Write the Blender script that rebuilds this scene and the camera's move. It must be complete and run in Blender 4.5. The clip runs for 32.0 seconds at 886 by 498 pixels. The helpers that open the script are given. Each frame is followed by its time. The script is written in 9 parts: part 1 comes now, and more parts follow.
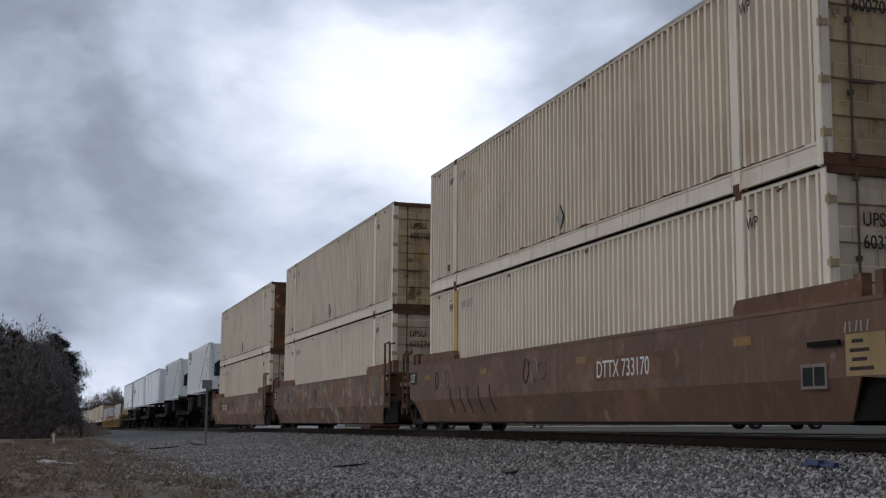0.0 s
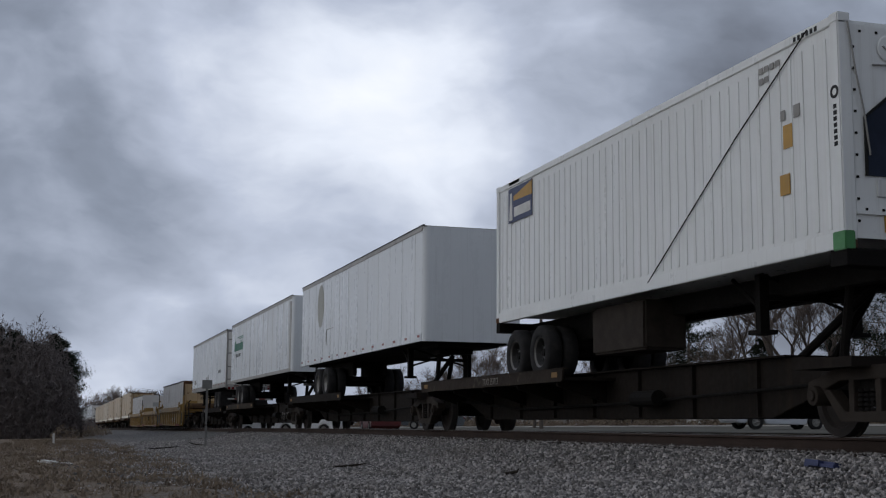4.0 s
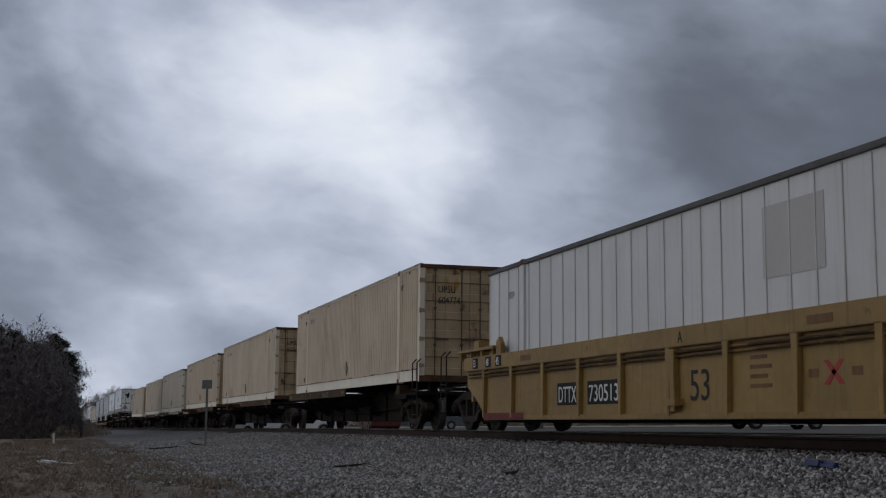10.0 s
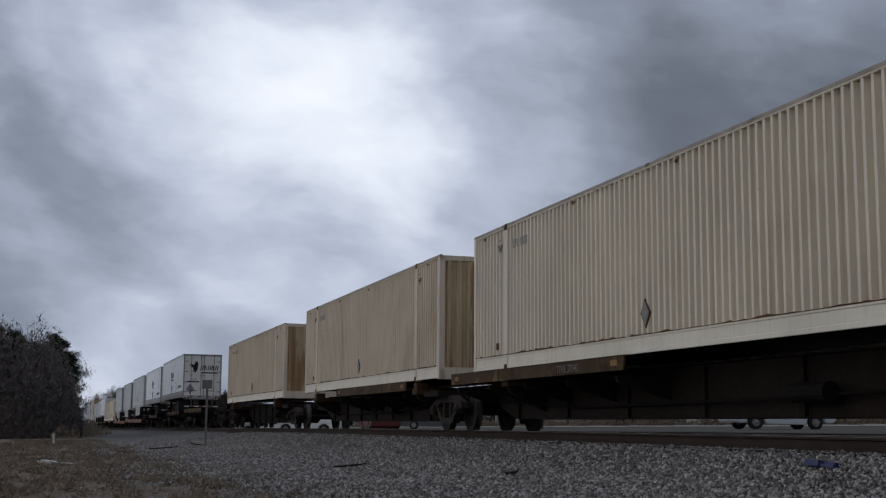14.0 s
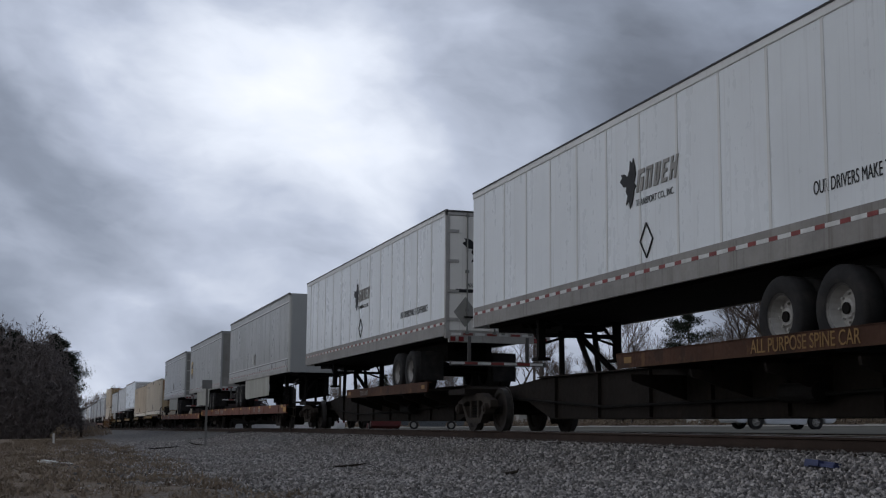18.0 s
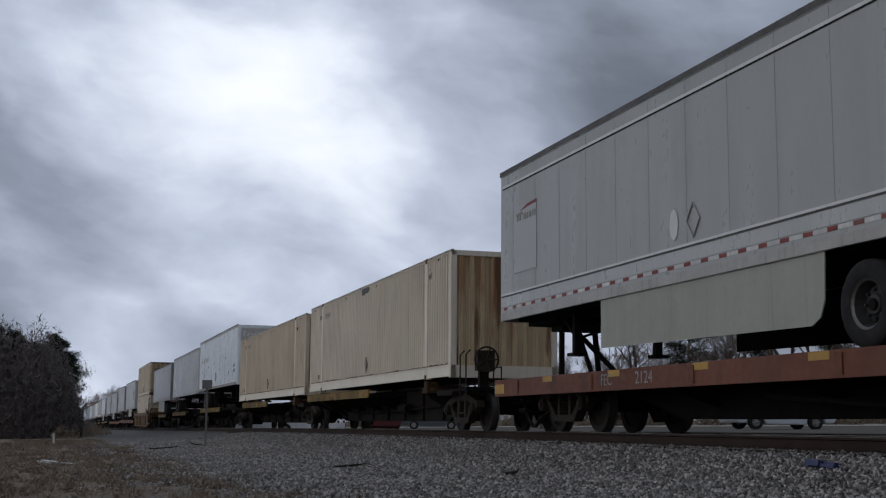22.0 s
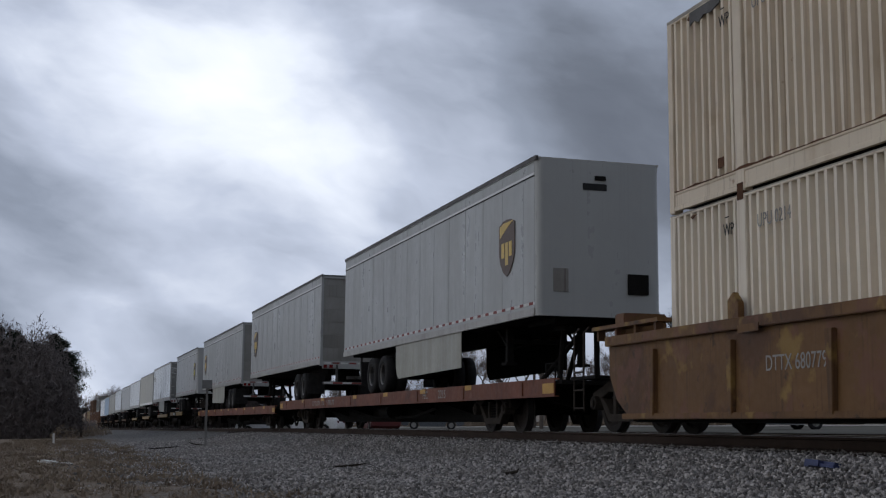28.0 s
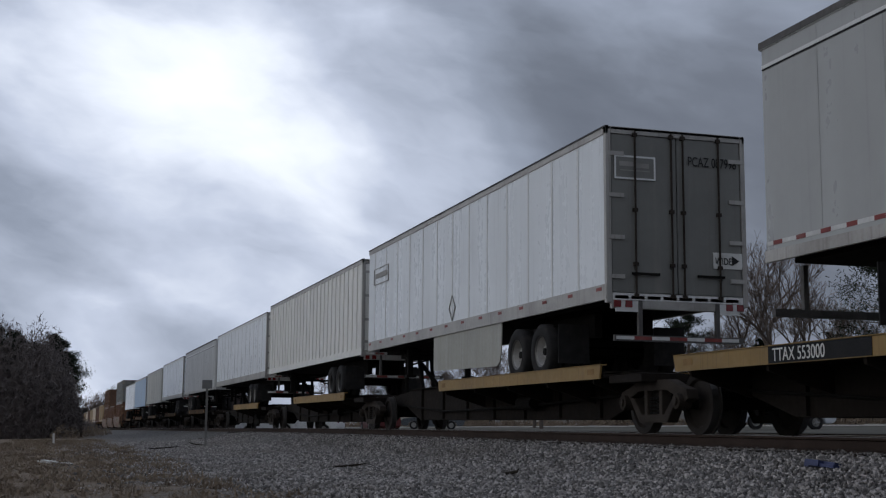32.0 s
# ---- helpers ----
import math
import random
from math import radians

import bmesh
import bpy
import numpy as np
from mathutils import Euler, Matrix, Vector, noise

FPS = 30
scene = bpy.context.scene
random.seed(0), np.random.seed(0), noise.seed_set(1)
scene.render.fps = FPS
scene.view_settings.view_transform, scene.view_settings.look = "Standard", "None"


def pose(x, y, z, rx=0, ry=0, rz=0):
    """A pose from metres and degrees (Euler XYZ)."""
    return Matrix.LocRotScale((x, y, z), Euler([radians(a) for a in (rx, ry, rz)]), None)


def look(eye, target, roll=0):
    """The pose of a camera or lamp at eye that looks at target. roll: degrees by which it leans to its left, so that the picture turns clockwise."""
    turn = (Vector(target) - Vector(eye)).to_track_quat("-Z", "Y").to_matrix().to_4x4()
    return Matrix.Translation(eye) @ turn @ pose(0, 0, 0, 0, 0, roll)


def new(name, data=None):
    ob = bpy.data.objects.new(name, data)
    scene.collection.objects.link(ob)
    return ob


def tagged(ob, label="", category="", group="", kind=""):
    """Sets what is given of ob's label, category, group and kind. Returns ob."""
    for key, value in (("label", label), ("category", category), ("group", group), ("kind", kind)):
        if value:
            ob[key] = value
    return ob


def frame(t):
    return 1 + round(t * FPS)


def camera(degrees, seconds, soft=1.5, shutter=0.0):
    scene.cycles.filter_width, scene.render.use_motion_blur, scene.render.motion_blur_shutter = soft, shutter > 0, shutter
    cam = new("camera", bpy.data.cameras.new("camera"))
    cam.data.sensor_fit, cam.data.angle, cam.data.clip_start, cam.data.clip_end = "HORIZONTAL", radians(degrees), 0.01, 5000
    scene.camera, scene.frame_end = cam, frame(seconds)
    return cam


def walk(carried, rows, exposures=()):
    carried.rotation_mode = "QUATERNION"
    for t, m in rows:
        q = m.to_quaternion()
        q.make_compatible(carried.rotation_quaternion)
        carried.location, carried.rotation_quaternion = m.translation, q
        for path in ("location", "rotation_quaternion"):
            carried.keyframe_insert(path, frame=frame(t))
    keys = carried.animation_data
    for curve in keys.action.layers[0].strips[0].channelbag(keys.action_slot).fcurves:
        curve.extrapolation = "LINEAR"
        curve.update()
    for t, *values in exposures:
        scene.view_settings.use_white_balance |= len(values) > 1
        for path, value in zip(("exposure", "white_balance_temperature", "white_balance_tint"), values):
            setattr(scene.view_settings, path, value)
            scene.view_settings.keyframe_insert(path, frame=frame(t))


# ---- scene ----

# World: x along the track (the train runs towards +x), y away from the camera across the track,
# z up from the rail head. The near flank of the loads lies at y = 0, the track's axis at y = AX.
AX = 1.295
SPEED = 19.651
RAIL = 0.06  # rail head above the datum


def grade(x):
    """The line falls away gently down the track: height of the rail head at x."""
    u = -x - 10.0
    if u <= 0:
        return 0.0
    return -0.0055 * (u * u / 100.0 if u < 50 else u - 25.0)


EYE = (0.0, -8.537, 0.168)

cam = camera(39.0, 32.0, soft=1.2, shutter=0.0)
still = pose(*EYE) @ Matrix.Rotation(radians(90 - 17.209), 4, "Z") @ Matrix.Rotation(radians(97.986), 4, "X") @ Matrix.Rotation(radians(0.471), 4, "Z")
walk(cam, [(0.0, still), (32.0, still)], [(0.0, 0.30), (1.5, 0.30), (3.0, 0.02), (6.0, 0.06), (8.0, 0.0), (9.0, -0.15), (10.0, -0.16), (12.0, 0.02), (14.0, 0.0), (17.0, -0.02), (18.5, 0.1), (25.0, 0.12), (32.0, 0.2)])

# ---------------------------------------------------------------- world and light
world = bpy.data.worlds.new("world")
scene.world = world
world.use_nodes = True
wn = world.node_tree.nodes
sky = wn.new("ShaderNodeTexSky")
sky.sky_type = "NISHITA"
sky.sun_disc = False
sky.sun_elevation = radians(16)
sky.sun_rotation = radians(-58)
wn["Background"].inputs["Strength"].default_value = 0.06
world.node_tree.links.new(sky.outputs["Color"], wn["Background"].inputs["Color"])

sun_data = bpy.data.lights.new("sun", "SUN")
sun_data.energy = 1.0
sun_data.angle = radians(20)
sun_data.color = (1.0, 0.96, 0.9)
sun = new("sun", sun_data)
sun.matrix_basis = look((-120, 60, 60), (0, 0, 0))


# ---------------------------------------------------------------- material helpers
class Nodes:
    def __init__(self, name):
        self.m = bpy.data.materials.new(name)
        self.m.use_nodes = True
        self.t = self.m.node_tree
        self.b = self.t.nodes["Principled BSDF"]

    def n(self, kind, **kw):
        node = self.t.nodes.new(kind)
        for k, val in kw.items():
            if k in node.inputs:
                node.inputs[k].default_value = val
        return node

    def link(self, a, b):
        self.t.links.new(a, b)

    def coords(self, scale=(1, 1, 1), shift=True):
        tc = self.n("ShaderNodeTexCoord")
        mp = self.n("ShaderNodeMapping")
        mp.inputs["Scale"].default_value = scale
        if shift:
            oi = self.n("ShaderNodeObjectInfo")
            add = self.n("ShaderNodeVectorMath")
            add.operation = "ADD"
            mul = self.n("ShaderNodeMath")
            mul.operation = "MULTIPLY"
            mul.inputs[1].default_value = 61.0
            self.link(oi.outputs["Random"], mul.inputs[0])
            self.link(tc.outputs["Object"], add.inputs[0])
            self.link(mul.outputs[0], add.inputs[1])
            self.link(add.outputs[0], mp.inputs["Vector"])
        else:
            self.link(tc.outputs["Object"], mp.inputs["Vector"])
        return mp.outputs["Vector"]

    def noise(self, vec, scale, detail=4.0, rough=0.55):
        t = self.n("ShaderNodeTexNoise")
        t.inputs["Scale"].default_value = scale
        t.inputs["Detail"].default_value = detail
        t.inputs["Roughness"].default_value = rough
        self.link(vec, t.inputs["Vector"])
        return t.outputs["Fac"]

    def ramp(self, fac, lo, hi, a=0.0, b=1.0):
        r = self.n("ShaderNodeMapRange")
        r.inputs["From Min"].default_value = lo
        r.inputs["From Max"].default_value = hi
        r.inputs["To Min"].default_value = a
        r.inputs["To Max"].default_value = b
        self.link(fac, r.inputs["Value"])
        return r.outputs["Result"]

    def mix(self, fac, a, b, blend="MIX"):
        m = self.n("ShaderNodeMix")
        m.data_type = "RGBA"
        m.blend_type = blend
        if isinstance(fac, (int, float)):
            m.inputs[0].default_value = fac
        else:
            self.link(fac, m.inputs[0])
        for s, c in ((6, a), (7, b)):
            if isinstance(c, tuple):
                m.inputs[s].default_value = (*c, 1.0)
            else:
                self.link(c, m.inputs[s])
        return m.outputs[2]

    def math(self, op, a, b=0.0):
        m = self.n("ShaderNodeMath")
        m.operation = op
        for s, c in ((0, a), (1, b)):
            if isinstance(c, (int, float)):
                m.inputs[s].default_value = c
            else:
                self.link(c, m.inputs[s])
        return m.outputs[0]

    def bump(self, fac, strength, dist=0.02):
        b = self.n("ShaderNodeBump")
        b.inputs["Strength"].default_value = strength
        b.inputs["Distance"].default_value = dist
        self.link(fac, b.inputs["Height"])
        self.link(b.outputs["Normal"], self.b.inputs["Normal"])


def surface(name, col, rough=0.6, metal=0.0, var=0.25, scale=1.5, grime=(0.06, 0.05, 0.04), grime_amount=0.3,
            streak=0.0, streak_col=(0.16, 0.07, 0.03), bump=0.15, fine=14.0, tint=0.0, gloss=0.5, wave=0.0, chips=None):
    """Painted or raw surface: broad tone shifts, fine grain, grime patches and streaks that run down."""
    k = Nodes(name)
    v = k.coords()
    big = k.noise(v, scale, 5.0)
    small = k.noise(v, scale * fine, 3.0)
    dark = tuple(c * (1 - var) for c in col)
    lite = tuple(min(1.0, c * (1 + var * 0.5)) for c in col)
    c = k.mix(k.ramp(big, 0.3, 0.7), dark, lite)
    c = k.mix(k.ramp(small, 0.25, 0.75, 0.0, 0.35), c, dark)
    if tint:
        oi = k.n("ShaderNodeObjectInfo")
        c = k.mix(k.ramp(oi.outputs["Random"], 0, 1, 0, tint), c, (col[0] * 0.8, col[1] * 0.7, col[2] * 0.55))
    g = k.noise(v, scale * 0.6, 6.0, 0.65)
    c = k.mix(k.ramp(g, 0.52, 0.8, 0.0, grime_amount), c, grime)
    if streak:
        sv = k.coords((5.0, 5.0, 0.22))
        s = k.noise(sv, 1.0, 4.0, 0.6)
        c = k.mix(k.ramp(s, 0.56, 0.78, 0.0, streak), c, streak_col)
        f2 = k.noise(k.coords((16.0, 16.0, 0.3)), 1.0, 3.0, 0.55)
        c = k.mix(k.ramp(f2, 0.58, 0.76, 0.0, min(0.8, streak * 1.1)), c, tuple(q * 0.6 for q in streak_col))
    if chips:
        # faded paint, old spray and bare spots in a few tones
        for n, (col2, size, share, amount, *tall) in enumerate(chips):
            cv = k.coords((size, size, size * (tall[0] if tall else 0.9)))
            mv = k.n("ShaderNodeVectorMath")
            mv.operation = "ADD"
            k.link(cv, mv.inputs[0])
            mv.inputs[1].default_value = (7.3 * n, 3.1 * n, 5.7 * n)
            f = k.noise(mv.outputs[0], 1.0, 5.0, 0.6)
            c = k.mix(k.ramp(f, share, share + 0.06, 0.0, amount), c, col2)
    k.link(c, k.b.inputs["Base Color"])
    rg = k.ramp(small, 0.2, 0.8, rough - 0.1, min(1.0, rough + 0.1))
    if wave:
        rg = k.math("ADD", rg, k.ramp(k.noise(k.coords((3.0, 3.0, 0.3)), 1.0, 4.0, 0.6), 0.35, 0.65, -0.12, 0.14))
    k.link(rg, k.b.inputs["Roughness"])
    k.b.inputs["Metallic"].default_value = metal
    k.b.inputs["Specular IOR Level"].default_value = gloss
    if wave:
        dent = k.noise(k.coords((0.9, 0.9, 0.35)), 1.6, 3.0, 0.5)
        k.bump(k.math("ADD", k.math("MULTIPLY", small, 0.06), dent), wave, 0.06)
    elif bump:
        k.bump(small, bump, 0.01)
    return k.m


M = {}
M["beige"] = surface("container_beige_paint", (0.715, 0.62, 0.49), 0.55, 0, 0.14, 0.5, (0.28, 0.18, 0.09), 0.32, 0.45, (0.34, 0.2, 0.1), 0.05, 20, 0.2, gloss=0.3, chips=(((0.22, 0.11, 0.05), 3.2, 0.70, 0.7), ((0.09, 0.05, 0.03), 6.0, 0.735, 0.8), ((0.50, 0.39, 0.26), 0.7, 0.60, 0.5)))
M["cream"] = surface("container_cream_paint", (0.75, 0.675, 0.56), 0.55, 0, 0.12, 0.5, (0.36, 0.28, 0.18), 0.28, 0.3, (0.42, 0.28, 0.16), 0.05, 20, 0.12, gloss=0.3, chips=(((0.25, 0.14, 0.07), 3.2, 0.72, 0.6),))
M["door_tan"] = surface("container_door_tan_paint", (0.44, 0.325, 0.19), 0.6, 0, 0.25, 1.2, (0.14, 0.06, 0.02), 0.7, 0.7, (0.13, 0.055, 0.02), 0.08, gloss=0.3, chips=(((0.36, 0.19, 0.03), 1.6, 0.62, 0.8), ((0.10, 0.045, 0.02), 1.8, 0.62, 0.85)))
M["rust"] = surface("rusted_steel", (0.12, 0.06, 0.035), 0.85, 0, 0.4, 3.0, (0.03, 0.02, 0.015), 0.5, 0, bump=0.3, gloss=0.12)
M["reefer"] = surface("reefer_white_paint", (0.76, 0.775, 0.76), 0.4, 0, 0.08, 0.6, (0.45, 0.42, 0.36), 0.2, 0.2, (0.42, 0.37, 0.3), 0.03, wave=0.08, chips=(((0.42, 0.36, 0.28), 4.0, 0.73, 0.6),))
M["white"] = surface("trailer_white_paint", (0.71, 0.74, 0.755), 0.34, 0, 0.07, 0.5, (0.42, 0.42, 0.42), 0.2, 0.22, (0.47, 0.46, 0.44), 0.03, gloss=0.35, wave=0.1, chips=(((0.4, 0.34, 0.28), 5.0, 0.74, 0.6),))
M["bluewhite"] = surface("trailer_pale_blue_white_paint", (0.71, 0.755, 0.79), 0.36, 0, 0.1, 0.5, (0.4, 0.42, 0.44), 0.25, 0.3, (0.45, 0.43, 0.4), 0.03, wave=0.15, chips=(((0.52, 0.54, 0.55), 1.4, 0.62, 0.5), ((0.3, 0.26, 0.22), 4.0, 0.72, 0.6)))
M["grey"] = surface("trailer_grey_paint", (0.355, 0.36, 0.35), 0.4, 0.1, 0.07, 0.4, (0.30, 0.30, 0.295), 0.2, 0.2, (0.36, 0.36, 0.35), 0.02, gloss=0.3, wave=0.16)
M["darkgrey"] = surface("trailer_door_grey", (0.2, 0.2, 0.185), 0.5, 0, 0.2, 0.8, (0.07, 0.06, 0.055), 0.4, 0.45, (0.27, 0.25, 0.22), 0.03, gloss=0.3)
M["blue"] = surface("trailer_blue_paint", (0.22, 0.34, 0.48), 0.45, 0, 0.1, 0.5, (0.1, 0.12, 0.15), 0.2, 0.1, (0.12, 0.12, 0.12), 0.03)
M["alu"] = surface("brushed_aluminium_rail", (0.40, 0.385, 0.36), 0.5, 0.3, 0.2, 1.5, (0.10, 0.08, 0.065), 0.55, 0.35, (0.12, 0.085, 0.06), 0.06, gloss=0.3)
M["shiny"] = surface("polished_steel_corner", (0.66, 0.65, 0.62), 0.32, 0.8, 0.1, 0.5, (0.5, 0.48, 0.45), 0.1, 0, bump=0)
M["brownwell"] = surface("well_car_brown_paint", (0.14, 0.076, 0.047), 0.62, 0, 0.3, 0.45, (0.07, 0.045, 0.033), 0.5, 0.5, (0.25, 0.14, 0.08), 0.12, gloss=0.25, chips=(((0.215, 0.115, 0.085), 0.8, 0.55, 0.4), ((0.23, 0.14, 0.07), 1.2, 0.6, 0.45), ((0.30, 0.235, 0.18), 2.4, 0.665, 0.5), ((0.085, 0.058, 0.045), 2.2, 0.6, 0.5)))
M["brownwell2"] = surface("well_car_dark_brown_paint", (0.145, 0.07, 0.039), 0.65, 0, 0.3, 0.6, (0.05, 0.035, 0.027), 0.5, 0.45, (0.2, 0.115, 0.065), 0.12, gloss=0.2, chips=(((0.20, 0.11, 0.075), 0.8, 0.55, 0.7), ((0.06, 0.04, 0.03), 1.6, 0.59, 0.7), ((0.2, 0.15, 0.10), 2.1, 0.61, 0.6)))
M["tanwell"] = surface("well_car_ochre_paint", (0.165, 0.086, 0.034), 0.62, 0, 0.3, 0.6, (0.05, 0.03, 0.02), 0.6, 0.5, (0.08, 0.04, 0.024), 0.12, gloss=0.25, chips=(((0.09, 0.045, 0.025), 0.9, 0.53, 0.85), ((0.27, 0.17, 0.05), 1.3, 0.58, 0.7), ((0.15, 0.07, 0.045), 1.7, 0.56, 0.7), ((0.05, 0.03, 0.02), 2.6, 0.62, 0.8)))
M["yellow"] = surface("railcar_yellow_paint", (0.285, 0.178, 0.055), 0.55, 0, 0.25, 0.6, (0.09, 0.055, 0.03), 0.5, 0.45, (0.11, 0.065, 0.03), 0.1, gloss=0.3, chips=(((0.20, 0.115, 0.035), 1.4, 0.60, 0.6), ((0.10, 0.06, 0.03), 3.0, 0.66, 0.6)))
M["yellowdirty"] = surface("spine_car_rusty_tan_paint", (0.085, 0.05, 0.026), 0.75, 0, 0.4, 1.2, (0.03, 0.02, 0.014), 0.7, 0.6, (0.045, 0.028, 0.018), 0.1, gloss=0.12, chips=(((0.23, 0.14, 0.045), 1.5, 0.575, 0.75), ((0.04, 0.026, 0.018), 2.0, 0.57, 0.8)))
M["mark"] = surface("reflector_yellow", (0.46, 0.25, 0.03), 0.5, 0, 0.2, 3, (0.14, 0.08, 0.03), 0.5, 0)
M["fec"] = surface("flatcar_red_brown_paint", (0.17, 0.062, 0.036), 0.62, 0, 0.3, 0.7, (0.06, 0.03, 0.022), 0.5, 0.5, (0.08, 0.038, 0.026), 0.12, gloss=0.25, chips=(((0.08, 0.035, 0.025), 1.3, 0.58, 0.7), ((0.22, 0.10, 0.07), 1.7, 0.65, 0.5)))
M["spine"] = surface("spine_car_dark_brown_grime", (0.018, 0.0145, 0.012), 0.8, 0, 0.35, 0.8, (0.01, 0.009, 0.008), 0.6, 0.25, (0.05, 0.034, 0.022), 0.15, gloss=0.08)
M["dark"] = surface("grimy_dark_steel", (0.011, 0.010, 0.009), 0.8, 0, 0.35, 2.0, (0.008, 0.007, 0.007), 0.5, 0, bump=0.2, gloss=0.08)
M["cast"] = surface("cast_steel_truck", (0.042, 0.034, 0.028), 0.8, 0, 0.35, 4.0, (0.012, 0.01, 0.009), 0.5, 0, bump=0.3, gloss=0.12)
M["wheel"] = surface("rolled_steel_wheel", (0.028, 0.023, 0.02), 0.7, 0.1, 0.3, 4.0, (0.012, 0.01, 0.009), 0.5, 0, gloss=0.12)
M["tread"] = surface("worn_wheel_tread", (0.10, 0.095, 0.09), 0.5, 0.6, 0.2, 4.0, (0.05, 0.04, 0.035), 0.4, 0)
M["rubber"] = surface("tyre_rubber", (0.028, 0.027, 0.027), 0.85, 0, 0.3, 6.0, (0.07, 0.06, 0.05), 0.4, 0, gloss=0.12)
M["rim"] = surface("grey_steel_wheel_disc", (0.36, 0.35, 0.33), 0.55, 0.2, 0.25, 5.0, (0.1, 0.08, 0.065), 0.6, 0)
M["rimrust"] = surface("rusty_wheel_rim", (0.10, 0.05, 0.035), 0.7, 0.1, 0.3, 5.0, (0.03, 0.02, 0.02), 0.4, 0)
M["spray_pink"] = surface("faded_pink_spray", (0.22, 0.095, 0.08), 0.7, 0, 0.3, 2.0, (0.14, 0.07, 0.045), 0.7, 0.3, (0.1, 0.06, 0.04), 0, gloss=0.2)
M["spray_ochre"] = surface("faded_ochre_spray", (0.26, 0.155, 0.06), 0.7, 0, 0.3, 2.0, (0.14, 0.075, 0.045), 0.7, 0.3, (0.1, 0.06, 0.04), 0, gloss=0.2)
M["spray_grey"] = surface("faded_grey_spray", (0.235, 0.205, 0.175), 0.7, 0, 0.3, 2.0, (0.14, 0.075, 0.045), 0.7, 0.3, (0.1, 0.06, 0.04), 0, gloss=0.2)
M["spray_blue"] = surface("faded_blue_grey_spray", (0.12, 0.145, 0.16), 0.7, 0, 0.3, 2.0, (0.1, 0.06, 0.045), 0.7, 0.3, (0.1, 0.06, 0.04), 0, gloss=0.2)
M["chassisred"] = surface("red_safety_band", (0.16, 0.03, 0.025), 0.6, 0, 0.3, 1.5, (0.05, 0.02, 0.02), 0.6, 0.4, (0.04, 0.02, 0.015), 0, gloss=0.2)
M["rimdark"] = surface("dark_painted_wheel_disc", (0.035, 0.034, 0.033), 0.6, 0.2, 0.3, 5.0, (0.02, 0.017, 0.014), 0.4, 0)
M["rimbrown"] = surface("rusty_brown_wheel_disc", (0.13, 0.058, 0.025), 0.7, 0, 0.35, 5.0, (0.04, 0.022, 0.015), 0.5, 0)
M["alugrey"] = surface("dull_aluminium_panels", (0.40, 0.405, 0.395), 0.36, 0.15, 0.1, 0.5, (0.3, 0.29, 0.28), 0.25, 0.3, (0.36, 0.35, 0.33), 0.03, wave=0.2)
M["joint"] = surface("trailer_panel_joint", (0.338, 0.343, 0.334), 0.6, 0, 0.15, 1.0, (0.2, 0.2, 0.19), 0.3, 0, bump=0)
M["greypatch"] = surface("overpainted_grey_patch", (0.345, 0.347, 0.335), 0.35, 0.15, 0.08, 1.0, (0.22, 0.21, 0.2), 0.3, 0.2, (0.25, 0.24, 0.22), 0)
M["railcream"] = surface("pale_cream_bottom_rail", (0.79, 0.725, 0.60), 0.55, 0, 0.1, 0.8, (0.4, 0.31, 0.2), 0.3, 0.2, (0.4, 0.27, 0.16), 0.03, gloss=0.3, chips=(((0.28, 0.16, 0.08), 2.5, 0.68, 0.7),))
M["ochrepost"] = surface("ochre_primer_paint", (0.50, 0.32, 0.09), 0.6, 0, 0.2, 1.5, (0.3, 0.2, 0.1), 0.4, 0.3, (0.2, 0.11, 0.05), 0.03, gloss=0.3)
M["spray_dark"] = surface("dark_spray_stroke", (0.04, 0.035, 0.033), 0.8, 0, 0.3, 4.0, (0.11, 0.06, 0.04), 0.7, 0, bump=0, gloss=0.1)
M["rimedge"] = surface("worn_rim_edge", (0.12, 0.115, 0.11), 0.4, 0.5, 0.2, 5.0, (0.15, 0.13, 0.11), 0.5, 0)
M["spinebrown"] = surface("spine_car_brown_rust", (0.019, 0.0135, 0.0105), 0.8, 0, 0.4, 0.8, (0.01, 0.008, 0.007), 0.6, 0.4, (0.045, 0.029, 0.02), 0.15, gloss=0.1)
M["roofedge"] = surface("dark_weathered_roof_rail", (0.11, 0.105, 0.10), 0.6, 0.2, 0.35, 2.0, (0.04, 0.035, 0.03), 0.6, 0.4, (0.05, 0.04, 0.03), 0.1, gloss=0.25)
M["navy"] = surface("navy_machinery_housing", (0.02, 0.028, 0.05), 0.5, 0, 0.3, 3.0, (0.01, 0.01, 0.012), 0.4, 0, gloss=0.12)
M["black"] = surface("black_paint", (0.014, 0.014, 0.014), 0.6, 0, 0.2, 3.0, (0.05, 0.045, 0.04), 0.3, 0, gloss=0.12)
M["ink"] = surface("black_lettering", (0.018, 0.018, 0.019), 0.6, 0, 0.2, 3.0, (0.09, 0.085, 0.075), 0.3, 0, bump=0, gloss=0.2)
M["chalk"] = surface("white_lettering", (0.66, 0.66, 0.63), 0.6, 0, 0.2, 3.0, (0.25, 0.2, 0.16), 0.5, 0, bump=0)
M["faded"] = surface("faded_grey_lettering", (0.27, 0.26, 0.24), 0.6, 0, 0.25, 3.0, (0.4, 0.39, 0.37), 0.3, 0, bump=0)
M["red"] = surface("red_marking", (0.34, 0.035, 0.03), 0.5, 0, 0.25, 3.0, (0.12, 0.04, 0.03), 0.45, 0, bump=0, gloss=0.3)
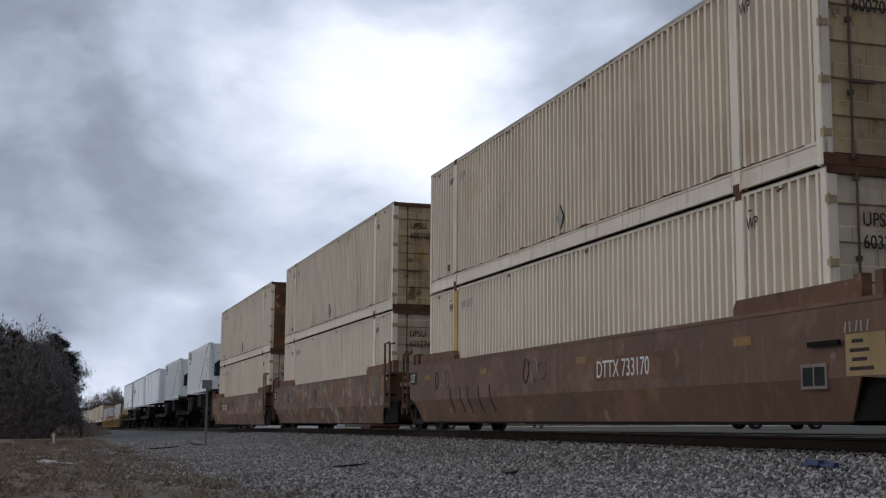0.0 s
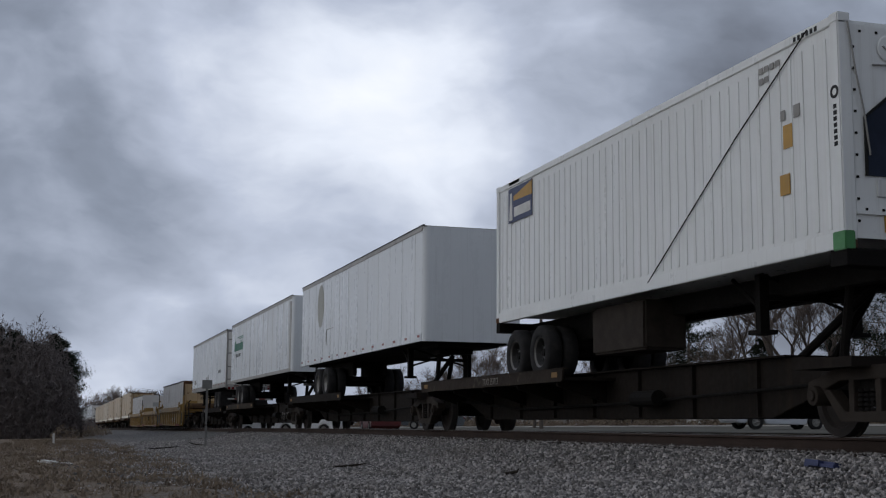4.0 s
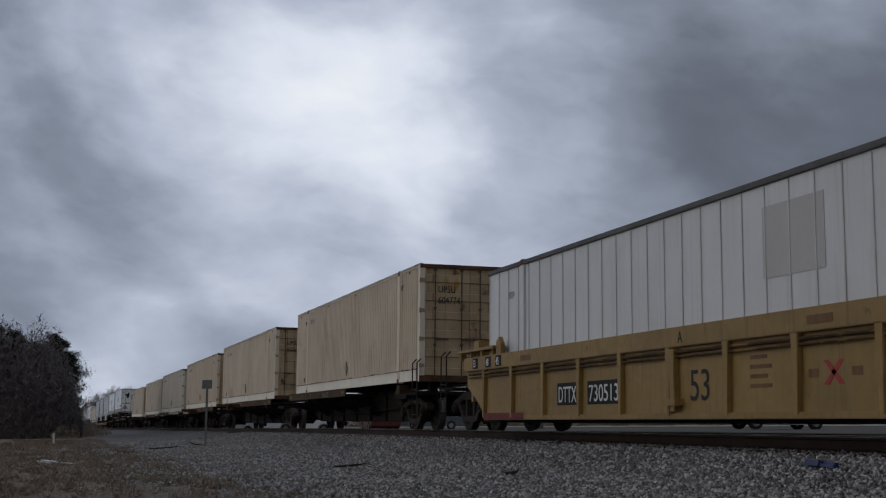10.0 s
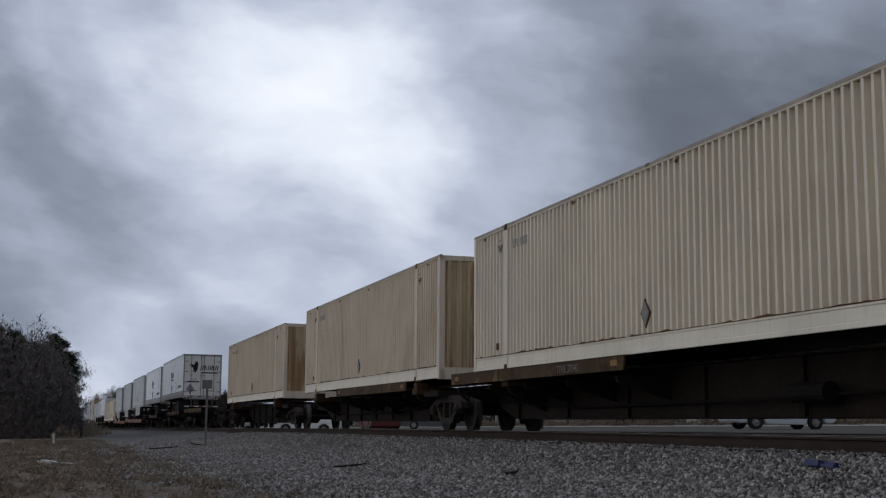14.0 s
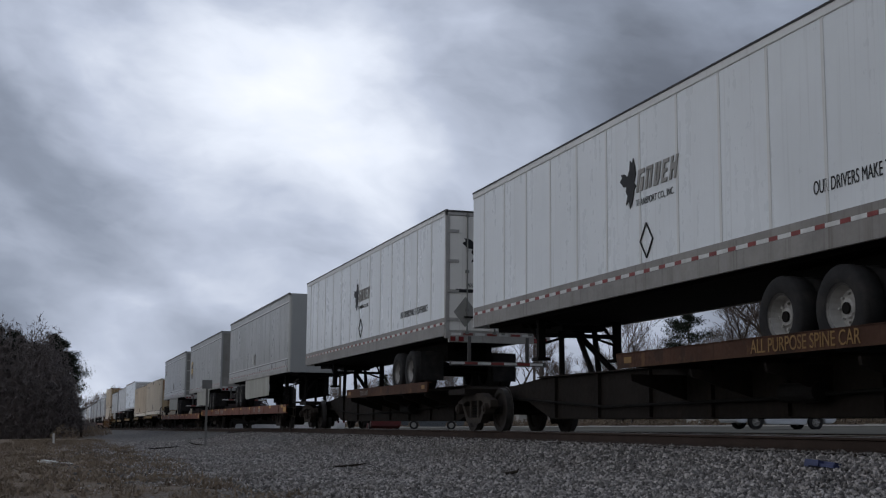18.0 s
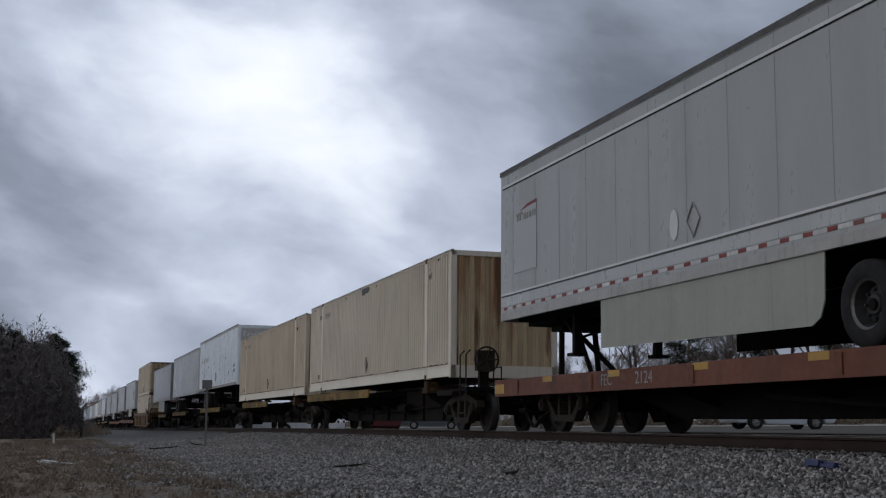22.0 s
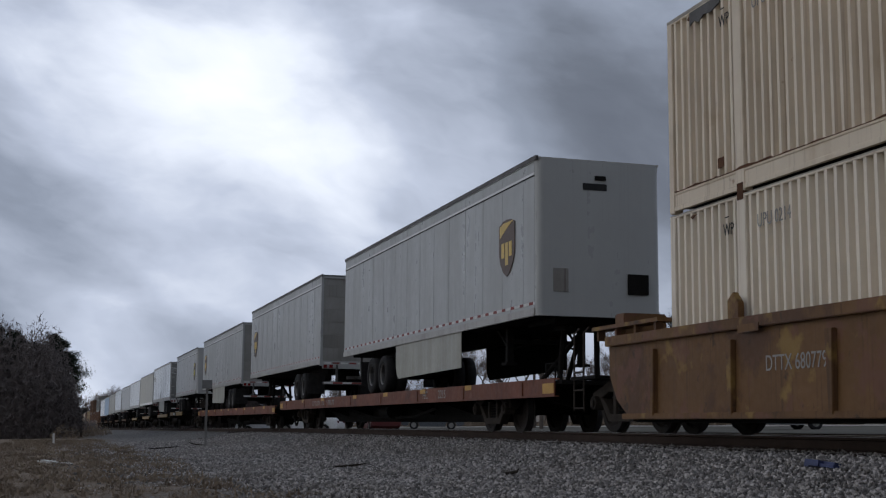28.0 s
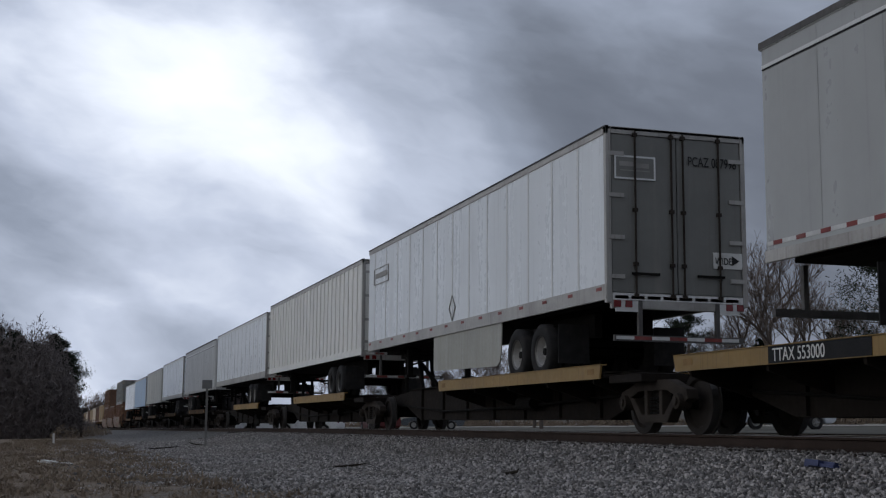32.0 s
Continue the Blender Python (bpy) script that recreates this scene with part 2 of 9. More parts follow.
M["redtape"] = surface("weathered_red_tape", (0.24, 0.05, 0.045), 0.6, 0, 0.35, 3.0, (0.2, 0.17, 0.15), 0.6, 0, bump=0, gloss=0.3)
M["oldtape"] = surface("weathered_white_tape", (0.64, 0.64, 0.62), 0.6, 0, 0.3, 3.0, (0.26, 0.23, 0.2), 0.6, 0, bump=0)
M["rolldoor"] = surface("grimy_grey_door_slats", (0.27, 0.262, 0.242), 0.5, 0, 0.2, 0.8, (0.12, 0.1, 0.085), 0.5, 0.45, (0.17, 0.14, 0.11), 0.03, gloss=0.3)
M["trimwhite"] = surface("pale_trim_strip", (0.66, 0.665, 0.65), 0.45, 0, 0.1, 1.0, (0.35, 0.32, 0.28), 0.35, 0.2, (0.3, 0.26, 0.22), 0.03)
M["green"] = surface("green_marking", (0.03, 0.16, 0.10), 0.5, 0, 0.15, 3.0, (0.1, 0.2, 0.15), 0.2, 0, bump=0)
M["shieldbrown"] = surface("shield_brown", (0.075, 0.038, 0.018), 0.5, 0, 0.12, 2.0, (0.04, 0.02, 0.01), 0.2, 0, bump=0)
M["shieldgold"] = surface("shield_gold", (0.62, 0.42, 0.08), 0.45, 0, 0.15, 2.0, (0.4, 0.26, 0.06), 0.2, 0, bump=0)
M["navyblue"] = surface("dark_blue_marking", (0.015, 0.03, 0.10), 0.5, 0, 0.15, 2.0, (0.03, 0.04, 0.1), 0.2, 0, bump=0)
M["skirt"] = surface("skirt_panel_grey_white", (0.33, 0.325, 0.275), 0.5, 0, 0.12, 0.8, (0.2, 0.19, 0.16), 0.4, 0.3, (0.25, 0.23, 0.2), 0.03, wave=0.1)
M["silver"] = surface("silver_car_paint", (0.52, 0.54, 0.565), 0.35, 0.0, 0.02, 0.3, (0.4, 0.4, 0.4), 0.05, 0, bump=0)
M["redcar"] = surface("dark_red_car_paint", (0.11, 0.015, 0.015), 0.4, 0, 0.06, 1.0, (0.06, 0.02, 0.02), 0.1, 0, bump=0)
M["darkcar"] = surface("charcoal_car_paint", (0.09, 0.10, 0.11), 0.3, 0.3, 0.06, 1.0, (0.05, 0.05, 0.05), 0.1, 0, bump=0)
M["whitecar"] = surface("white_car_paint", (0.75, 0.76, 0.76), 0.3, 0.1, 0.04, 1.0, (0.4, 0.4, 0.4), 0.1, 0, bump=0)
M["galv"] = surface("weathered_dark_post", (0.17, 0.165, 0.155), 0.7, 0.2, 0.2, 4.0, (0.07, 0.06, 0.05), 0.5, 0)
M["signback"] = surface("weathered_sign_back", (0.17, 0.17, 0.165), 0.6, 0.2, 0.2, 4.0, (0.1, 0.09, 0.08), 0.4, 0)
M["bark"] = surface("grey_brown_bark", (0.105, 0.082, 0.066), 0.9, 0, 0.35, 2.0, (0.04, 0.035, 0.03), 0.4, 0, bump=0.4)
M["twig"] = surface("bare_twigs", (0.125, 0.095, 0.078), 0.9, 0, 0.3, 1.0, (0.05, 0.04, 0.035), 0.3, 0, bump=0)
M["needle"] = surface("pine_needles", (0.022, 0.029, 0.018), 0.9, 0, 0.4, 0.8, (0.014, 0.017, 0.01), 0.5, 0, bump=0, gloss=0.15)
M["brush"] = surface("winter_brush", (0.165, 0.142, 0.135), 0.95, 0, 0.3, 0.4, (0.09, 0.078, 0.072), 0.5, 0, bump=0, gloss=0.1)
M["farbrush"] = surface("distant_bare_wood", (0.066, 0.055, 0.052), 0.95, 0, 0.3, 0.1, (0.04, 0.036, 0.033), 0.5, 0, bump=0, gloss=0.1)
M["railtop"] = surface("polished_rail_head", (0.30, 0.29, 0.28), 0.35, 0.8, 0.15, 2.0, (0.1, 0.08, 0.07), 0.3, 0)
M["railside"] = surface("rusted_rail_web", (0.045, 0.031, 0.025), 0.85, 0, 0.3, 3.0, (0.02, 0.015, 0.012), 0.5, 0, bump=0.2, gloss=0.12)
M["tie"] = surface("creosoted_tie_timber", (0.032, 0.026, 0.021), 0.9, 0, 0.35, 3.0, (0.02, 0.018, 0.016), 0.5, 0, bump=0.4, gloss=0.1)
M["wood"] = surface("weathered_pole_timber", (0.10, 0.08, 0.065), 0.9, 0, 0.3, 2.0, (0.04, 0.035, 0.03), 0.4, 0, bump=0.3)
M["concrete"] = surface("pale_concrete", (0.42, 0.41, 0.38), 0.85, 0, 0.15, 0.3, (0.2, 0.19, 0.17), 0.4, 0, bump=0.1)
M["brickwall"] = surface("pale_wall_render", (0.34, 0.31, 0.28), 0.85, 0, 0.15, 0.4, (0.15, 0.13, 0.11), 0.3, 0.2, (0.15, 0.13, 0.11), 0.05)
M["roofing"] = surface("dark_shingle_roof", (0.08, 0.075, 0.07), 0.9, 0, 0.2, 0.6, (0.04, 0.04, 0.04), 0.3, 0, bump=0.1)


def stone_mat():
    k = Nodes("crushed_granite")
    v = k.coords(shift=False)
    gi = k.n("ShaderNodeNewGeometry")
    r = gi.outputs["Random Per Island"]
    c = k.mix(k.math("POWER", r, 1.7), (0.066, 0.06, 0.057), (0.52, 0.48, 0.45))
    c = k.mix(k.ramp(k.noise(v, 30.0, 3.0), 0.35, 0.75, 0.0, 0.5), c, (0.17, 0.16, 0.15))
    c = k.mix(k.ramp(k.noise(v, 0.5, 4.0), 0.45, 0.75, 0.0, 0.4), c, (0.13, 0.11, 0.09))
    k.link(c, k.b.inputs["Base Color"])
    k.b.inputs["Roughness"].default_value = 0.85
    return k.m


M["dullwhite"] = surface("dull_repainted_white", (0.60, 0.585, 0.56), 0.5, 0, 0.12, 0.8, (0.4, 0.37, 0.33), 0.3, 0.3, (0.42, 0.38, 0.32), 0.03)
M["postgrey"] = surface("weathered_post_grey", (0.56, 0.555, 0.54), 0.55, 0, 0.2, 1.0, (0.25, 0.22, 0.18), 0.4, 0.3, (0.25, 0.2, 0.15), 0.03)
M["toprail"] = surface("scuffed_container_top_rail", (0.40, 0.365, 0.31), 0.6, 0, 0.3, 2.0, (0.12, 0.08, 0.05), 0.6, 0.3, (0.16, 0.09, 0.05), 0.08, gloss=0.25, chips=(((0.10, 0.06, 0.04), 4.0, 0.60, 0.8),))
M["placardgrey"] = surface("tarnished_placard", (0.27, 0.26, 0.235), 0.6, 0.1, 0.3, 3.0, (0.08, 0.06, 0.045), 0.5, 0, bump=0.05)
M["paleochre"] = surface("worn_yellow_data_panel", (0.34, 0.24, 0.115), 0.65, 0, 0.3, 1.5, (0.16, 0.085, 0.05), 0.6, 0.4, (0.14, 0.08, 0.05), 0.05, gloss=0.2)
M["lockgreen"] = surface("worn_green_lock_paint", (0.06, 0.24, 0.075), 0.5, 0, 0.25, 3.0, (0.1, 0.12, 0.07), 0.4, 0, bump=0.05)
M["seamwhite"] = surface("weathered_white_seam", (0.63, 0.635, 0.62), 0.45, 0, 0.1, 0.8, (0.42, 0.41, 0.39), 0.3, 0.3, (0.42, 0.4, 0.37), 0.03)
M["roofblack"] = surface("black_roof_gasket", (0.035, 0.034, 0.034), 0.6, 0, 0.3, 2.0, (0.12, 0.11, 0.1), 0.4, 0, bump=0.05, gloss=0.2)
M["deckrust"] = surface("rusty_red_deck_edge", (0.085, 0.042, 0.026), 0.75, 0, 0.4, 1.2, (0.03, 0.02, 0.014), 0.6, 0.6, (0.045, 0.026, 0.018), 0.1, gloss=0.12, chips=(((0.14, 0.075, 0.035), 1.6, 0.58, 0.6), ((0.035, 0.022, 0.016), 2.0, 0.57, 0.7)))
M["deckgrime"] = surface("grimy_deck_edge", (0.04, 0.031, 0.024), 0.8, 0, 0.4, 1.2, (0.018, 0.014, 0.011), 0.6, 0.5, (0.03, 0.02, 0.015), 0.1, gloss=0.1, chips=(((0.17, 0.105, 0.04), 1.3, 0.63, 0.7), ((0.10, 0.085, 0.065), 2.6, 0.62, 0.6)))
M["deckyellow"] = surface("worn_yellow_deck_edge", (0.20, 0.13, 0.045), 0.7, 0, 0.35, 0.9, (0.05, 0.033, 0.02), 0.6, 0.6, (0.06, 0.036, 0.02), 0.1, gloss=0.15, chips=(((0.34, 0.22, 0.06), 1.2, 0.56, 0.7), ((0.05, 0.032, 0.02), 1.6, 0.57, 0.8)))
M["brownwell_tagged"] = surface("well_car_brown_paint_with_old_graffiti", (0.15, 0.08, 0.047), 0.62, 0, 0.3, 0.45, (0.07, 0.045, 0.033), 0.5, 0.5, (0.25, 0.14, 0.08), 0.12, gloss=0.25, chips=(((0.215, 0.115, 0.085), 0.8, 0.55, 0.5), ((0.25, 0.16, 0.075), 1.2, 0.56, 0.7), ((0.125, 0.14, 0.075), 1.0, 0.56, 0.8), ((0.33, 0.285, 0.235), 2.0, 0.57, 0.7), ((0.28, 0.14, 0.12), 1.5, 0.56, 0.7), ((0.075, 0.055, 0.045), 2.6, 0.585, 0.7), ((0.155, 0.175, 0.185), 1.9, 0.60, 0.7)))
M["doorpale"] = surface("container_door_cream_paint", (0.48, 0.405, 0.30), 0.6, 0, 0.2, 1.2, (0.26, 0.16, 0.08), 0.5, 0.6, (0.25, 0.13, 0.06), 0.06, gloss=0.3, chips=(((0.38, 0.27, 0.16), 1.2, 0.58, 0.6), ((0.14, 0.07, 0.03), 2.2, 0.66, 0.7)))
M["doorrust"] = surface("rusted_container_door", (0.17, 0.08, 0.032), 0.75, 0, 0.4, 1.0, (0.07, 0.03, 0.015), 0.6, 0.7, (0.08, 0.035, 0.018), 0.15, gloss=0.2, chips=(((0.36, 0.25, 0.13), 1.4, 0.6, 0.8), ((0.26, 0.12, 0.04), 1.0, 0.52, 0.6)))
M["rodsteel"] = surface("brown_lock_rod_steel", (0.10, 0.075, 0.055), 0.65, 0.2, 0.3, 4.0, (0.05, 0.03, 0.02), 0.5, 0, bump=0.05, gloss=0.25)
M["greige"] = surface("container_greyed_beige_paint", (0.71, 0.63, 0.52), 0.55, 0, 0.14, 0.5, (0.3, 0.2, 0.11), 0.34, 0.5, (0.34, 0.24, 0.14), 0.05, 20, 0.2, gloss=0.3, chips=(((0.22, 0.11, 0.05), 3.2, 0.70, 0.7), ((0.09, 0.05, 0.03), 6.0, 0.735, 0.8), ((0.50, 0.39, 0.26), 0.7, 0.60, 0.5)))
M["oldtext"] = surface("weathered_pale_lettering", (0.21, 0.19, 0.17), 0.7, 0, 0.3, 4.0, (0.1, 0.075, 0.06), 0.6, 0, bump=0, gloss=0.2)
M["shieldbright"] = surface("bright_yellow_emblem_paint", (0.60, 0.54, 0.08), 0.5, 0, 0.15, 2.0, (0.3, 0.2, 0.05), 0.3, 0, bump=0)
M["railgrime"] = surface("grimy_aluminium_bottom_rail", (0.25, 0.235, 0.215), 0.5, 0.2, 0.25, 1.2, (0.09, 0.075, 0.065), 0.6, 0.5, (0.12, 0.09, 0.07), 0.06, gloss=0.3)
M["postwhite"] = surface("container_warm_white_paint", (0.60, 0.59, 0.58), 0.45, 0, 0.1, 0.6, (0.42, 0.39, 0.36), 0.3, 0.3, (0.42, 0.37, 0.32), 0.03, wave=0.1)
M["oldpatch"] = surface("greyed_repainted_patch", (0.43, 0.405, 0.38), 0.5, 0, 0.1, 0.8, (0.4, 0.37, 0.34), 0.3, 0.2, (0.42, 0.38, 0.34), 0.03)
M["nosegrey"] = surface("dull_bare_nose_panel_shaded", (0.42, 0.41, 0.395), 0.5, 0.1, 0.15, 0.7, (0.25, 0.22, 0.2), 0.4, 0.5, (0.24, 0.2, 0.17), 0.03, wave=0.1)
M["doorwhite"] = surface("trailer_door_warm_white_paint", (0.77, 0.75, 0.70), 0.45, 0, 0.1, 0.7, (0.45, 0.4, 0.34), 0.3, 0.3, (0.42, 0.36, 0.3), 0.03, gloss=0.3)
M["stone"] = stone_mat()


def glass_mat(name="car_window_glass"):
    k = Nodes(name)
    k.b.inputs["Base Color"].default_value = (0.03, 0.035, 0.04, 1)
    k.b.inputs["Roughness"].default_value = 0.06
    return k.m


M["glass"] = glass_mat()


def lamp_glass(name, col):
    k = Nodes(name)
    k.b.inputs["Base Color"].default_value = (*col, 1)
    k.b.inputs["Roughness"].default_value = 0.15
    return k.m


M["headlight"] = lamp_glass("headlight_lens", (0.7, 0.72, 0.75))
M["taillight"] = lamp_glass("red_lamp_lens", (0.16, 0.015, 0.014))


def ground_mat():
    """Grey crushed stone along the track, brown dirt and dead grass further out on the camera's side."""
    k = Nodes("ballast_and_dirt")
    v = k.coords(shift=False)
    sep = k.n("ShaderNodeSeparateXYZ")
    k.link(v, sep.inputs[0])
    big = k.noise(v, 0.25, 5.0)
    mid = k.noise(v, 2.2, 5.0, 0.6)
    vor = k.n("ShaderNodeTexVoronoi")
    vor.inputs["Scale"].default_value = 22.0
    k.link(v, vor.inputs["Vector"])
    cell = k.n("ShaderNodeSeparateColor")
    k.link(vor.outputs["Color"], cell.inputs[0])
    stone = k.mix(cell.outputs[0], (0.075, 0.071, 0.067), (0.30, 0.287, 0.268))
    # cell borders darkened: the shade between stones is put into the colour
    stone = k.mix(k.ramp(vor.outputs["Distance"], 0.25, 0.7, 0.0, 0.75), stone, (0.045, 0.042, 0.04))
    stone = k.mix(k.ramp(big, 0.4, 0.7, 0.0, 0.4), stone, (0.15, 0.13, 0.11))
    dirt = k.mix(k.ramp(mid, 0.3, 0.7), (0.15, 0.102, 0.066), (0.225, 0.158, 0.1))
    dirt = k.mix(k.ramp(k.noise(v, 9.0, 4.0), 0.5, 0.75, 0.0, 0.5), dirt, (0.18, 0.14, 0.098))
    dirt = k.mix(k.ramp(big, 0.45, 0.65, 0.0, 0.4), dirt, (0.085, 0.075, 0.045))
    dirt = k.mix(k.ramp(k.noise(v, 7.0, 8.0, 0.75), 0.42, 0.58, 0.0, 0.45), dirt, (0.075, 0.056, 0.041))
    dirt = k.mix(k.ramp(k.noise(v, 13.0, 7.0, 0.75), 0.52, 0.66, 0.0, 0.6), dirt, (0.30, 0.225, 0.14))
    edge = k.math("ADD", sep.outputs[1], k.ramp(k.noise(v, 0.5, 6.0, 0.75), 0.2, 0.8, -2.2, 2.2))
    near = k.ramp(edge, -7.6, -4.6)
    far = k.ramp(edge, 5.0, 6.5, 1.0, 0.0)
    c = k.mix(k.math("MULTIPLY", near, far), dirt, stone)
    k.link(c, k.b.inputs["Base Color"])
    k.b.inputs["Roughness"].default_value = 0.9
    lump = k.noise(v, 5.0, 6.0, 0.7)
    k.bump(k.math("ADD", vor.outputs["Distance"], k.math("ADD", mid, k.math("MULTIPLY", lump, 2.0))), 0.9, 0.05)
    return k.m


M["ground"] = ground_mat()


def pavement_mat():
    k = Nodes("pale_worn_asphalt")
    v = k.coords(shift=False)
    c = k.mix(k.ramp(k.noise(v, 0.15, 5.0), 0.3, 0.7), (0.1, 0.094, 0.081), (0.152, 0.145, 0.126))
    c = k.mix(k.ramp(k.noise(v, 6.0, 4.0), 0.5, 0.8, 0.0, 0.4), c, (0.12, 0.115, 0.11))
    k.link(c, k.b.inputs["Base Color"])
    k.b.inputs["Roughness"].default_value = 0.9
    k.b.inputs["Specular IOR Level"].default_value = 0.0
    return k.m


M["asphalt"] = pavement_mat()


def grass_mat():
    k = Nodes("dead_grass")
    v = k.coords(shift=False)
    c = k.mix(k.ramp(k.noise(v, 1.2, 5.0), 0.3, 0.7), (0.13, 0.097, 0.07), (0.24, 0.185, 0.13))
    k.link(c, k.b.inputs["Base Color"])
    k.b.inputs["Roughness"].default_value = 0.9
    return k.m


M["grass"] = grass_mat()


def cloud_mat():
    """An overcast sheet that glows: a broad bright gap before the hidden sun, grey banks elsewhere."""
    k = Nodes("overcast_cloud")
    tc = k.n("ShaderNodeTexCoord")
    sub = k.n("ShaderNodeVectorMath")
    sub.operation = "SUBTRACT"
    k.link(tc.outputs["Object"], sub.inputs[0])
    sub.inputs[1].default_value = EYE
    nrm = k.n("ShaderNodeVectorMath")
    nrm.operation = "NORMALIZE"
    k.link(sub.outputs[0], nrm.inputs[0])
    d = nrm.outputs[0]

    def scaled(v, s):
        m = k.n("ShaderNodeVectorMath")
        m.operation = "MULTIPLY"
        k.link(v, m.inputs[0])
        m.inputs[1].default_value = s
        return m.outputs[0]

    wn_ = k.n("ShaderNodeTexNoise")
    wn_.inputs["Scale"].default_value = 5.0
    wn_.inputs["Detail"].default_value = 4.0
    k.link(scaled(d, (1, 1, 2.0)), wn_.inputs["Vector"])
    wv = k.n("ShaderNodeVectorMath")
    wv.operation = "MULTIPLY_ADD"
    k.link(wn_.outputs["Color"], wv.inputs[0])
    wv.inputs[1].default_value = (0.10, 0.10, 0.08)
    off = k.n("ShaderNodeVectorMath")
    off.operation = "ADD"
    k.link(d, off.inputs[0])
    off.inputs[1].default_value = (-0.05, -0.05, -0.04)
    k.link(off.outputs[0], wv.inputs[2])
    w = wv.outputs[0]
    a = k.noise(scaled(w, (1, 1, 1.9)), 4.6, 6.0, 0.5)
    b = k.noise(scaled(w, (1, 1, 1.7)), 9.0, 5.0, 0.5)
    c = k.noise(scaled(w, (1, 1, 3.2)), 2.8, 4.0, 0.5)

    def spot(x, y, z, deg, amp):
        dt = k.n("ShaderNodeVectorMath")
        dt.operation = "DISTANCE"
        k.link(w, dt.inputs[0])
        dt.inputs[1].default_value = (x, y, z)
        r = k.n("ShaderNodeMapRange")
        r.interpolation_type = "SMOOTHSTEP"
        r.inputs["From Min"].default_value = radians(deg) * 1.35
        r.inputs["From Max"].default_value = 0.0
        r.inputs["To Max"].default_value = amp
        k.link(dt.outputs["Value"], r.inputs["Value"])
        return r.outputs["Result"]

    tone = k.math("ADD", k.ramp(a, 0.3, 0.7, 0.37, 0.555), k.ramp(b, 0.3, 0.7, -0.075, 0.075))
    tone = k.math("ADD", tone, k.ramp(k.noise(scaled(w, (1, 1, 1.7)), 19.0, 4.0, 0.5), 0.3, 0.7, -0.028, 0.028))
    tone = k.math("ADD", tone, k.ramp(c, 0.3, 0.7, -0.05, 0.05))
    for s in SKY_SPOTS:
        tone = k.math("ADD", tone, spot(*s[:4], s[4]))
    ramp = k.n("ShaderNodeValToRGB")
    e = ramp.color_ramp.elements
    e[0].position, e[0].color = 0.0, (0.085, 0.10, 0.135, 1)
    e[1].position, e[1].color = 1.0, (0.99, 1.015, 1.05, 1)
    for p, col in ((0.2, (0.142, 0.165, 0.212, 1)), (0.4, (0.262, 0.302, 0.385, 1)), (0.6, (0.485, 0.54, 0.665, 1)), (0.8, (0.79, 0.845, 0.955, 1))):
        q = e.new(p)
        q.color = col
    k.link(tone, ramp.inputs[0])
    # the cover is thinner, and so brighter and less blue, from overhead to behind the camera
    sep = k.n("ShaderNodeSeparateXYZ")
    k.link(d, sep.inputs[0])
    side = k.math("ADD", k.math("MULTIPLY", sep.outputs[0], 0.1), k.math("MULTIPLY", sep.outputs[1], -0.99))
    back = k.ramp(side, -0.05, 0.85)
    lift = k.ramp(back, 0.0, 1.0, 1.0, 2.45)
    em = k.n("ShaderNodeEmission")
    k.link(k.mix(back, ramp.outputs[0], k.mix(1.0, ramp.outputs[0], (1.0, 0.895, 0.745), "MULTIPLY")), em.inputs["Color"])
    # heavier cover ahead of the train
    k.link(k.math("MULTIPLY", lift, k.ramp(sep.outputs[0], 0.0, 0.8, 1.0, 0.58)), em.inputs["Strength"])
    tr = k.n("ShaderNodeBsdfTransparent")
    mx = k.n("ShaderNodeMixShader")
    mx.inputs[0].default_value = 0.995
    k.link(tr.outputs[0], mx.inputs[1])
    k.link(em.outputs[0], mx.inputs[2])
    k.link(mx.outputs[0], k.t.nodes["Material Output"].inputs["Surface"])
    k.m.cycles.emission_sampling = "NONE"
    return k.m


# direction, radius in degrees and strength of the thin and the thick places of the cloud cover
SKY_SPOTS = ((-0.932, 0.28, 0.23, 6.5, 0.205), (-0.93, 0.25, 0.272, 7, 0.10), (-0.922, 0.24, 0.31, 8, 0.06), (-0.899, 0.315, 0.305, 8, 0.07), (-0.932, 0.324, 0.161, 5, 0.08), (-0.928, 0.348, 0.134, 4, 0.06), (-0.85, 0.45, 0.275, 10, 0.115),
             (-0.72, 0.64, 0.26, 18, -0.15), (-0.81, 0.54, 0.2, 10, -0.045), (-0.782, 0.607, 0.144, 12, -0.08), (-0.975, 0.186, 0.126, 6, -0.015), (-0.987, 0.083, 0.138, 7, -0.03),
             (-0.97, 0.15, 0.19, 9, 0.07), (-0.994, 0.085, 0.075, 3, 0.08), (-0.996, 0.058, 0.072, 4, 0.03), (-0.999, 0.047, 0.024, 3, 0.12), (-0.882, 0.463, 0.083, 6, 0.06), (-0.968, 0.208, 0.138, 7, 0.07), (-0.99, 0.038, 0.132, 6, -0.05), (-0.815, 0.518, 0.261, 8, -0.02), (-0.848, 0.458, 0.268, 7, 0.07), (-0.749, 0.612, 0.256, 9, -0.05), (-0.953, 0.256, 0.16, 9, 0.035))
M["cloud"] = cloud_mat()


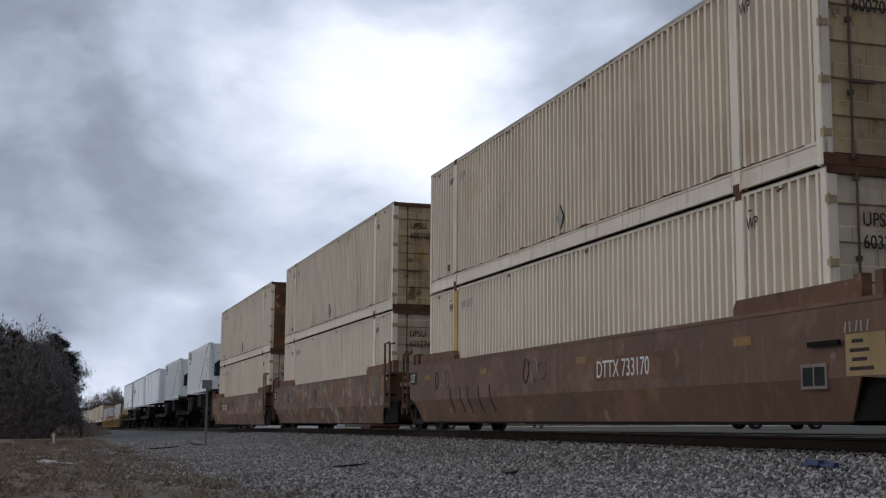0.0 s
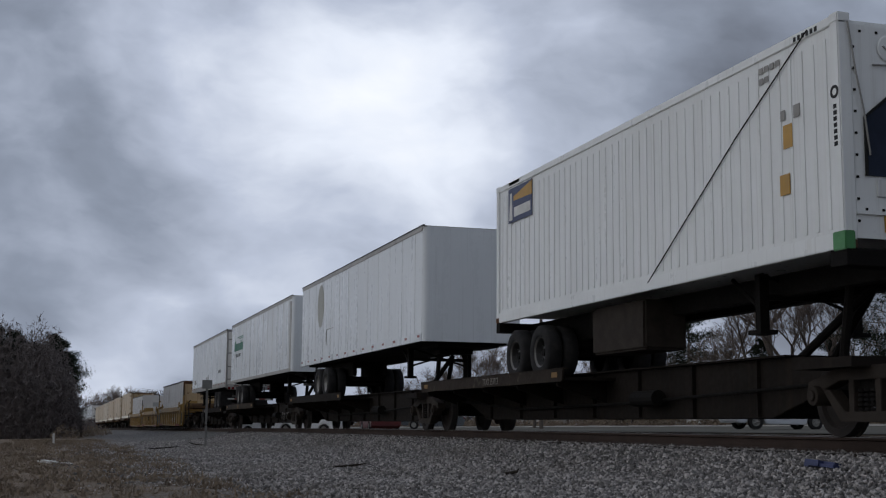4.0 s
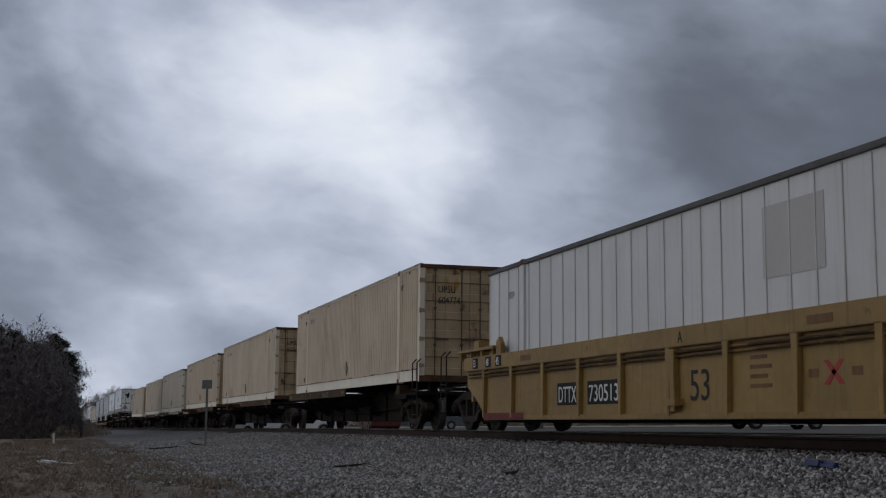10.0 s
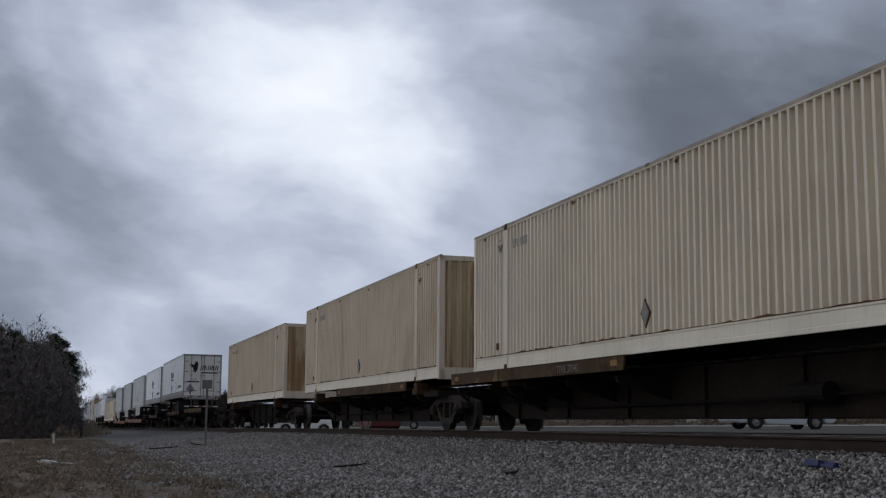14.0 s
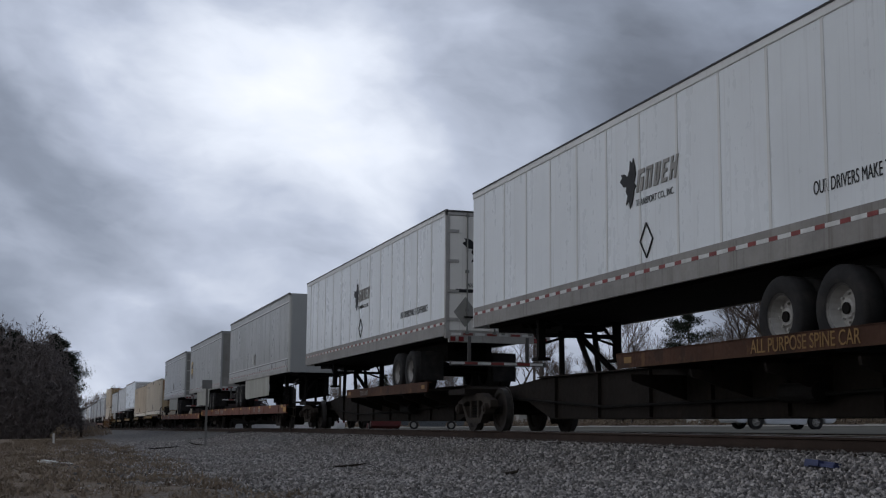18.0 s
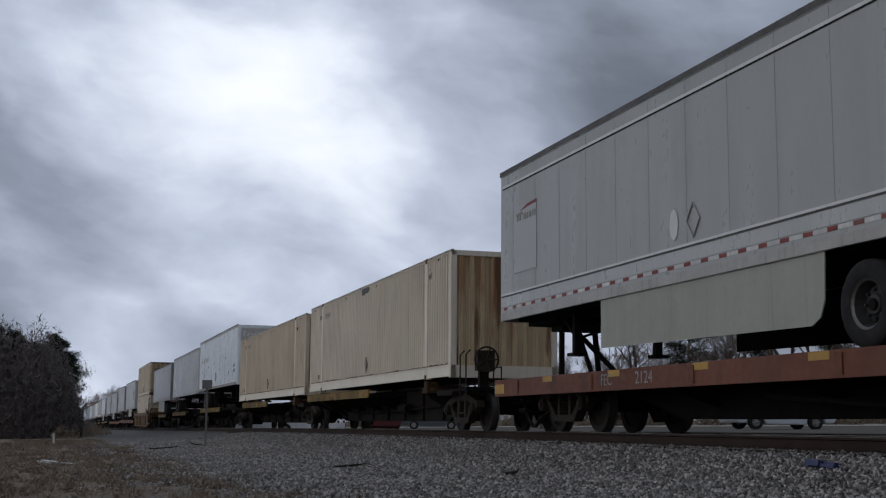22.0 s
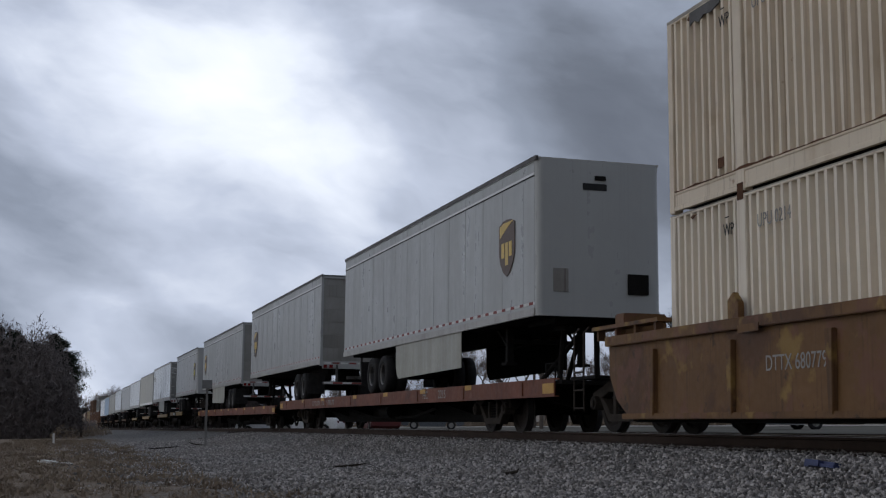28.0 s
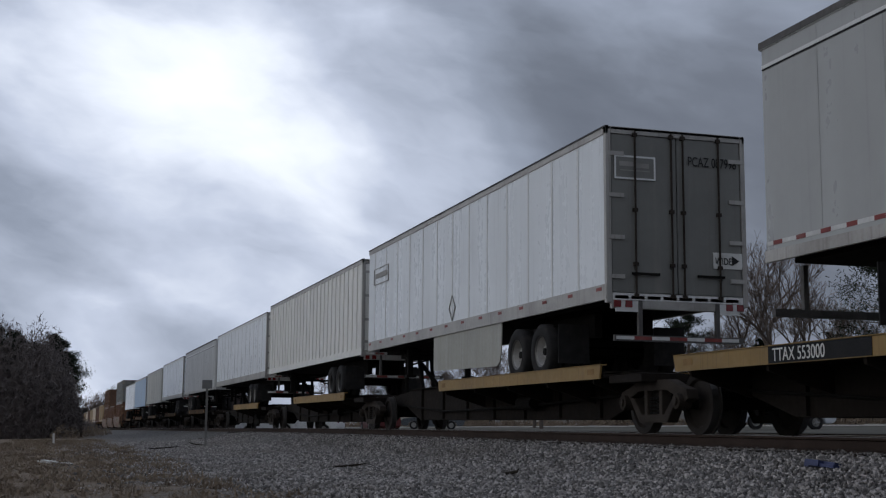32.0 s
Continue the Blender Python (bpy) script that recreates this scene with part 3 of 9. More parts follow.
# ---------------------------------------------------------------- mesh helpers
class B:
    """Collects vertices and faces of one part."""

    def __init__(self):
        self.v, self.f = [], []

    def poly(self, pts, faces):
        n = len(self.v)
        self.v += [tuple(p) for p in pts]
        self.f += [tuple(i + n for i in f) for f in faces]
        return self

    def box(self, x0, x1, y0, y1, z0, z1):
        return self.poly([(x0, y0, z0), (x1, y0, z0), (x1, y1, z0), (x0, y1, z0), (x0, y0, z1), (x1, y0, z1), (x1, y1, z1), (x0, y1, z1)],
                         [(0, 3, 2, 1), (4, 5, 6, 7), (0, 1, 5, 4), (1, 2, 6, 5), (2, 3, 7, 6), (3, 0, 4, 7)])

    def prism(self, outline, y0, y1, axis="y"):
        """An outline in x, z carried from y0 to y1 (axis y), in y, z along x (axis x) or in x, y along z (axis z)."""
        n = len(outline)
        put = {"y": lambda a, b, c: (a, c, b), "x": lambda a, b, c: (c, a, b), "z": lambda a, b, c: (a, b, c)}[axis]
        pts = [put(a, b, y0) for a, b in outline] + [put(a, b, y1) for a, b in outline]
        faces = [tuple(range(n)), tuple(range(2 * n - 1, n - 1, -1))] + [(i, i + n, (i + 1) % n + n, (i + 1) % n) for i in range(n)]
        return self.poly(pts, faces)

    def tube(self, p, q, r, r2=None, n=8, caps=True):
        p, q = Vector(p), Vector(q)
        d = (q - p).normalized()
        u = d.orthogonal().normalized()
        w = d.cross(u)
        r2 = r if r2 is None else r2
        pts = []
        for c, rad in ((p, r), (q, r2)):
            for i in range(n):
                a = 2 * math.pi * i / n
                pts.append(c + rad * (math.cos(a) * u + math.sin(a) * w))
        faces = [(i, (i + 1) % n, (i + 1) % n + n, i + n) for i in range(n)]
        if caps:
            faces += [tuple(range(n - 1, -1, -1)), tuple(range(n, 2 * n))]
        return self.poly(pts, faces)

    def path(self, pts, r, n=6):
        """A bent round bar through the points, in one piece."""
        p = [Vector(q) for q in pts]
        rings = []
        for i, q in enumerate(p):
            d = (p[min(i + 1, len(p) - 1)] - p[max(i - 1, 0)]).normalized()
            u = d.cross(Vector((0.31, 0.92, 0.23))).normalized()
            w = d.cross(u)
            rings += [q + r * (math.cos(2 * math.pi * j / n) * u + math.sin(2 * math.pi * j / n) * w) for j in range(n)]
        faces = [(i * n + j, i * n + (j + 1) % n, (i + 1) * n + (j + 1) % n, (i + 1) * n + j) for i in range(len(p) - 1) for j in range(n)]
        return self.poly(rings, faces + [tuple(range(n - 1, -1, -1)), tuple(range(len(rings) - n, len(rings)))])

    def turned(self, profile, n=24, centre=(0, 0, 0)):
        """A profile of (radius, y) turned about the y axis."""
        pts, faces = [], []
        m = len(profile)
        for i in range(n):
            a = 2 * math.pi * i / n
            for r, y in profile:
                pts.append((centre[0] + r * math.cos(a), centre[1] + y, centre[2] + r * math.sin(a)))
        for i in range(n):
            j = (i + 1) % n
            for t in range(m - 1):
                faces.append((i * m + t, i * m + t + 1, j * m + t + 1, j * m + t))
        return self.poly(pts, faces)

    def mesh(self, name, bevel=0.0):
        me = bpy.data.meshes.new(name)
        me.from_pydata(self.v, [], self.f)
        bm = bmesh.new()
        bm.from_mesh(me)
        bmesh.ops.recalc_face_normals(bm, faces=bm.faces)
        if bevel:
            bmesh.ops.bevel(bm, geom=bm.edges[:], offset=bevel, segments=2, affect="EDGES", clamp_overlap=True)
        bm.to_mesh(me)
        bm.free()
        return me


def part(name, b, material, parent, label="", bevel=0.0, at=None, smooth=False):
    me = b if isinstance(b, bpy.types.Mesh) else b.mesh(name, bevel)
    if not me.materials:
        me.materials.append(material)
    if smooth:
        me.shade_smooth()
    ob = new(name, me)
    ob.parent = parent
    if at is not None:
        ob.matrix_basis = at
    if label:
        ob["label"] = label
    return ob


def thing(name, label, category, group="", m=None, kind=""):
    ob = new(name)
    ob.empty_display_size = 0.2
    if m is not None:
        ob.matrix_basis = m
    return tagged(ob, label, category, group, kind)


def solid(name, b, material, label, category, kind="", m=None, bevel=0.0, smooth=False, group=""):
    ob = part(name, b, material, None, "", bevel, m, smooth)
    return tagged(ob, label, category, group, kind)


LETTERS = {}


def lettering(text, height, material, parent, x, y, z, end=False, name="lettering", squeeze=0.82):
    """Flat letters, 4 mm thick, on a flank (facing -y) or on an end (facing +x)."""
    key = (text, round(height, 3), material.name)
    if key not in LETTERS:
        cu = bpy.data.curves.new(name, "FONT")
        cu.body = text
        cu.size = height * 1.38
        cu.extrude = 0.002
        tmp = bpy.data.objects.new(name, cu)
        me = bpy.data.meshes.new_from_object(tmp)
        bpy.data.objects.remove(tmp)
        me.materials.clear()
        me.materials.append(material)
        LETTERS[key] = me
    rot = pose(x, y, z, 90, 0, 90 if end else 0) @ Matrix.Diagonal((squeeze, 1, 1, 1))
    return part(name, LETTERS[key], material, parent, at=rot)


MOVERS = []


def on_train(ob, x, y, z):
    """Books a thing to run with the train; x is where it is at the start."""
    ob.matrix_basis = pose(x, y, z)
    MOVERS.append((ob, x, y, z))
    return ob


# ---------------------------------------------------------------- sky, ground and track
def cloud_sheet():
    n, rings, reach, top = 64, 24, 4600.0, 150.0
    b = B()
    pts, faces = [(0, 0, top)], []
    for i in range(1, rings + 1):
        r = reach * (i / rings) ** 1.6
        for j in range(n):
            a = 2 * math.pi * j / n
            pts.append((r * math.cos(a), r * math.sin(a), top * (1 - (r / reach) ** 2) - 12 * (i == rings)))
    faces += [(0, 1 + j, 1 + (j + 1) % n) for j in range(n)]
    for i in range(rings - 1):
        for j in range(n):
            p, q = 1 + i * n + j, 1 + i * n + (j + 1) % n
            faces.append((p, p + n, q + n, q))
    b.poly(pts, faces)
    return solid("cloud_layer", b, M["cloud"], "low grey overcast with a bright gap, drifting", "sky", "structure", smooth=True)


CLOUDS = cloud_sheet()


def ground_z(y):
    """Height of the ground across the track."""
    pts = [(-4600, -1.3), (-60, -1.0), (-14, -0.74), (-7, -0.67), (-4, -0.6), (-1.6, -0.46), (-0.5, -0.22), (0.0, -0.155), (0.4, -0.145), (2.2, -0.145), (2.6, -0.17), (5.0, -0.45), (7.0, -0.4), (10.5, -0.15), (13.5, -0.02), (22, 0.12), (30, 0.22), (49, 0.55), (140, 0.8), (4600, 0.8)]
    for (a, za), (b, zb) in zip(pts, pts[1:]):
        if y <= b:
            return za + (zb - za) * (y - a) / (b - a)
    return pts[-1][1]


def ground_at(x, y):
    return ground_z(y) + max(grade(x), -6.0)


def ground_sheet():
    xs = [-4600, -2500, -1400, -800, -500] + [-360 + 20 * i for i in range(13)] + [-110 + 5 * i for i in range(12)] + [-52 + i for i in range(60)] + [14, 30, 80, 200, 600, 1500, 4600]
    ys = [-4600, -2000, -800, -300, -120, -60, -40, -28, -20] + [-16 + 0.5 * i for i in range(46)] + [7.5, 9, 10.5, 13, 18, 26, 40, 60, 100, 140, 300, 800, 2000, 4600]
    b = B()
    pts = []
    for x in xs:
        for y in ys:
            z = ground_z(y)
            if -60 < y < 60:
                z += 0.05 * noise.noise((x * 0.22, y * 0.5, 3.0)) * (0.3 if -0.5 < y < 3.2 or y > 12 else 1.0)
                if -0.6 < y < 3.2:
                    z = min(z, -0.138)
            pts.append((x, y, z + max(grade(x), -6.0)))
    n = len(ys)
    b.poly(pts, [(i * n + j, (i + 1) * n + j, (i + 1) * n + j + 1, i * n + j + 1) for i in range(len(xs) - 1) for j in range(n - 1)])
    return solid("ground", b, M["ground"], "grey crushed stone by the track, brown dirt and dead grass beyond", "ground", "structure", smooth=True)


ground_sheet()


def rails():
    sec = [(-0.068, -0.178), (0.068, -0.178), (0.068, -0.165), (0.012, -0.145), (0.012, -0.045), (0.036, -0.034), (0.036, -0.004), (-0.036, -0.004), (-0.036, -0.034), (-0.012, -0.045), (-0.012, -0.145), (-0.068, -0.165)]
    for y in (AX - 0.755, AX + 0.755):
        b = B()
        cuts = [-1100, -600, -300, -150, -80] + [-60 + 5 * i for i in range(12)] + [0, 30, 120]
        for p, q in zip(cuts, cuts[1:]):
            n = len(b.v)
            b.prism([(a + y, c) for a, c in sec], p, q, "x")
            b.v[n:] = [(u, w, h + RAIL + grade(u)) for u, w, h in b.v[n:]]
        r = solid("rail", b, M["railside"], "rusty steel rail with a worn bright head, on timber ties", "rail", "structure", group="rails of the track")
        t = B()
        for p, q in zip(cuts, cuts[1:]):
            t.box(p, q, y - 0.03, y + 0.03, -0.004, 0.0)
        t.v = [(u, w, h + RAIL + grade(u)) for u, w, h in t.v]
        part("rail_head", t, M["railtop"], r, "bright worn running surface")


rails()


def ties():
    me = B().box(-0.115, 0.115, AX - 1.3, AX + 1.3, -0.36, -0.183).mesh("tie", 0.01)
    plate = B().box(-0.09, 0.09, -0.17, 0.17, 0.0, 0.012).mesh("tie_plate")
    track = thing("track_bed", "dark timber ties with steel plates, bedded in crushed stone", "track", kind="structure")
    for i in range(110):
        x = -64 + 0.53 * i
        t = part("tie", me, M["tie"], track, at=pose(x, random.uniform(-0.03, 0.03), RAIL + grade(x), 0, 0, random.uniform(-0.6, 0.6)))
        for y in (AX - 0.755, AX + 0.755):
            part("tie_plate", plate, M["railside"], t, at=pose(0, y, -0.185))


ties()


def scatter_stones(name, x0, x1, y0, y1, count, lo, hi, seed, keep=None):
    """Angular stones, each a small skewed solid, joined into one mesh."""
    rng = np.random.default_rng(seed)
    base = np.array([(1.35, 0, 0), (0, 1.35, 0), (-1.35, 0, 0), (0, -1.35, 0), (0, 0, 1.35), (0, 0, -1.35)], float)
    sides = np.array([(0, 1, 4), (1, 2, 4), (2, 3, 4), (3, 0, 4), (1, 0, 5), (2, 1, 5), (3, 2, 5), (0, 3, 5)])
    x = rng.uniform(x0, x1, count)
    y = rng.uniform(y0, y1, count)
    if keep is not None:
        ok = keep(x, y, rng.uniform(0, 1, count))
        x, y = x[ok], y[ok]
    n = len(x)
    size = rng.uniform(lo, hi, n) * 0.5
    v = (base[None] + rng.uniform(-0.45, 0.45, (n, 6, 3))) * rng.uniform(0.65, 1.1, (n, 6, 1)) * size[:, None, None] * rng.uniform(0.7, 1.25, (n, 1, 3))
    q = rng.normal(size=(n, 4))
    q /= np.linalg.norm(q, axis=1)[:, None]
    w, a, b2, c = q.T
    R = np.stack([np.stack([1 - 2 * (b2 * b2 + c * c), 2 * (a * b2 - c * w), 2 * (a * c + b2 * w)], -1),
                  np.stack([2 * (a * b2 + c * w), 1 - 2 * (a * a + c * c), 2 * (b2 * c - a * w)], -1),
                  np.stack([2 * (a * c - b2 * w), 2 * (b2 * c + a * w), 1 - 2 * (a * a + b2 * b2)], -1)], -2)
    v = np.einsum("nij,nkj->nki", R, v)
    z = np.array([ground_at(s, t) for s, t in zip(x, y)]) + rng.uniform(-0.004, 0.022, n)
    v += np.stack([x, y, z], -1)[:, None, :]
    f = (sides[None] + 6 * np.arange(n)[:, None, None]).reshape(-1, 3)
    me = bpy.data.meshes.new(name)
    me.vertices.add(6 * n)
    me.vertices.foreach_set("co", v.reshape(-1))
    me.loops.add(f.size)
    me.loops.foreach_set("vertex_index", f.reshape(-1).astype(np.int32))
    me.polygons.add(len(f))
    me.polygons.foreach_set("loop_start", (3 * np.arange(len(f))).astype(np.int32))
    me.update(calc_edges=True)
    me.materials.append(M["stone"])
    ob = new(name, me)
    return tagged(ob, "loose grey crushed stone of the ballast shoulder", "gravel", kind="stuff")


def in_view(x, y, u):
    ang = np.arctan2(y + 8.515, -x)
    return (ang > radians(-4)) & (ang < radians(39)) & (u < np.clip(14.0 / np.hypot(x, y + 8.515), 0.2, 1.0) ** 0.9) & (u < np.clip((y + 8.0) / 4.2, 0.05, 1.0) ** 1.3)


scatter_stones("gravel", -60, -7.5, -8.6, 0.46, 250000, 0.022, 0.058, 5, in_view)
scatter_stones("gravel", -70, -6, 0.62, 1.96, 9000, 0.03, 0.06, 6)


def pavement():
    b = B()
    xs = [-1200, -300, -160] + [-120 + 10 * i for i in range(13)] + [40, 200]
    pts = []
    for x in xs:
        for y in (14, 22, 30, 48):
            pts.append((x, y, ground_z(y) + 0.03 + max(grade(x), -6.0)))
    b.poly(pts, [(i * 4 + j, (i + 1) * 4 + j, (i + 1) * 4 + j + 1, i * 4 + j + 1) for i in range(len(xs) - 1) for j in range(3)])
    solid("road", b, M["asphalt"], "pale worn asphalt road and parking strip behind the track", "road", "structure")


pavement()


# ---------------------------------------------------------------- railway trucks
def truck_meshes():
    w = B().turned([(0.0, -0.075), (0.09, -0.075), (0.1, -0.03), (0.33, -0.01), (0.36, -0.055), (0.455, -0.055), (0.458, 0.055), (0.49, 0.06), (0.49, 0.085), (0.36, 0.085), (0.33, 0.035), (0.1, 0.06), (0.0, 0.06)], 28)
    wm = w.mesh("wheel")
    wm.materials.append(M["wheel"])
    wm.materials.append(M["tread"])
    for p in wm.polygons:
        c = p.center
        if math.hypot(c.x, c.z) > 0.44 and abs(p.normal.y) < 0.5:
            p.material_index = 1
    ax = B().tube((0, -0.95, 0), (0, 0.95, 0), 0.085, n=12).mesh("axle")
    ax.materials.append(M["dark"])
    s = B()
    s.prism([(a, c) for a, c in [(-1.12, 0.52), (-1.08, 0.66), (-0.82, 0.72), (-0.5, 0.82), (0.5, 0.82), (0.82, 0.72), (1.08, 0.66), (1.12, 0.52), (0.98, 0.47), (0.8, 0.55), (0.45, 0.66), (-0.45, 0.66), (-0.8, 0.55), (-0.98, 0.47)]], -0.09, 0.09)
    s.prism([(-0.80, 0.56), (-0.66, 0.56), (-0.36, 0.30), (0.36, 0.30), (0.66, 0.56), (0.80, 0.56), (0.46, 0.18), (-0.46, 0.18)], -0.09, 0.09)
    s.box(-0.30, -0.19, -0.08, 0.08, 0.28, 0.68)
    s.box(0.19, 0.30, -0.08, 0.08, 0.28, 0.68)
    for a in (-0.89, 0.89):
        s.tube((a, -0.17, 0.49), (a, 0.05, 0.49), 0.12, n=14)
        s.tube((a, -0.2, 0.49), (a, -0.17, 0.49), 0.07, n=10)
    sm = s.mesh("side_frame", 0.008)
    sm.materials.append(M["cast"])
    sp = B()
    for i in range(5):
        sp.tube((0, 0, 0.31 + i * 0.054), (0, 0, 0.345 + i * 0.054), 0.05, 0.042, n=8)
    spm = sp.mesh("spring")
    spm.materials.append(M["dark"])
    bol = B().box(-0.2, 0.2, -1.0, 1.0, 0.52, 0.74).box(-0.35, 0.35, -0.35, 0.35, 0.7, 0.82).box(-0.75, -0.68, -0.9, 0.9, 0.42, 0.56).box(0.68, 0.75, -0.9, 0.9, 0.42, 0.56).mesh("truck", 0.01)
    bol.materials.append(M["dark"])
    return wm, ax, sm, spm, bol


WHEEL, AXLE, SIDE, SPRING, BOLSTER = truck_meshes()


def truck(parent, x):
    """A two-axle truck as a part of a railcar; x in the car's own space, whose z = 0 is the rail head."""
    t = part("truck", BOLSTER, None, parent, "grimy cast steel railway truck", at=pose(x, AX, 0.045 + RAIL))
    for y in (-1.0, 1.0):
        part("side_frame", SIDE, None, t, at=pose(0, y, 0, 0, 0, 0 if y < 0 else 180))
        for a in (-0.11, 0.0, 0.11):
            part("spring", SPRING, None, t, at=pose(a, y - 0.03, 0))
    for a in (-0.89, 0.89):
        part("axle", AXLE, None, t, at=pose(a, 0, 0.458))
        for y in (-0.755, 0.755):
            part("wheel", WHEEL, None, t, at=pose(a, y, 0.458, 0, 0, 0 if y < 0 else 180))
    return t


# ---------------------------------------------------------------- shipping containers, 53 feet
CL, CW, CH = 16.15, 2.59, 2.896
POSTS = (1.98, CL - 1.98)


def corrugated(x0, x1, z0, z1, y_out, y_in, pitch=0.186):
    """A pressed steel panel with upright trapezoid ribs, with thickness."""
    n = max(2, round((x1 - x0) / pitch))
    d = (x1 - x0) / n
    xs, ys = [x0], [y_in]
    for i in range(n):
        a = x0 + i * d
        xs += [a + d * 0.24, a + d * 0.35, a + d * 0.65, a + d * 0.76]
        ys += [y_in, y_out, y_out, y_in]
    xs.append(x1)
    ys.append(y_in)
    b = B()
    m = len(xs)
    t = 0.004 if y_in > y_out else -0.004
    pts = [(x, y, z0) for x, y in zip(xs, ys)] + [(x, y, z1) for x, y in zip(xs, ys)] + [(x, y + t, z0) for x, y in zip(xs, ys)] + [(x, y + t, z1) for x, y in zip(xs, ys)]
    faces = [(i, i + 1, i + 1 + m, i + m) for i in range(m - 1)]
    faces += [(i + 1 + 2 * m, i + 2 * m, i + 3 * m, i + 1 + 3 * m) for i in range(m - 1)]
    return b.poly(pts, faces)


CMESH = {}


def cached(key, make):
    if key not in CMESH:
        CMESH[key] = make()
    return CMESH[key]


def rust_line(seed):
    """An uneven dark strip along the top of a bottom rail, in one piece."""
    rng = random.Random(seed)
    xs = [0.16]
    while xs[-1] < CL - 0.4:
        xs.append(xs[-1] + rng.uniform(0.04, 0.22))
    tops = [0.304 + rng.choice((0.002, 0.004, 0.01, 0.016, 0.03)) * rng.uniform(0.6, 1.3) for x in xs]
    n = len(xs)
    pts = [(x, y, z) for y in (-0.005, 0.012) for x, z in [(x, 0.297) for x in xs] + list(zip(xs, tops))]
    f = []
    for i in range(n - 1):
        f += [(i, i + 1, n + i + 1, n + i), (2 * n + i + 1, 2 * n + i, 3 * n + i, 3 * n + i + 1), (n + i, n + i + 1, 3 * n + i + 1, 3 * n + i), (i + 1, i, 2 * n + i, 2 * n + i + 1)]
    return B().poly(pts, f)


def container(label, paint="beige", doors=True, text="", number="", group="double-stacked containers", placard=True, patch=0, repaint=None, door=None):
    c = thing("shipping_container", label, "container", group)
    m = M[paint]

    def mk(key, make, bevel=0.0):
        me = cached((paint, key), lambda: make().mesh(key, bevel))
        return me

    spans = [("side_a", 0.13, 1.88), ("side_c", CL - 1.88, CL - 0.13)]
    if repaint:
        spans.append(("side_b", 2.09 + repaint[0], CL - 2.09))
        other = "greige" if paint == "cream" else "cream"
        part("side_panel", corrugated(2.09, 2.09 + repaint[0], 0.30, CH - 0.06, 0.012, 0.1), M[other], c, "newer panel in another shade")
    else:
        spans.append(("side_b", 2.09, CL - 2.09))
    for nm, a, b_ in spans:
        part("side_panel", mk(nm + "%.2f" % a, lambda: corrugated(a, b_, 0.30, CH - 0.06, 0.012, 0.1)), m, c)
    for x in (0.6, 5.3, 9.1, CL - 1.1):
        part("scrape", cached(("scrape", x), lambda: B().prism([(x, CH - 0.12), (x + 0.05, CH - 0.15), (x + 0.12, CH - 0.115), (x + 0.2, CH - 0.1), (x + 0.05, CH - 0.09)], 0.008, 0.02).mesh("scrape")), M["rust"], c, "dark rusty scrape under the top rail")
    part("far_side", mk("far", lambda: B().box(0.05, CL - 0.05, CW - 0.06, CW - 0.02, 0.2, CH - 0.05)), m, c)
    part("roof", mk("roof", lambda: B().box(0.02, CL - 0.02, 0.03, CW - 0.03, CH - 0.04, CH - 0.012)), m, c)
    part("underframe", mk("floor", lambda: B().box(0.1, CL - 0.1, 0.1, CW - 0.1, 0.1, 0.24)), M["dark"], c)
    rail = lambda: B().prism([(0.0, 0.30), (0.012, 0.31), (0.06, 0.31), (0.06, 0.03), (0.0, 0.03), (0.0, 0.09), (0.012, 0.1), (0.012, 0.26), (0.0, 0.27)], 0.0, CL, "x")
    low = group == "containers on spine cars"
    part("bottom_rail", mk("brail%d" % low, rail), M["railcream"] if low else m, c, "pale bottom rail")
    part("rust_line", cached(("darkseam", low), lambda: rust_line(17 + low).mesh("rust_line")), M["rust"], c, "dark uneven seam over the bottom rail")
    part("top_rail", mk("trail", lambda: B().box(0.0, CL, 0.002, 0.07, CH - 0.06, CH - 0.02), 0.006), m, c)
    lid = CH + (0.02 if low or paint != "cream" else -0.016)
    part("roof_edge", mk("redge%.2f" % lid, lambda: B().box(0.0, CL, -0.003, 0.07, CH - 0.035, lid), 0.004), M["toprail"], c, "scuffed pale roof edge")
    part("far_bottom_rail", mk("fbrail", lambda: B().box(0.0, CL, CW - 0.06, CW, 0.03, 0.31)), m, c)
    part("far_top_rail", mk("ftrail", lambda: B().box(0.0, CL, CW - 0.07, CW, CH - 0.06, CH)), m, c)
    for x, w in ((0.0, 0.15), (CL - 0.15, 0.15)):
        for y in (0.0, CW - 0.14):
            part("corner_post", mk("post%.2f%.2f" % (x, y), lambda: B().box(x, x + w, y - 0.002, y + 0.14, 0.0, CH - 0.02), 0.01), m, c)
    for x in POSTS:
        part("lifting_post", mk("lift%.2f" % x, lambda: B().box(x - 0.11, x + 0.11, -0.004, 0.12, 0.0, CH - 0.02), 0.01), m, c)
        for y in (-0.012, CW - 0.15):
            for z in (0.0, CH - 0.1):
                part("corner_casting", mk("cast%.2f%.2f%.2f" % (x, y, z), lambda: B().box(x - 0.09, x + 0.09, y, y + 0.16, z - 0.01, z + 0.13), 0.015), M["rust"], c, "dark rusted corner casting")
    # far end is plain; the end towards +x is shown
    part("rear_end", mk("rear", lambda: B().box(0.0, 0.05, 0.1, CW - 0.1, 0.1, CH - 0.05)), m, c)
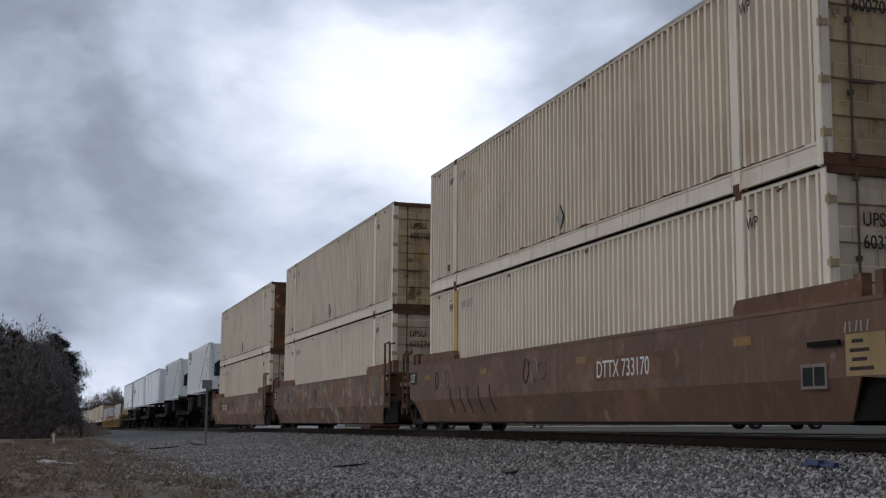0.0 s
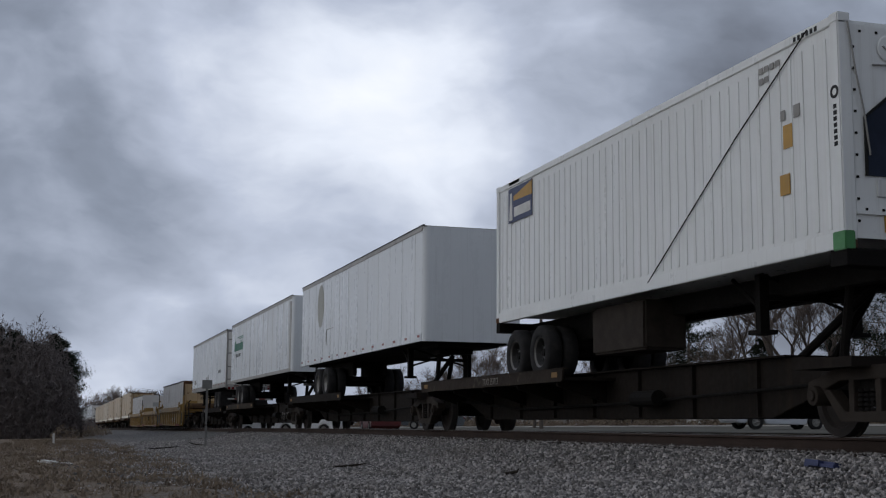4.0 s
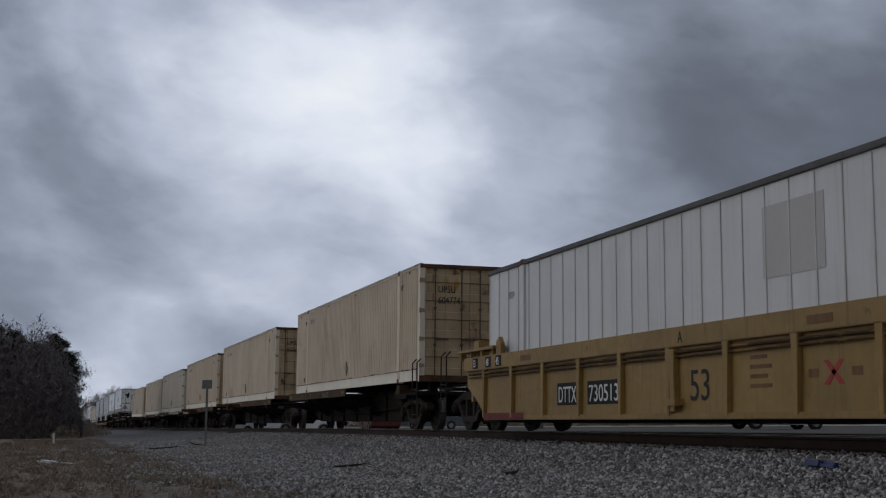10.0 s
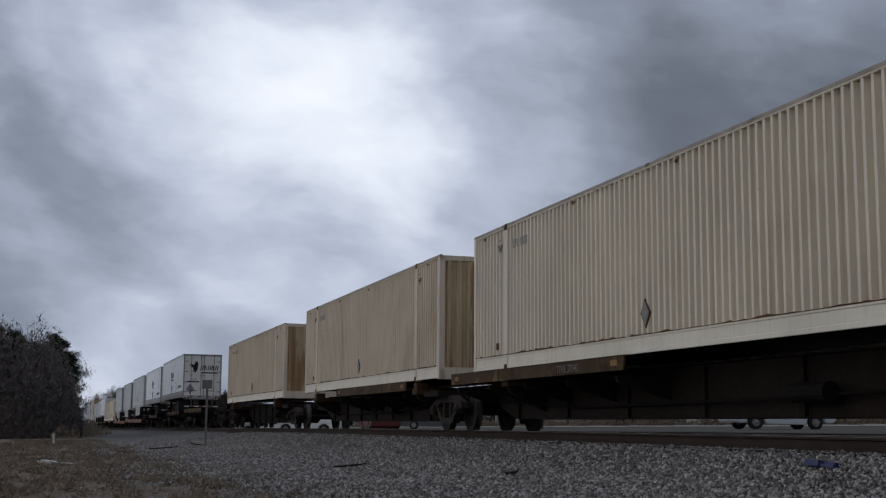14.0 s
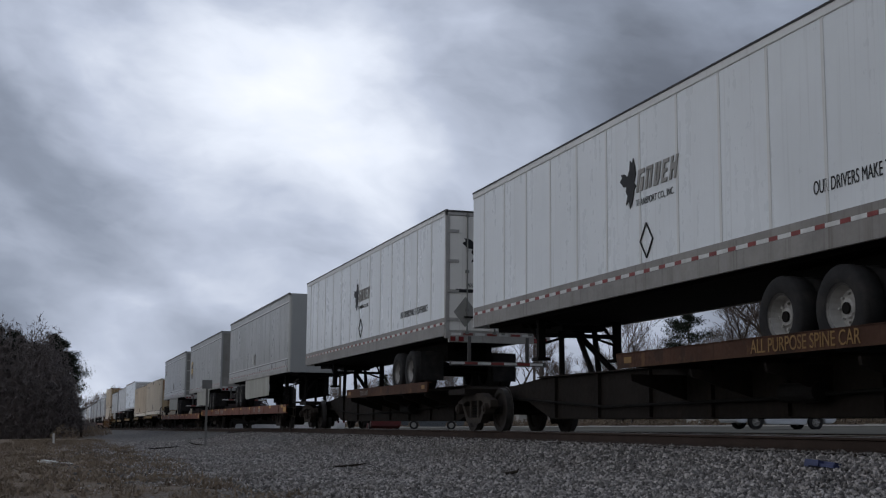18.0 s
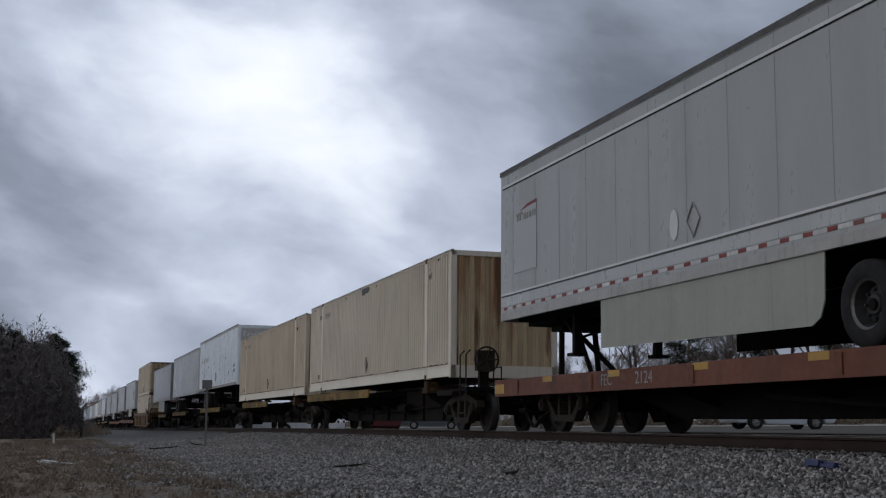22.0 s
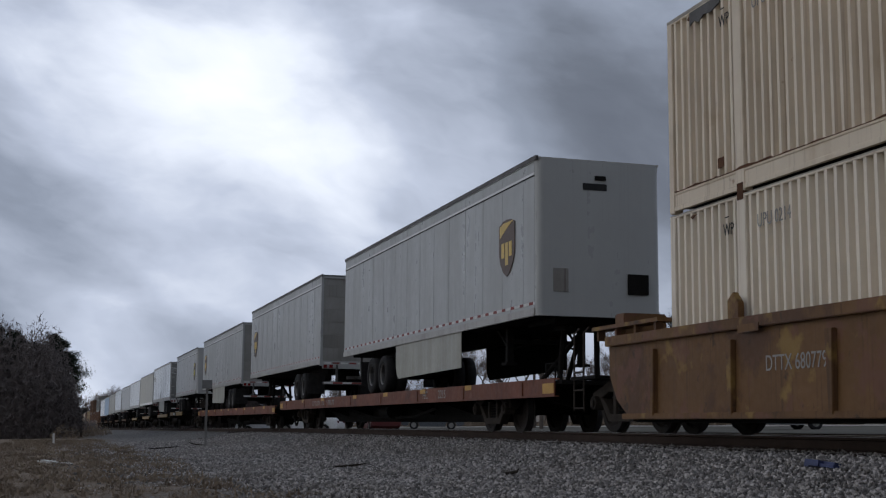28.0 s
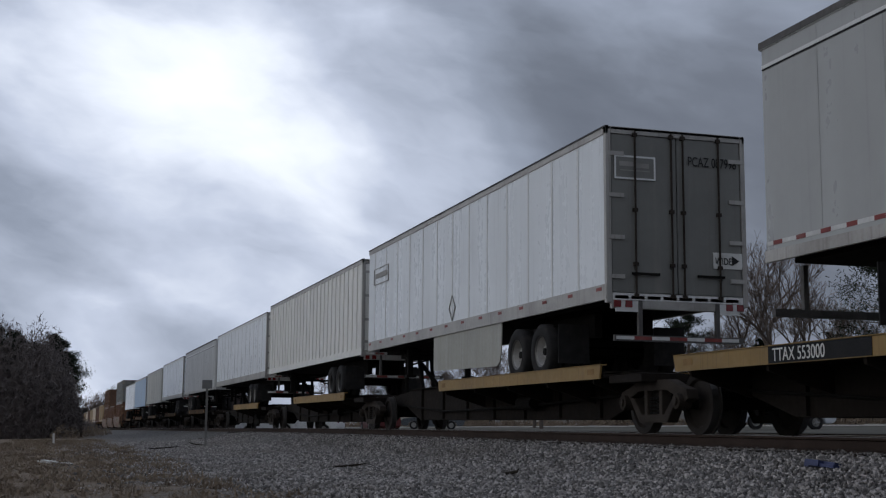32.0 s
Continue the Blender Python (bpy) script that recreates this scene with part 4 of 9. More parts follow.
    if doors:
        for i, y0 in enumerate((0.13, CW / 2 + 0.006)):
            y1 = y0 + CW / 2 - 0.136
            edge = [(CL - 0.06, 0.16)]
            for z in (0.16, 0.62, 1.08, 1.54, 2.0, 2.46):
                edge += [(CL, z), (CL, z + 0.17), (CL - 0.03, z + 0.19), (CL - 0.03, z + 0.44)]
            edge[-1] = (CL - 0.03, CH - 0.1)
            b = B().prism(edge + [(CL - 0.06, CH - 0.1)], y0, y1)
            dm = M[door] if door else M["door_tan"] if paint == "beige" or group == "containers on spine cars" else M["doorpale"] if paint in ("cream", "greige") else m
            d = part("door", cached((paint, "door", i, door), lambda: b.mesh("door")), dm, c, "ribbed door streaked with rust")
            for y in (y0 + 0.25, y1 - 0.22):
                rod = B().tube((CL + 0.035, y, 0.08), (CL + 0.035, y, CH - 0.06), 0.016, n=8)
                for z in (0.12, 0.9, 1.8, CH - 0.14):
                    rod.box(CL - 0.005, CL + 0.055, y - 0.03, y + 0.03, z - 0.03, z + 0.03)
                rod.box(CL + 0.02, CL + 0.06, y - 0.02, y + 0.34, 1.02, 1.06)
                part("lock_rod", cached(("rod", i, round(y, 2)), lambda: rod.mesh("lock_rod")), M["rodsteel"], d, "dark lock rod with keepers")
        hin = mk("hinge", lambda: B().box(CL - 0.05, CL + 0.015, -0.008, 0.12, 0, 0.09).tube((CL + 0.015, 0.0, -0.02), (CL + 0.015, 0.0, 0.11), 0.018), 0.004)
        for z in (0.35, 1.0, 1.7, 2.45):
            part("hinge", hin, M["door_tan"], c, at=pose(0, 0, z))
        # header and sill coloured dark brown for the shadow band between stacked containers
        part("header", mk("header", lambda: B().box(CL - 0.1, CL + 0.01, 0.0, CW, CH - 0.1, CH + 0.004), 0.008), M["rust"], c)
        part("sill", mk("sill", lambda: B().box(CL - 0.1, CL + 0.01, 0.0, CW, 0.0, 0.15), 0.008), M["rust"], c)
        lettering("UPSU", 0.17, M["ink"], c, CL + 0.004, 0.46, 2.2, True)
        if number:
            lettering(number, 0.17, M["ink"], c, CL + 0.004, 0.46, 1.93, True)
    else:
        b = corrugated(0.12, CW - 0.12, 0.28, CH - 0.12, 0.0, 0.045, 0.26)
        b.v = [(CL - 0.005 - y, x, z) for x, y, z in b.v]
        e = surface_once("rusty_end") if paint in ("beige", "cream", "greige") else m
        part("front_end", cached((paint, "end"), lambda: b.mesh("front_end")), e, c, "corrugated end with long rust streaks")
        part("end_sill", mk("esill", lambda: B().box(CL - 0.1, CL, 0.0, CW, 0.0, 0.28), 0.008), m, c)
        part("end_header", mk("ehead", lambda: B().box(CL - 0.1, CL, 0.0, CW, CH - 0.12, CH + 0.003), 0.008), m, c)
    if placard:
        part("placard_holder", cached(("placard",), lambda: B().prism([(-0.155, 0.01), (-0.01, 0.23), (0.165, 0.0), (0.01, -0.225)], -0.006, 0.018).mesh("placard_holder", 0.004)), M["rust"], c, "diamond placard holder with a rusty rim", at=pose(8.12, 0.0, 0.62))
        part("placard", cached(("placardface",), lambda: B().prism([(-0.13, 0.02), (-0.01, 0.2), (0.14, 0.01), (0.02, -0.2)], -0.012, 0.0).mesh("placard", 0.002)), M["placardgrey"], c, "bent grey placard", at=pose(8.12, -0.001, 0.62))
    wp = B().box(0, 0.1, 0, 0.006, 0.0, 0.015)
    for x in (1.5, POSTS[1] + 0.16):
        lettering("WP", 0.17, M["ink"], c, x, 0.008, 2.38, squeeze=0.75)
        part("mark_bar", cached(("wpbar",), lambda: wp.mesh("mark_bar")), M["ink"], c, at=pose(x + 0.05, 0.005, 2.62))
    lettering(text or "UPU", 0.18, M["faded"], c, 2.35, 0.008, 2.38, squeeze=0.75)
    part("data_plate", cached(("plate",), lambda: B().box(0, 0.16, 0, 0.01, 0, 0.14).mesh("data_plate")), M["rust"], c, "small rusty data plate", at=pose(1.4, 0.004, 0.42))
    if patch:
        part("repair_patch", B().prism([(patch, CH - 0.24), (patch + 0.12, CH - 0.2), (patch + 0.25, CH - 0.26), (patch + 0.4, CH - 0.19), (patch + 0.6, CH - 0.22), (patch + 0.85, CH - 0.16), (patch + 0.86, CH - 0.05), (patch, CH - 0.05)], -0.004, 0.014), M["roofedge"], c, "dark scraped patch under the top rail")
    return c


ONCE = {}


def surface_once(key):
    if key not in ONCE:
        if key == "rusty_end":
            ONCE[key] = surface("rust_streaked_container_end", (0.52, 0.40, 0.25), 0.6, 0, 0.15, 0.9, (0.34, 0.19, 0.08), 0.5, 1.0, (0.22, 0.095, 0.035), 0.06, gloss=0.25, chips=(((0.26, 0.12, 0.045), 1.6, 0.5, 0.6, 0.14), ((0.13, 0.055, 0.022), 2.4, 0.56, 0.8, 0.1)))
        if key == "ribbed":
            ONCE[key] = surface("trailer_cream_white_paint", (0.74, 0.73, 0.68), 0.45, 0, 0.08, 0.6, (0.4, 0.36, 0.3), 0.2, 0.25, (0.42, 0.36, 0.28), 0.03)
    return ONCE[key]


def post_container(label, paint="white", ribs=0.46, text="", group="containers in the yellow wells", doors=True, patches=((10.5, 11.85, 1.7, 2.62),)):
    """A smooth-sided container with thin upright posts on its flank."""
    H = CH + 0.09
    c = thing("shipping_container", label, "container", group)
    m = M[paint]
    part("body", B().box(0.02, CL - 0.02, 0.03, CW - 0.03, 0.1, H - 0.02), m, c, bevel=0.01)
    n = int(CL / ribs)
    rib = cached(("crib",), lambda: B().box(-0.01, 0.01, 0.01, 0.034, 0.28, H - 0.1).mesh("side_post"))
    for i in range(n + 1):
        part("side_post", rib, M["postgrey"], c, at=pose(0.05 + (CL - 0.1) * i / n, 0.004, 0))
    part("top_rail", B().box(0, CL, -0.012, 0.06, H - 0.085, H), M["roofedge"], c, "dark weathered roof rail", bevel=0.008)
    part("end_panel", B().box(CL - 0.02, CL - 0.012, 0.1, CW - 0.1, 0.12, H - 0.22), M["door_tan"] if doors else M["dullwhite"], c)
    lettering("WTP", 0.15, M["faded"], c, 1.12 if not doors else 2.95, 0.02, 2.3)
    part("bottom_rail", B().box(0, CL, -0.004, 0.06, 0.0, 0.28), m, c, bevel=0.008)
    for x in POSTS:
        part("lifting_post", B().box(x - 0.1, x + 0.1, -0.012, 0.08, 0.0, H), m, c, bevel=0.01)
        part("corner_casting", B().box(x - 0.09, x + 0.09, -0.02, 0.14, H - 0.1, H + 0.02), M["rust"], c, bevel=0.01)
    part("end_frame", B().box(CL - 0.06, CL + 0.006, 0.0, 0.1, 0.0, H).box(CL - 0.06, CL + 0.006, CW - 0.1, CW, 0.0, H).box(CL - 0.06, CL + 0.006, 0.1, CW - 0.1, H - 0.22, H), M["rust"] if doors else m, c, bevel=0.006)
    if text:
        for i, s in enumerate(text.split()):
            lettering(s, 0.2, M["ink"], c, CL + 0.002, CW * 0.44, 2.0 - 0.28 * i, True)
    else:
        part("roof_hatch", B().box(CL - 0.02, CL + 0.015, 0.95, 1.6, 1.9, 2.3), M["grey"], c)
        part("vent", B().box(CL, CL + 0.03, 1.5, 1.6, 1.75, 1.95), M["black"], c)
    for p, q, lo, hi in patches:
        part("repaint_patch", B().box(p, q, 0.022, 0.034, lo, hi), M["oldpatch"], c, "faintly darker repainted patch")
    return c


def reefer(label, text=""):
    """A 40 foot refrigerated container on a road chassis; the machinery end faces +x. z = 0 is the tyres' foot."""
    L, W, H, z0 = 11.87, 2.44, 2.8, 1.2
    c = thing("refrigerated_container", label, "container", "white refrigerated containers")
    part("body", B().box(0.05, L - 0.05, 0.02, W - 0.02, z0 + 0.12, z0 + H - 0.06), M["reefer"], c, bevel=0.01)
    rib = cached(("reefer_rib",), lambda: B().box(-0.03, 0.03, 0.01, 0.03, z0 + 0.25, z0 + H - 0.25).mesh("side_rib"))
    for i in range(46):
        part("side_rib", rib, M["reefer"], c, at=pose(0.3 + i * (L - 0.6) / 45, 0, 0))
    part("top_rail", B().box(0, L, 0.0, 0.1, z0 + H - 0.12, z0 + H).box(0, L, W - 0.1, W, z0 + H - 0.12, z0 + H), M["reefer"], c, bevel=0.01)
    part("bottom_rail", B().box(0, L, -0.003, 0.1, z0, z0 + 0.2), M["reefer"], c, bevel=0.01)
    for x in (0.0, L - 0.17):
        for y in (0.0, W - 0.17):
            part("corner_post", B().box(x, x + 0.17, y - 0.006, y + 0.17, z0, z0 + H), M["reefer"], c, bevel=0.015)
            for z in (z0 - 0.01, z0 + H - 0.11):
                part("corner_casting", B().box(x - 0.004, x + 0.176, y - 0.012, y + 0.17, z, z + 0.125), M["reefer"] if z > z0 else M["rust"], c, bevel=0.015)
    unit = part("cooling_unit", B().box(L - 0.1, L - 0.01, 0.17, W - 0.17, z0 + 0.12, z0 + H - 0.12), M["reefer"], c, "white cooling unit panel")
    part("machinery_bay", B().prism([(0.32, 0.86), (0.32, 1.56), (0.66, 1.83), (W - 0.62, 1.83), (W - 0.32, 1.56), (W - 0.32, 0.86)], L - 0.01, L + 0.012, "x"), M["navy"], unit, "dark navy machinery bay", at=pose(0, 0, z0))
    part("bay_rim", B().path([(L + 0.012, 0.32, z0 + 0.86), (L + 0.012, 0.32, z0 + 1.56), (L + 0.012, 0.66, z0 + 1.83), (L + 0.012, W - 0.62, z0 + 1.83), (L + 0.012, W - 0.32, z0 + 1.56), (L + 0.012, W - 0.32, z0 + 0.86)], 0.02), M["black"], unit)
    fan = B().turned([(0.0, 0.005), (0.2, 0.005), (0.21, 0.02), (0.245, 0.02), (0.245, -0.02)], 24)
    fan.v = [(y + L + 0.02, x + 0.9, z + z0 + 1.42) for x, y, z in fan.v]
    part("fan", fan, M["black"], unit, "black condenser fan")
    part("fan_hub", B().tube((L + 0.01, 0.9, z0 + 1.42), (L + 0.045, 0.9, z0 + 1.42), 0.07, n=12), M["dark"], unit)
    part("fan_guard", B().tube((L + 0.03, 0.9, z0 + 1.19), (L + 0.03, 0.9, z0 + 1.65), 0.008, n=5).tube((L + 0.03, 0.67, z0 + 1.42), (L + 0.03, 1.13, z0 + 1.42), 0.008, n=5), M["navy"], unit)
    part("controller", B().box(L, L + 0.05, 1.55, 1.96, z0 + 1.2, z0 + 1.38), M["faded"], unit, "grey controller panel")
    part("control_box", B().box(L, L + 0.06, 1.5, 2.04, z0 + 1.12, z0 + 1.62), M["navy"], unit, "navy control box", bevel=0.01)
    part("status_label", B().box(L + 0.012, L + 0.02, 1.42, 1.48, z0 + 1.5, z0 + 1.62), M["green"], unit)
    for yy, zz, w, h in ((1.12, 1.16, 0.07, 0.07), (1.56, 1.05, 0.09, 0.06), (1.7, 1.03, 0.3, 0.04), (1.98, 1.5, 0.05, 0.06)):
        part("status_label", B().box(L + 0.012, L + 0.064, yy, yy + w, z0 + zz, z0 + zz + h), M["faded"], unit)
    for y, h in ((1.2, 0.22), (1.42, 0.3), (1.62, 0.26), (1.82, 0.3), (1.98, 0.2)):
        part("compressor_pipe", B().path([(L + 0.02, y, z0 + 0.72), (L + 0.05, y + 0.03, z0 + 0.72 + h * 0.6), (L + 0.03, y - 0.02, z0 + 0.75 + h)], 0.022), M["black"], unit)
    part("lower_bay", B().box(L - 0.01, L + 0.008, 0.95, W - 0.32, z0 + 0.5, z0 + 0.86), M["navy"], unit, "dark recess of the compressor")
    part("lower_tray", B().box(L - 0.01, L + 0.012, 0.46, 0.86, z0 + 0.62, z0 + 0.82), M["trimwhite"], unit, "pale maker's plate")
    part("compressor", B().tube((L + 0.01, 1.34, z0 + 0.5), (L + 0.01, 1.34, z0 + 0.85), 0.12, n=12), M["black"], unit, "black compressor")
    part("motor", B().tube((L + 0.01, 1.66, z0 + 0.5), (L + 0.01, 1.66, z0 + 0.85), 0.11, n=12), M["faded"], unit, "grey motor housing")
    part("cross_rib", B().box(L - 0.01, L + 0.02, 0.17, W - 0.17, z0 + 0.4, z0 + 0.44), M["reefer"], unit)
    ring = B().turned([(0.045, -0.012), (0.08, -0.012), (0.08, -0.004), (0.045, -0.004), (0.045, -0.012)], 16)
    ring.v = [(x + L - 0.1, y, z + z0 + 1.86) for x, y, z in ring.v]
    part("owner_mark", ring, M["ink"], c, "black ring mark on the corner post")
    for i in range(7):
        part("owner_mark", B().box(L - 0.13, L - 0.07, -0.012, -0.004, z0 + 1.66 - 0.075 * i, z0 + 1.71 - 0.075 * i), M["ink"], c)
    disc = B().turned([(0.0, -0.012), (0.15, -0.012), (0.17, 0.0)], 20)
    disc.v = [(L + 0.0 - y, x + 0.7, z + z0 + 2.42) for x, y, z in disc.v]
    part("access_cover", disc, M["reefer"], unit, "round vent cover")
    part("vent_arm", B().path([(L + 0.016, 0.6, z0 + 2.44), (L + 0.016, 0.7, z0 + 2.36), (L + 0.016, 0.8, z0 + 2.44)], 0.012, 5).tube((L + 0.014, 0.45, z0 + 2.2), (L + 0.014, 0.95, z0 + 2.22), 0.012, n=5).tube((L + 0.014, 1.45, z0 + 2.2), (L + 0.014, 1.95, z0 + 2.18), 0.012, n=5), M["faded"], unit)
    bolt = cached(("bolt",), lambda: B().box(-0.01, 0.006, -0.014, 0.014, -0.014, 0.014).mesh("bolt"))
    for i in range(9):
        for y in (0.2, W - 0.2):
            part("bolt", bolt, M["dark"], unit, at=pose(L, y, z0 + 0.32 + i * 0.26))
        part("bolt", bolt, M["dark"], unit, at=pose(L, 0.3 + i * 0.23, z0 + H - 0.2))
        part("bolt", bolt, M["dark"], unit, at=pose(L + 0.01, 0.3 + i * 0.23, z0 + 0.46))
    oval = B().turned([(0.0, -0.004), (1.0, -0.004), (1.0, 0.004)], 20)
    oval.v = [(L + 0.0 - y, x * 0.17 + 1.2, z * 0.07 + z0 + 2.09) for x, y, z in oval.v]
    part("maker_badge", oval, M["navyblue"], unit, "blue oval maker's badge")
    part("badge_line", B().box(L, L + 0.004, 1.05, 1.36, z0 + 1.93, z0 + 1.96), M["faded"], unit)
    for z, n in ((2.08, 4), (1.93, 7)):
        for i in range(n):
            part("number_bar", B().box(L - 0.008, L - 0.002 + 0.004, 1.44 + 0.065 * i + 0.06 * (i > 5), 1.48 + 0.065 * i + 0.06 * (i > 5), z0 + z, z0 + z + 0.1), M["faded"], unit)
    part("warning_label", B().box(L - 0.005, L + 0.003, 0.54, 0.82, z0 + 0.2, z0 + 0.4), M["mark"], c, "yellow warning label")
    part("label_bar", B().box(L, L + 0.006, 0.57, 0.79, z0 + 0.32, z0 + 0.35), M["ink"], c)
    tri = [(-0.12, 0.0), (0.12, 0.0), (0.0, 0.2)]
    for i in range(4):
        part("number_bar", B().box(L - 1.75 + 0.13 * i, L - 1.65 + 0.13 * i, 0.004, 0.01, z0 + 2.5, z0 + 2.58), M["faded"], c)
    for i in range(2):
        part("number_bar", B().box(L - 1.75 + 0.13 * i, L - 1.65 + 0.13 * i, 0.004, 0.01, z0 + 2.36, z0 + 2.44), M["faded"], c)
    for i in range(6):
        part("owner_mark", B().box(L - 0.92 + 0.09 * i, L - 0.87 + 0.09 * i, -0.006, 0.002, z0 + H - 0.1, z0 + H - 0.04), M["ink"], c)
    part("side_hose", B().path([(L + 0.02, 0.12, z0 + H - 0.1), (L + 0.03, 0.2, z0 + 2.1), (L + 0.03, 0.3, z0 + 1.6), (L + 0.03, 0.36, z0 + 1.1)], 0.012, 5), M["faded"], c, "grey cable down the end")
    for x, z, w, h, mm in ((L - 1.22, 1.4, 0.2, 0.3, "mark"), (L - 1.32, 0.82, 0.22, 0.26, "mark"), (L - 0.98, 1.75, 0.14, 0.16, "faded"), (L - 1.27, 1.77, 0.1, 0.13, "faded")):
        if z > 1.5 and mm == "mark":
            part("warning_label", B().prism([(x + a, z0 + z + hh) for a, hh in tri], 0.004, 0.01), M[mm], c)
        else:
            part("warning_label", B().box(x, x + w, 0.004, 0.01, z0 + z, z0 + z + h), M[mm], c)
    # owner's panel near the other end: dark panel with a pale tower shape and a slanting light beam
    sg = part("owner_panel", B().box(0.7, 2.0, 0.0, 0.006, z0 + 1.95, z0 + 2.65), M["navyblue"], c, "dark blue owner's panel with a yellow beam")
    part("panel_beam", B().prism([(1.0, z0 + 2.38), (2.0, z0 + 2.36), (2.0, z0 + 2.63), (1.0, z0 + 2.47)], -0.004, 0.003), M["mark"], sg)
    part("panel_tower", B().prism([(0.76, z0 + 2.0), (0.94, z0 + 2.0), (0.9, z0 + 2.55), (0.8, z0 + 2.55)], -0.004, 0.003), M["chalk"], sg)
    part("panel_bar", B().box(1.02, 1.92, -0.004, 0.003, z0 + 2.05, z0 + 2.24), M["chalk"], sg)
    part("panel_bar", B().box(0.72, 1.3, -0.0, 0.006, z0 + 2.72, z0 + 2.78), M["dark"], c)
    part("stain_line", B().path([(11.25, -0.004, z0 + H - 0.03), (9.5, -0.004, z0 + 1.78), (6.86, -0.004, z0 + 0.12)], 0.009), M["dark"], c, "dark hose hanging down the flank")
    # chassis
    part("chassis_beam", B().box(0.1, L - 0.2, 0.75, 0.95, z0 - 0.3, z0).box(0.1, L - 0.2, W - 0.95, W - 0.75, z0 - 0.3, z0), M["dark"], c)
    part("chassis_bolster", B().box(0.0, 0.2, 0, W, z0 - 0.2, z0), M["dark"], c)
    part("chassis_bolster", B().box(L - 0.3, L + 0.02, 0, W, z0 - 0.2, z0), M["dark"], c)
    part("corner_lock", B().box(L - 0.22, L + 0.03, -0.02, 0.12, z0 - 0.02, z0 + 0.2), M["lockgreen"], c, "green-painted corner lock", bevel=0.01)
    for i in range(8):
        part("tape", B().box(L + 0.02, L + 0.024, 0.55 + 0.2 * i, 0.74 + 0.2 * i, z0 - 0.1, z0 - 0.03), M["oldtape"] if i % 3 else M["redtape"], c, "worn red reflective tape")
    part("generator_set", B().box(4.2, 6.2, 0.25, 1.0, z0 - 0.85, z0 - 0.05), M["cast"], c, "dark under-slung generator set", bevel=0.04)
    running_gear(c, 1.0, 2.3, z0, W, "rimrust")
    legs(c, L - 2.6, z0, W)
    return c


def tyre_meshes():
    t = B().turned([(0.29, -0.13), (0.33, -0.145), (0.46, -0.14), (0.5, -0.11), (0.505, 0.0), (0.5, 0.11), (0.46, 0.14), (0.33, 0.145), (0.29, 0.13)], 26).mesh("tyre")
    t.materials.append(M["rubber"])
    t.shade_smooth()
    r = B().turned([(0.0, -0.03), (0.11, -0.03), (0.13, 0.0), (0.22, 0.03), (0.26, -0.1), (0.3, -0.125), (0.3, 0.1), (0.0, 0.1)], 22)
    for i in range(8):
        a = 2 * math.pi * i / 8
        r.tube((0.165 * math.cos(a), -0.03, 0.165 * math.sin(a)), (0.165 * math.cos(a), 0.02, 0.165 * math.sin(a)), 0.018, n=6)
    return t, r.mesh("rim")


TYRE, RIM = tyre_meshes()
RIMS = {}


def running_gear(c, xa, xb, z0, W, rim="rim"):
    """Two axles with twin tyres below a frame."""
    if rim not in RIMS:
        me = RIM.copy()
        me.materials.append(M["rimdark" if rim == "rimrust" else rim])
        me.materials.append(M["rimedge"])
        for p in me.polygons:
            if math.hypot(p.center.x, p.center.z) > 0.27:
                p.material_index = 1
        RIMS[rim] = me
    lo, hi = min(xa, xb), max(xa, xb)
    bog = part("bogie_frame", B().box(lo - 0.9, hi + 0.9, 0.72, 0.86, 0.72, z0).box(lo - 0.9, hi + 0.9, W - 0.86, W - 0.72, 0.72, z0).box(lo - 0.3, hi + 0.3, 0.6, W - 0.6, 0.6, 0.72), M["dark"], c)
    for x in (xa, xb):
        part("axle", B().tube((x, 0.1, 0.5), (x, W - 0.1, 0.5), 0.07, n=10), M["dark"], bog)
        for y, turn in ((0.16, 0), (0.48, 180), (W - 0.48, 0), (W - 0.16, 180)):
            w = part("tyre", TYRE, None, c, at=pose(x, y, 0.505, 0, 0, turn))
            if y in (0.16, W - 0.16):
                part("rim", RIMS[rim], None, w)


def legs(c, x, z0, W):
    """Landing gear: two legs, braces and a cross shaft."""
    g = part("landing_gear", B().box(x - 0.06, x + 0.06, 0.42, 0.56, 0.42, z0).box(x - 0.06, x + 0.06, W - 0.56, W - 0.42, 0.42, z0).box(x - 0.05, x + 0.05, 0.5, W - 0.5, z0 - 0.35, z0 - 0.27), M["dark"], c)
    for y in (0.49, W - 0.49):
        part("foot", B().box(x - 0.16, x + 0.16, y - 0.13, y + 0.13, 0.38, 0.44), M["dark"], g)
        part("brace", B().tube((x, y, 0.7), (x - 0.75, y, z0), 0.03).tube((x, y, 0.7), (x, W - y, z0), 0.025), M["dark"], g)


TL, TW = 16.15, 2.59


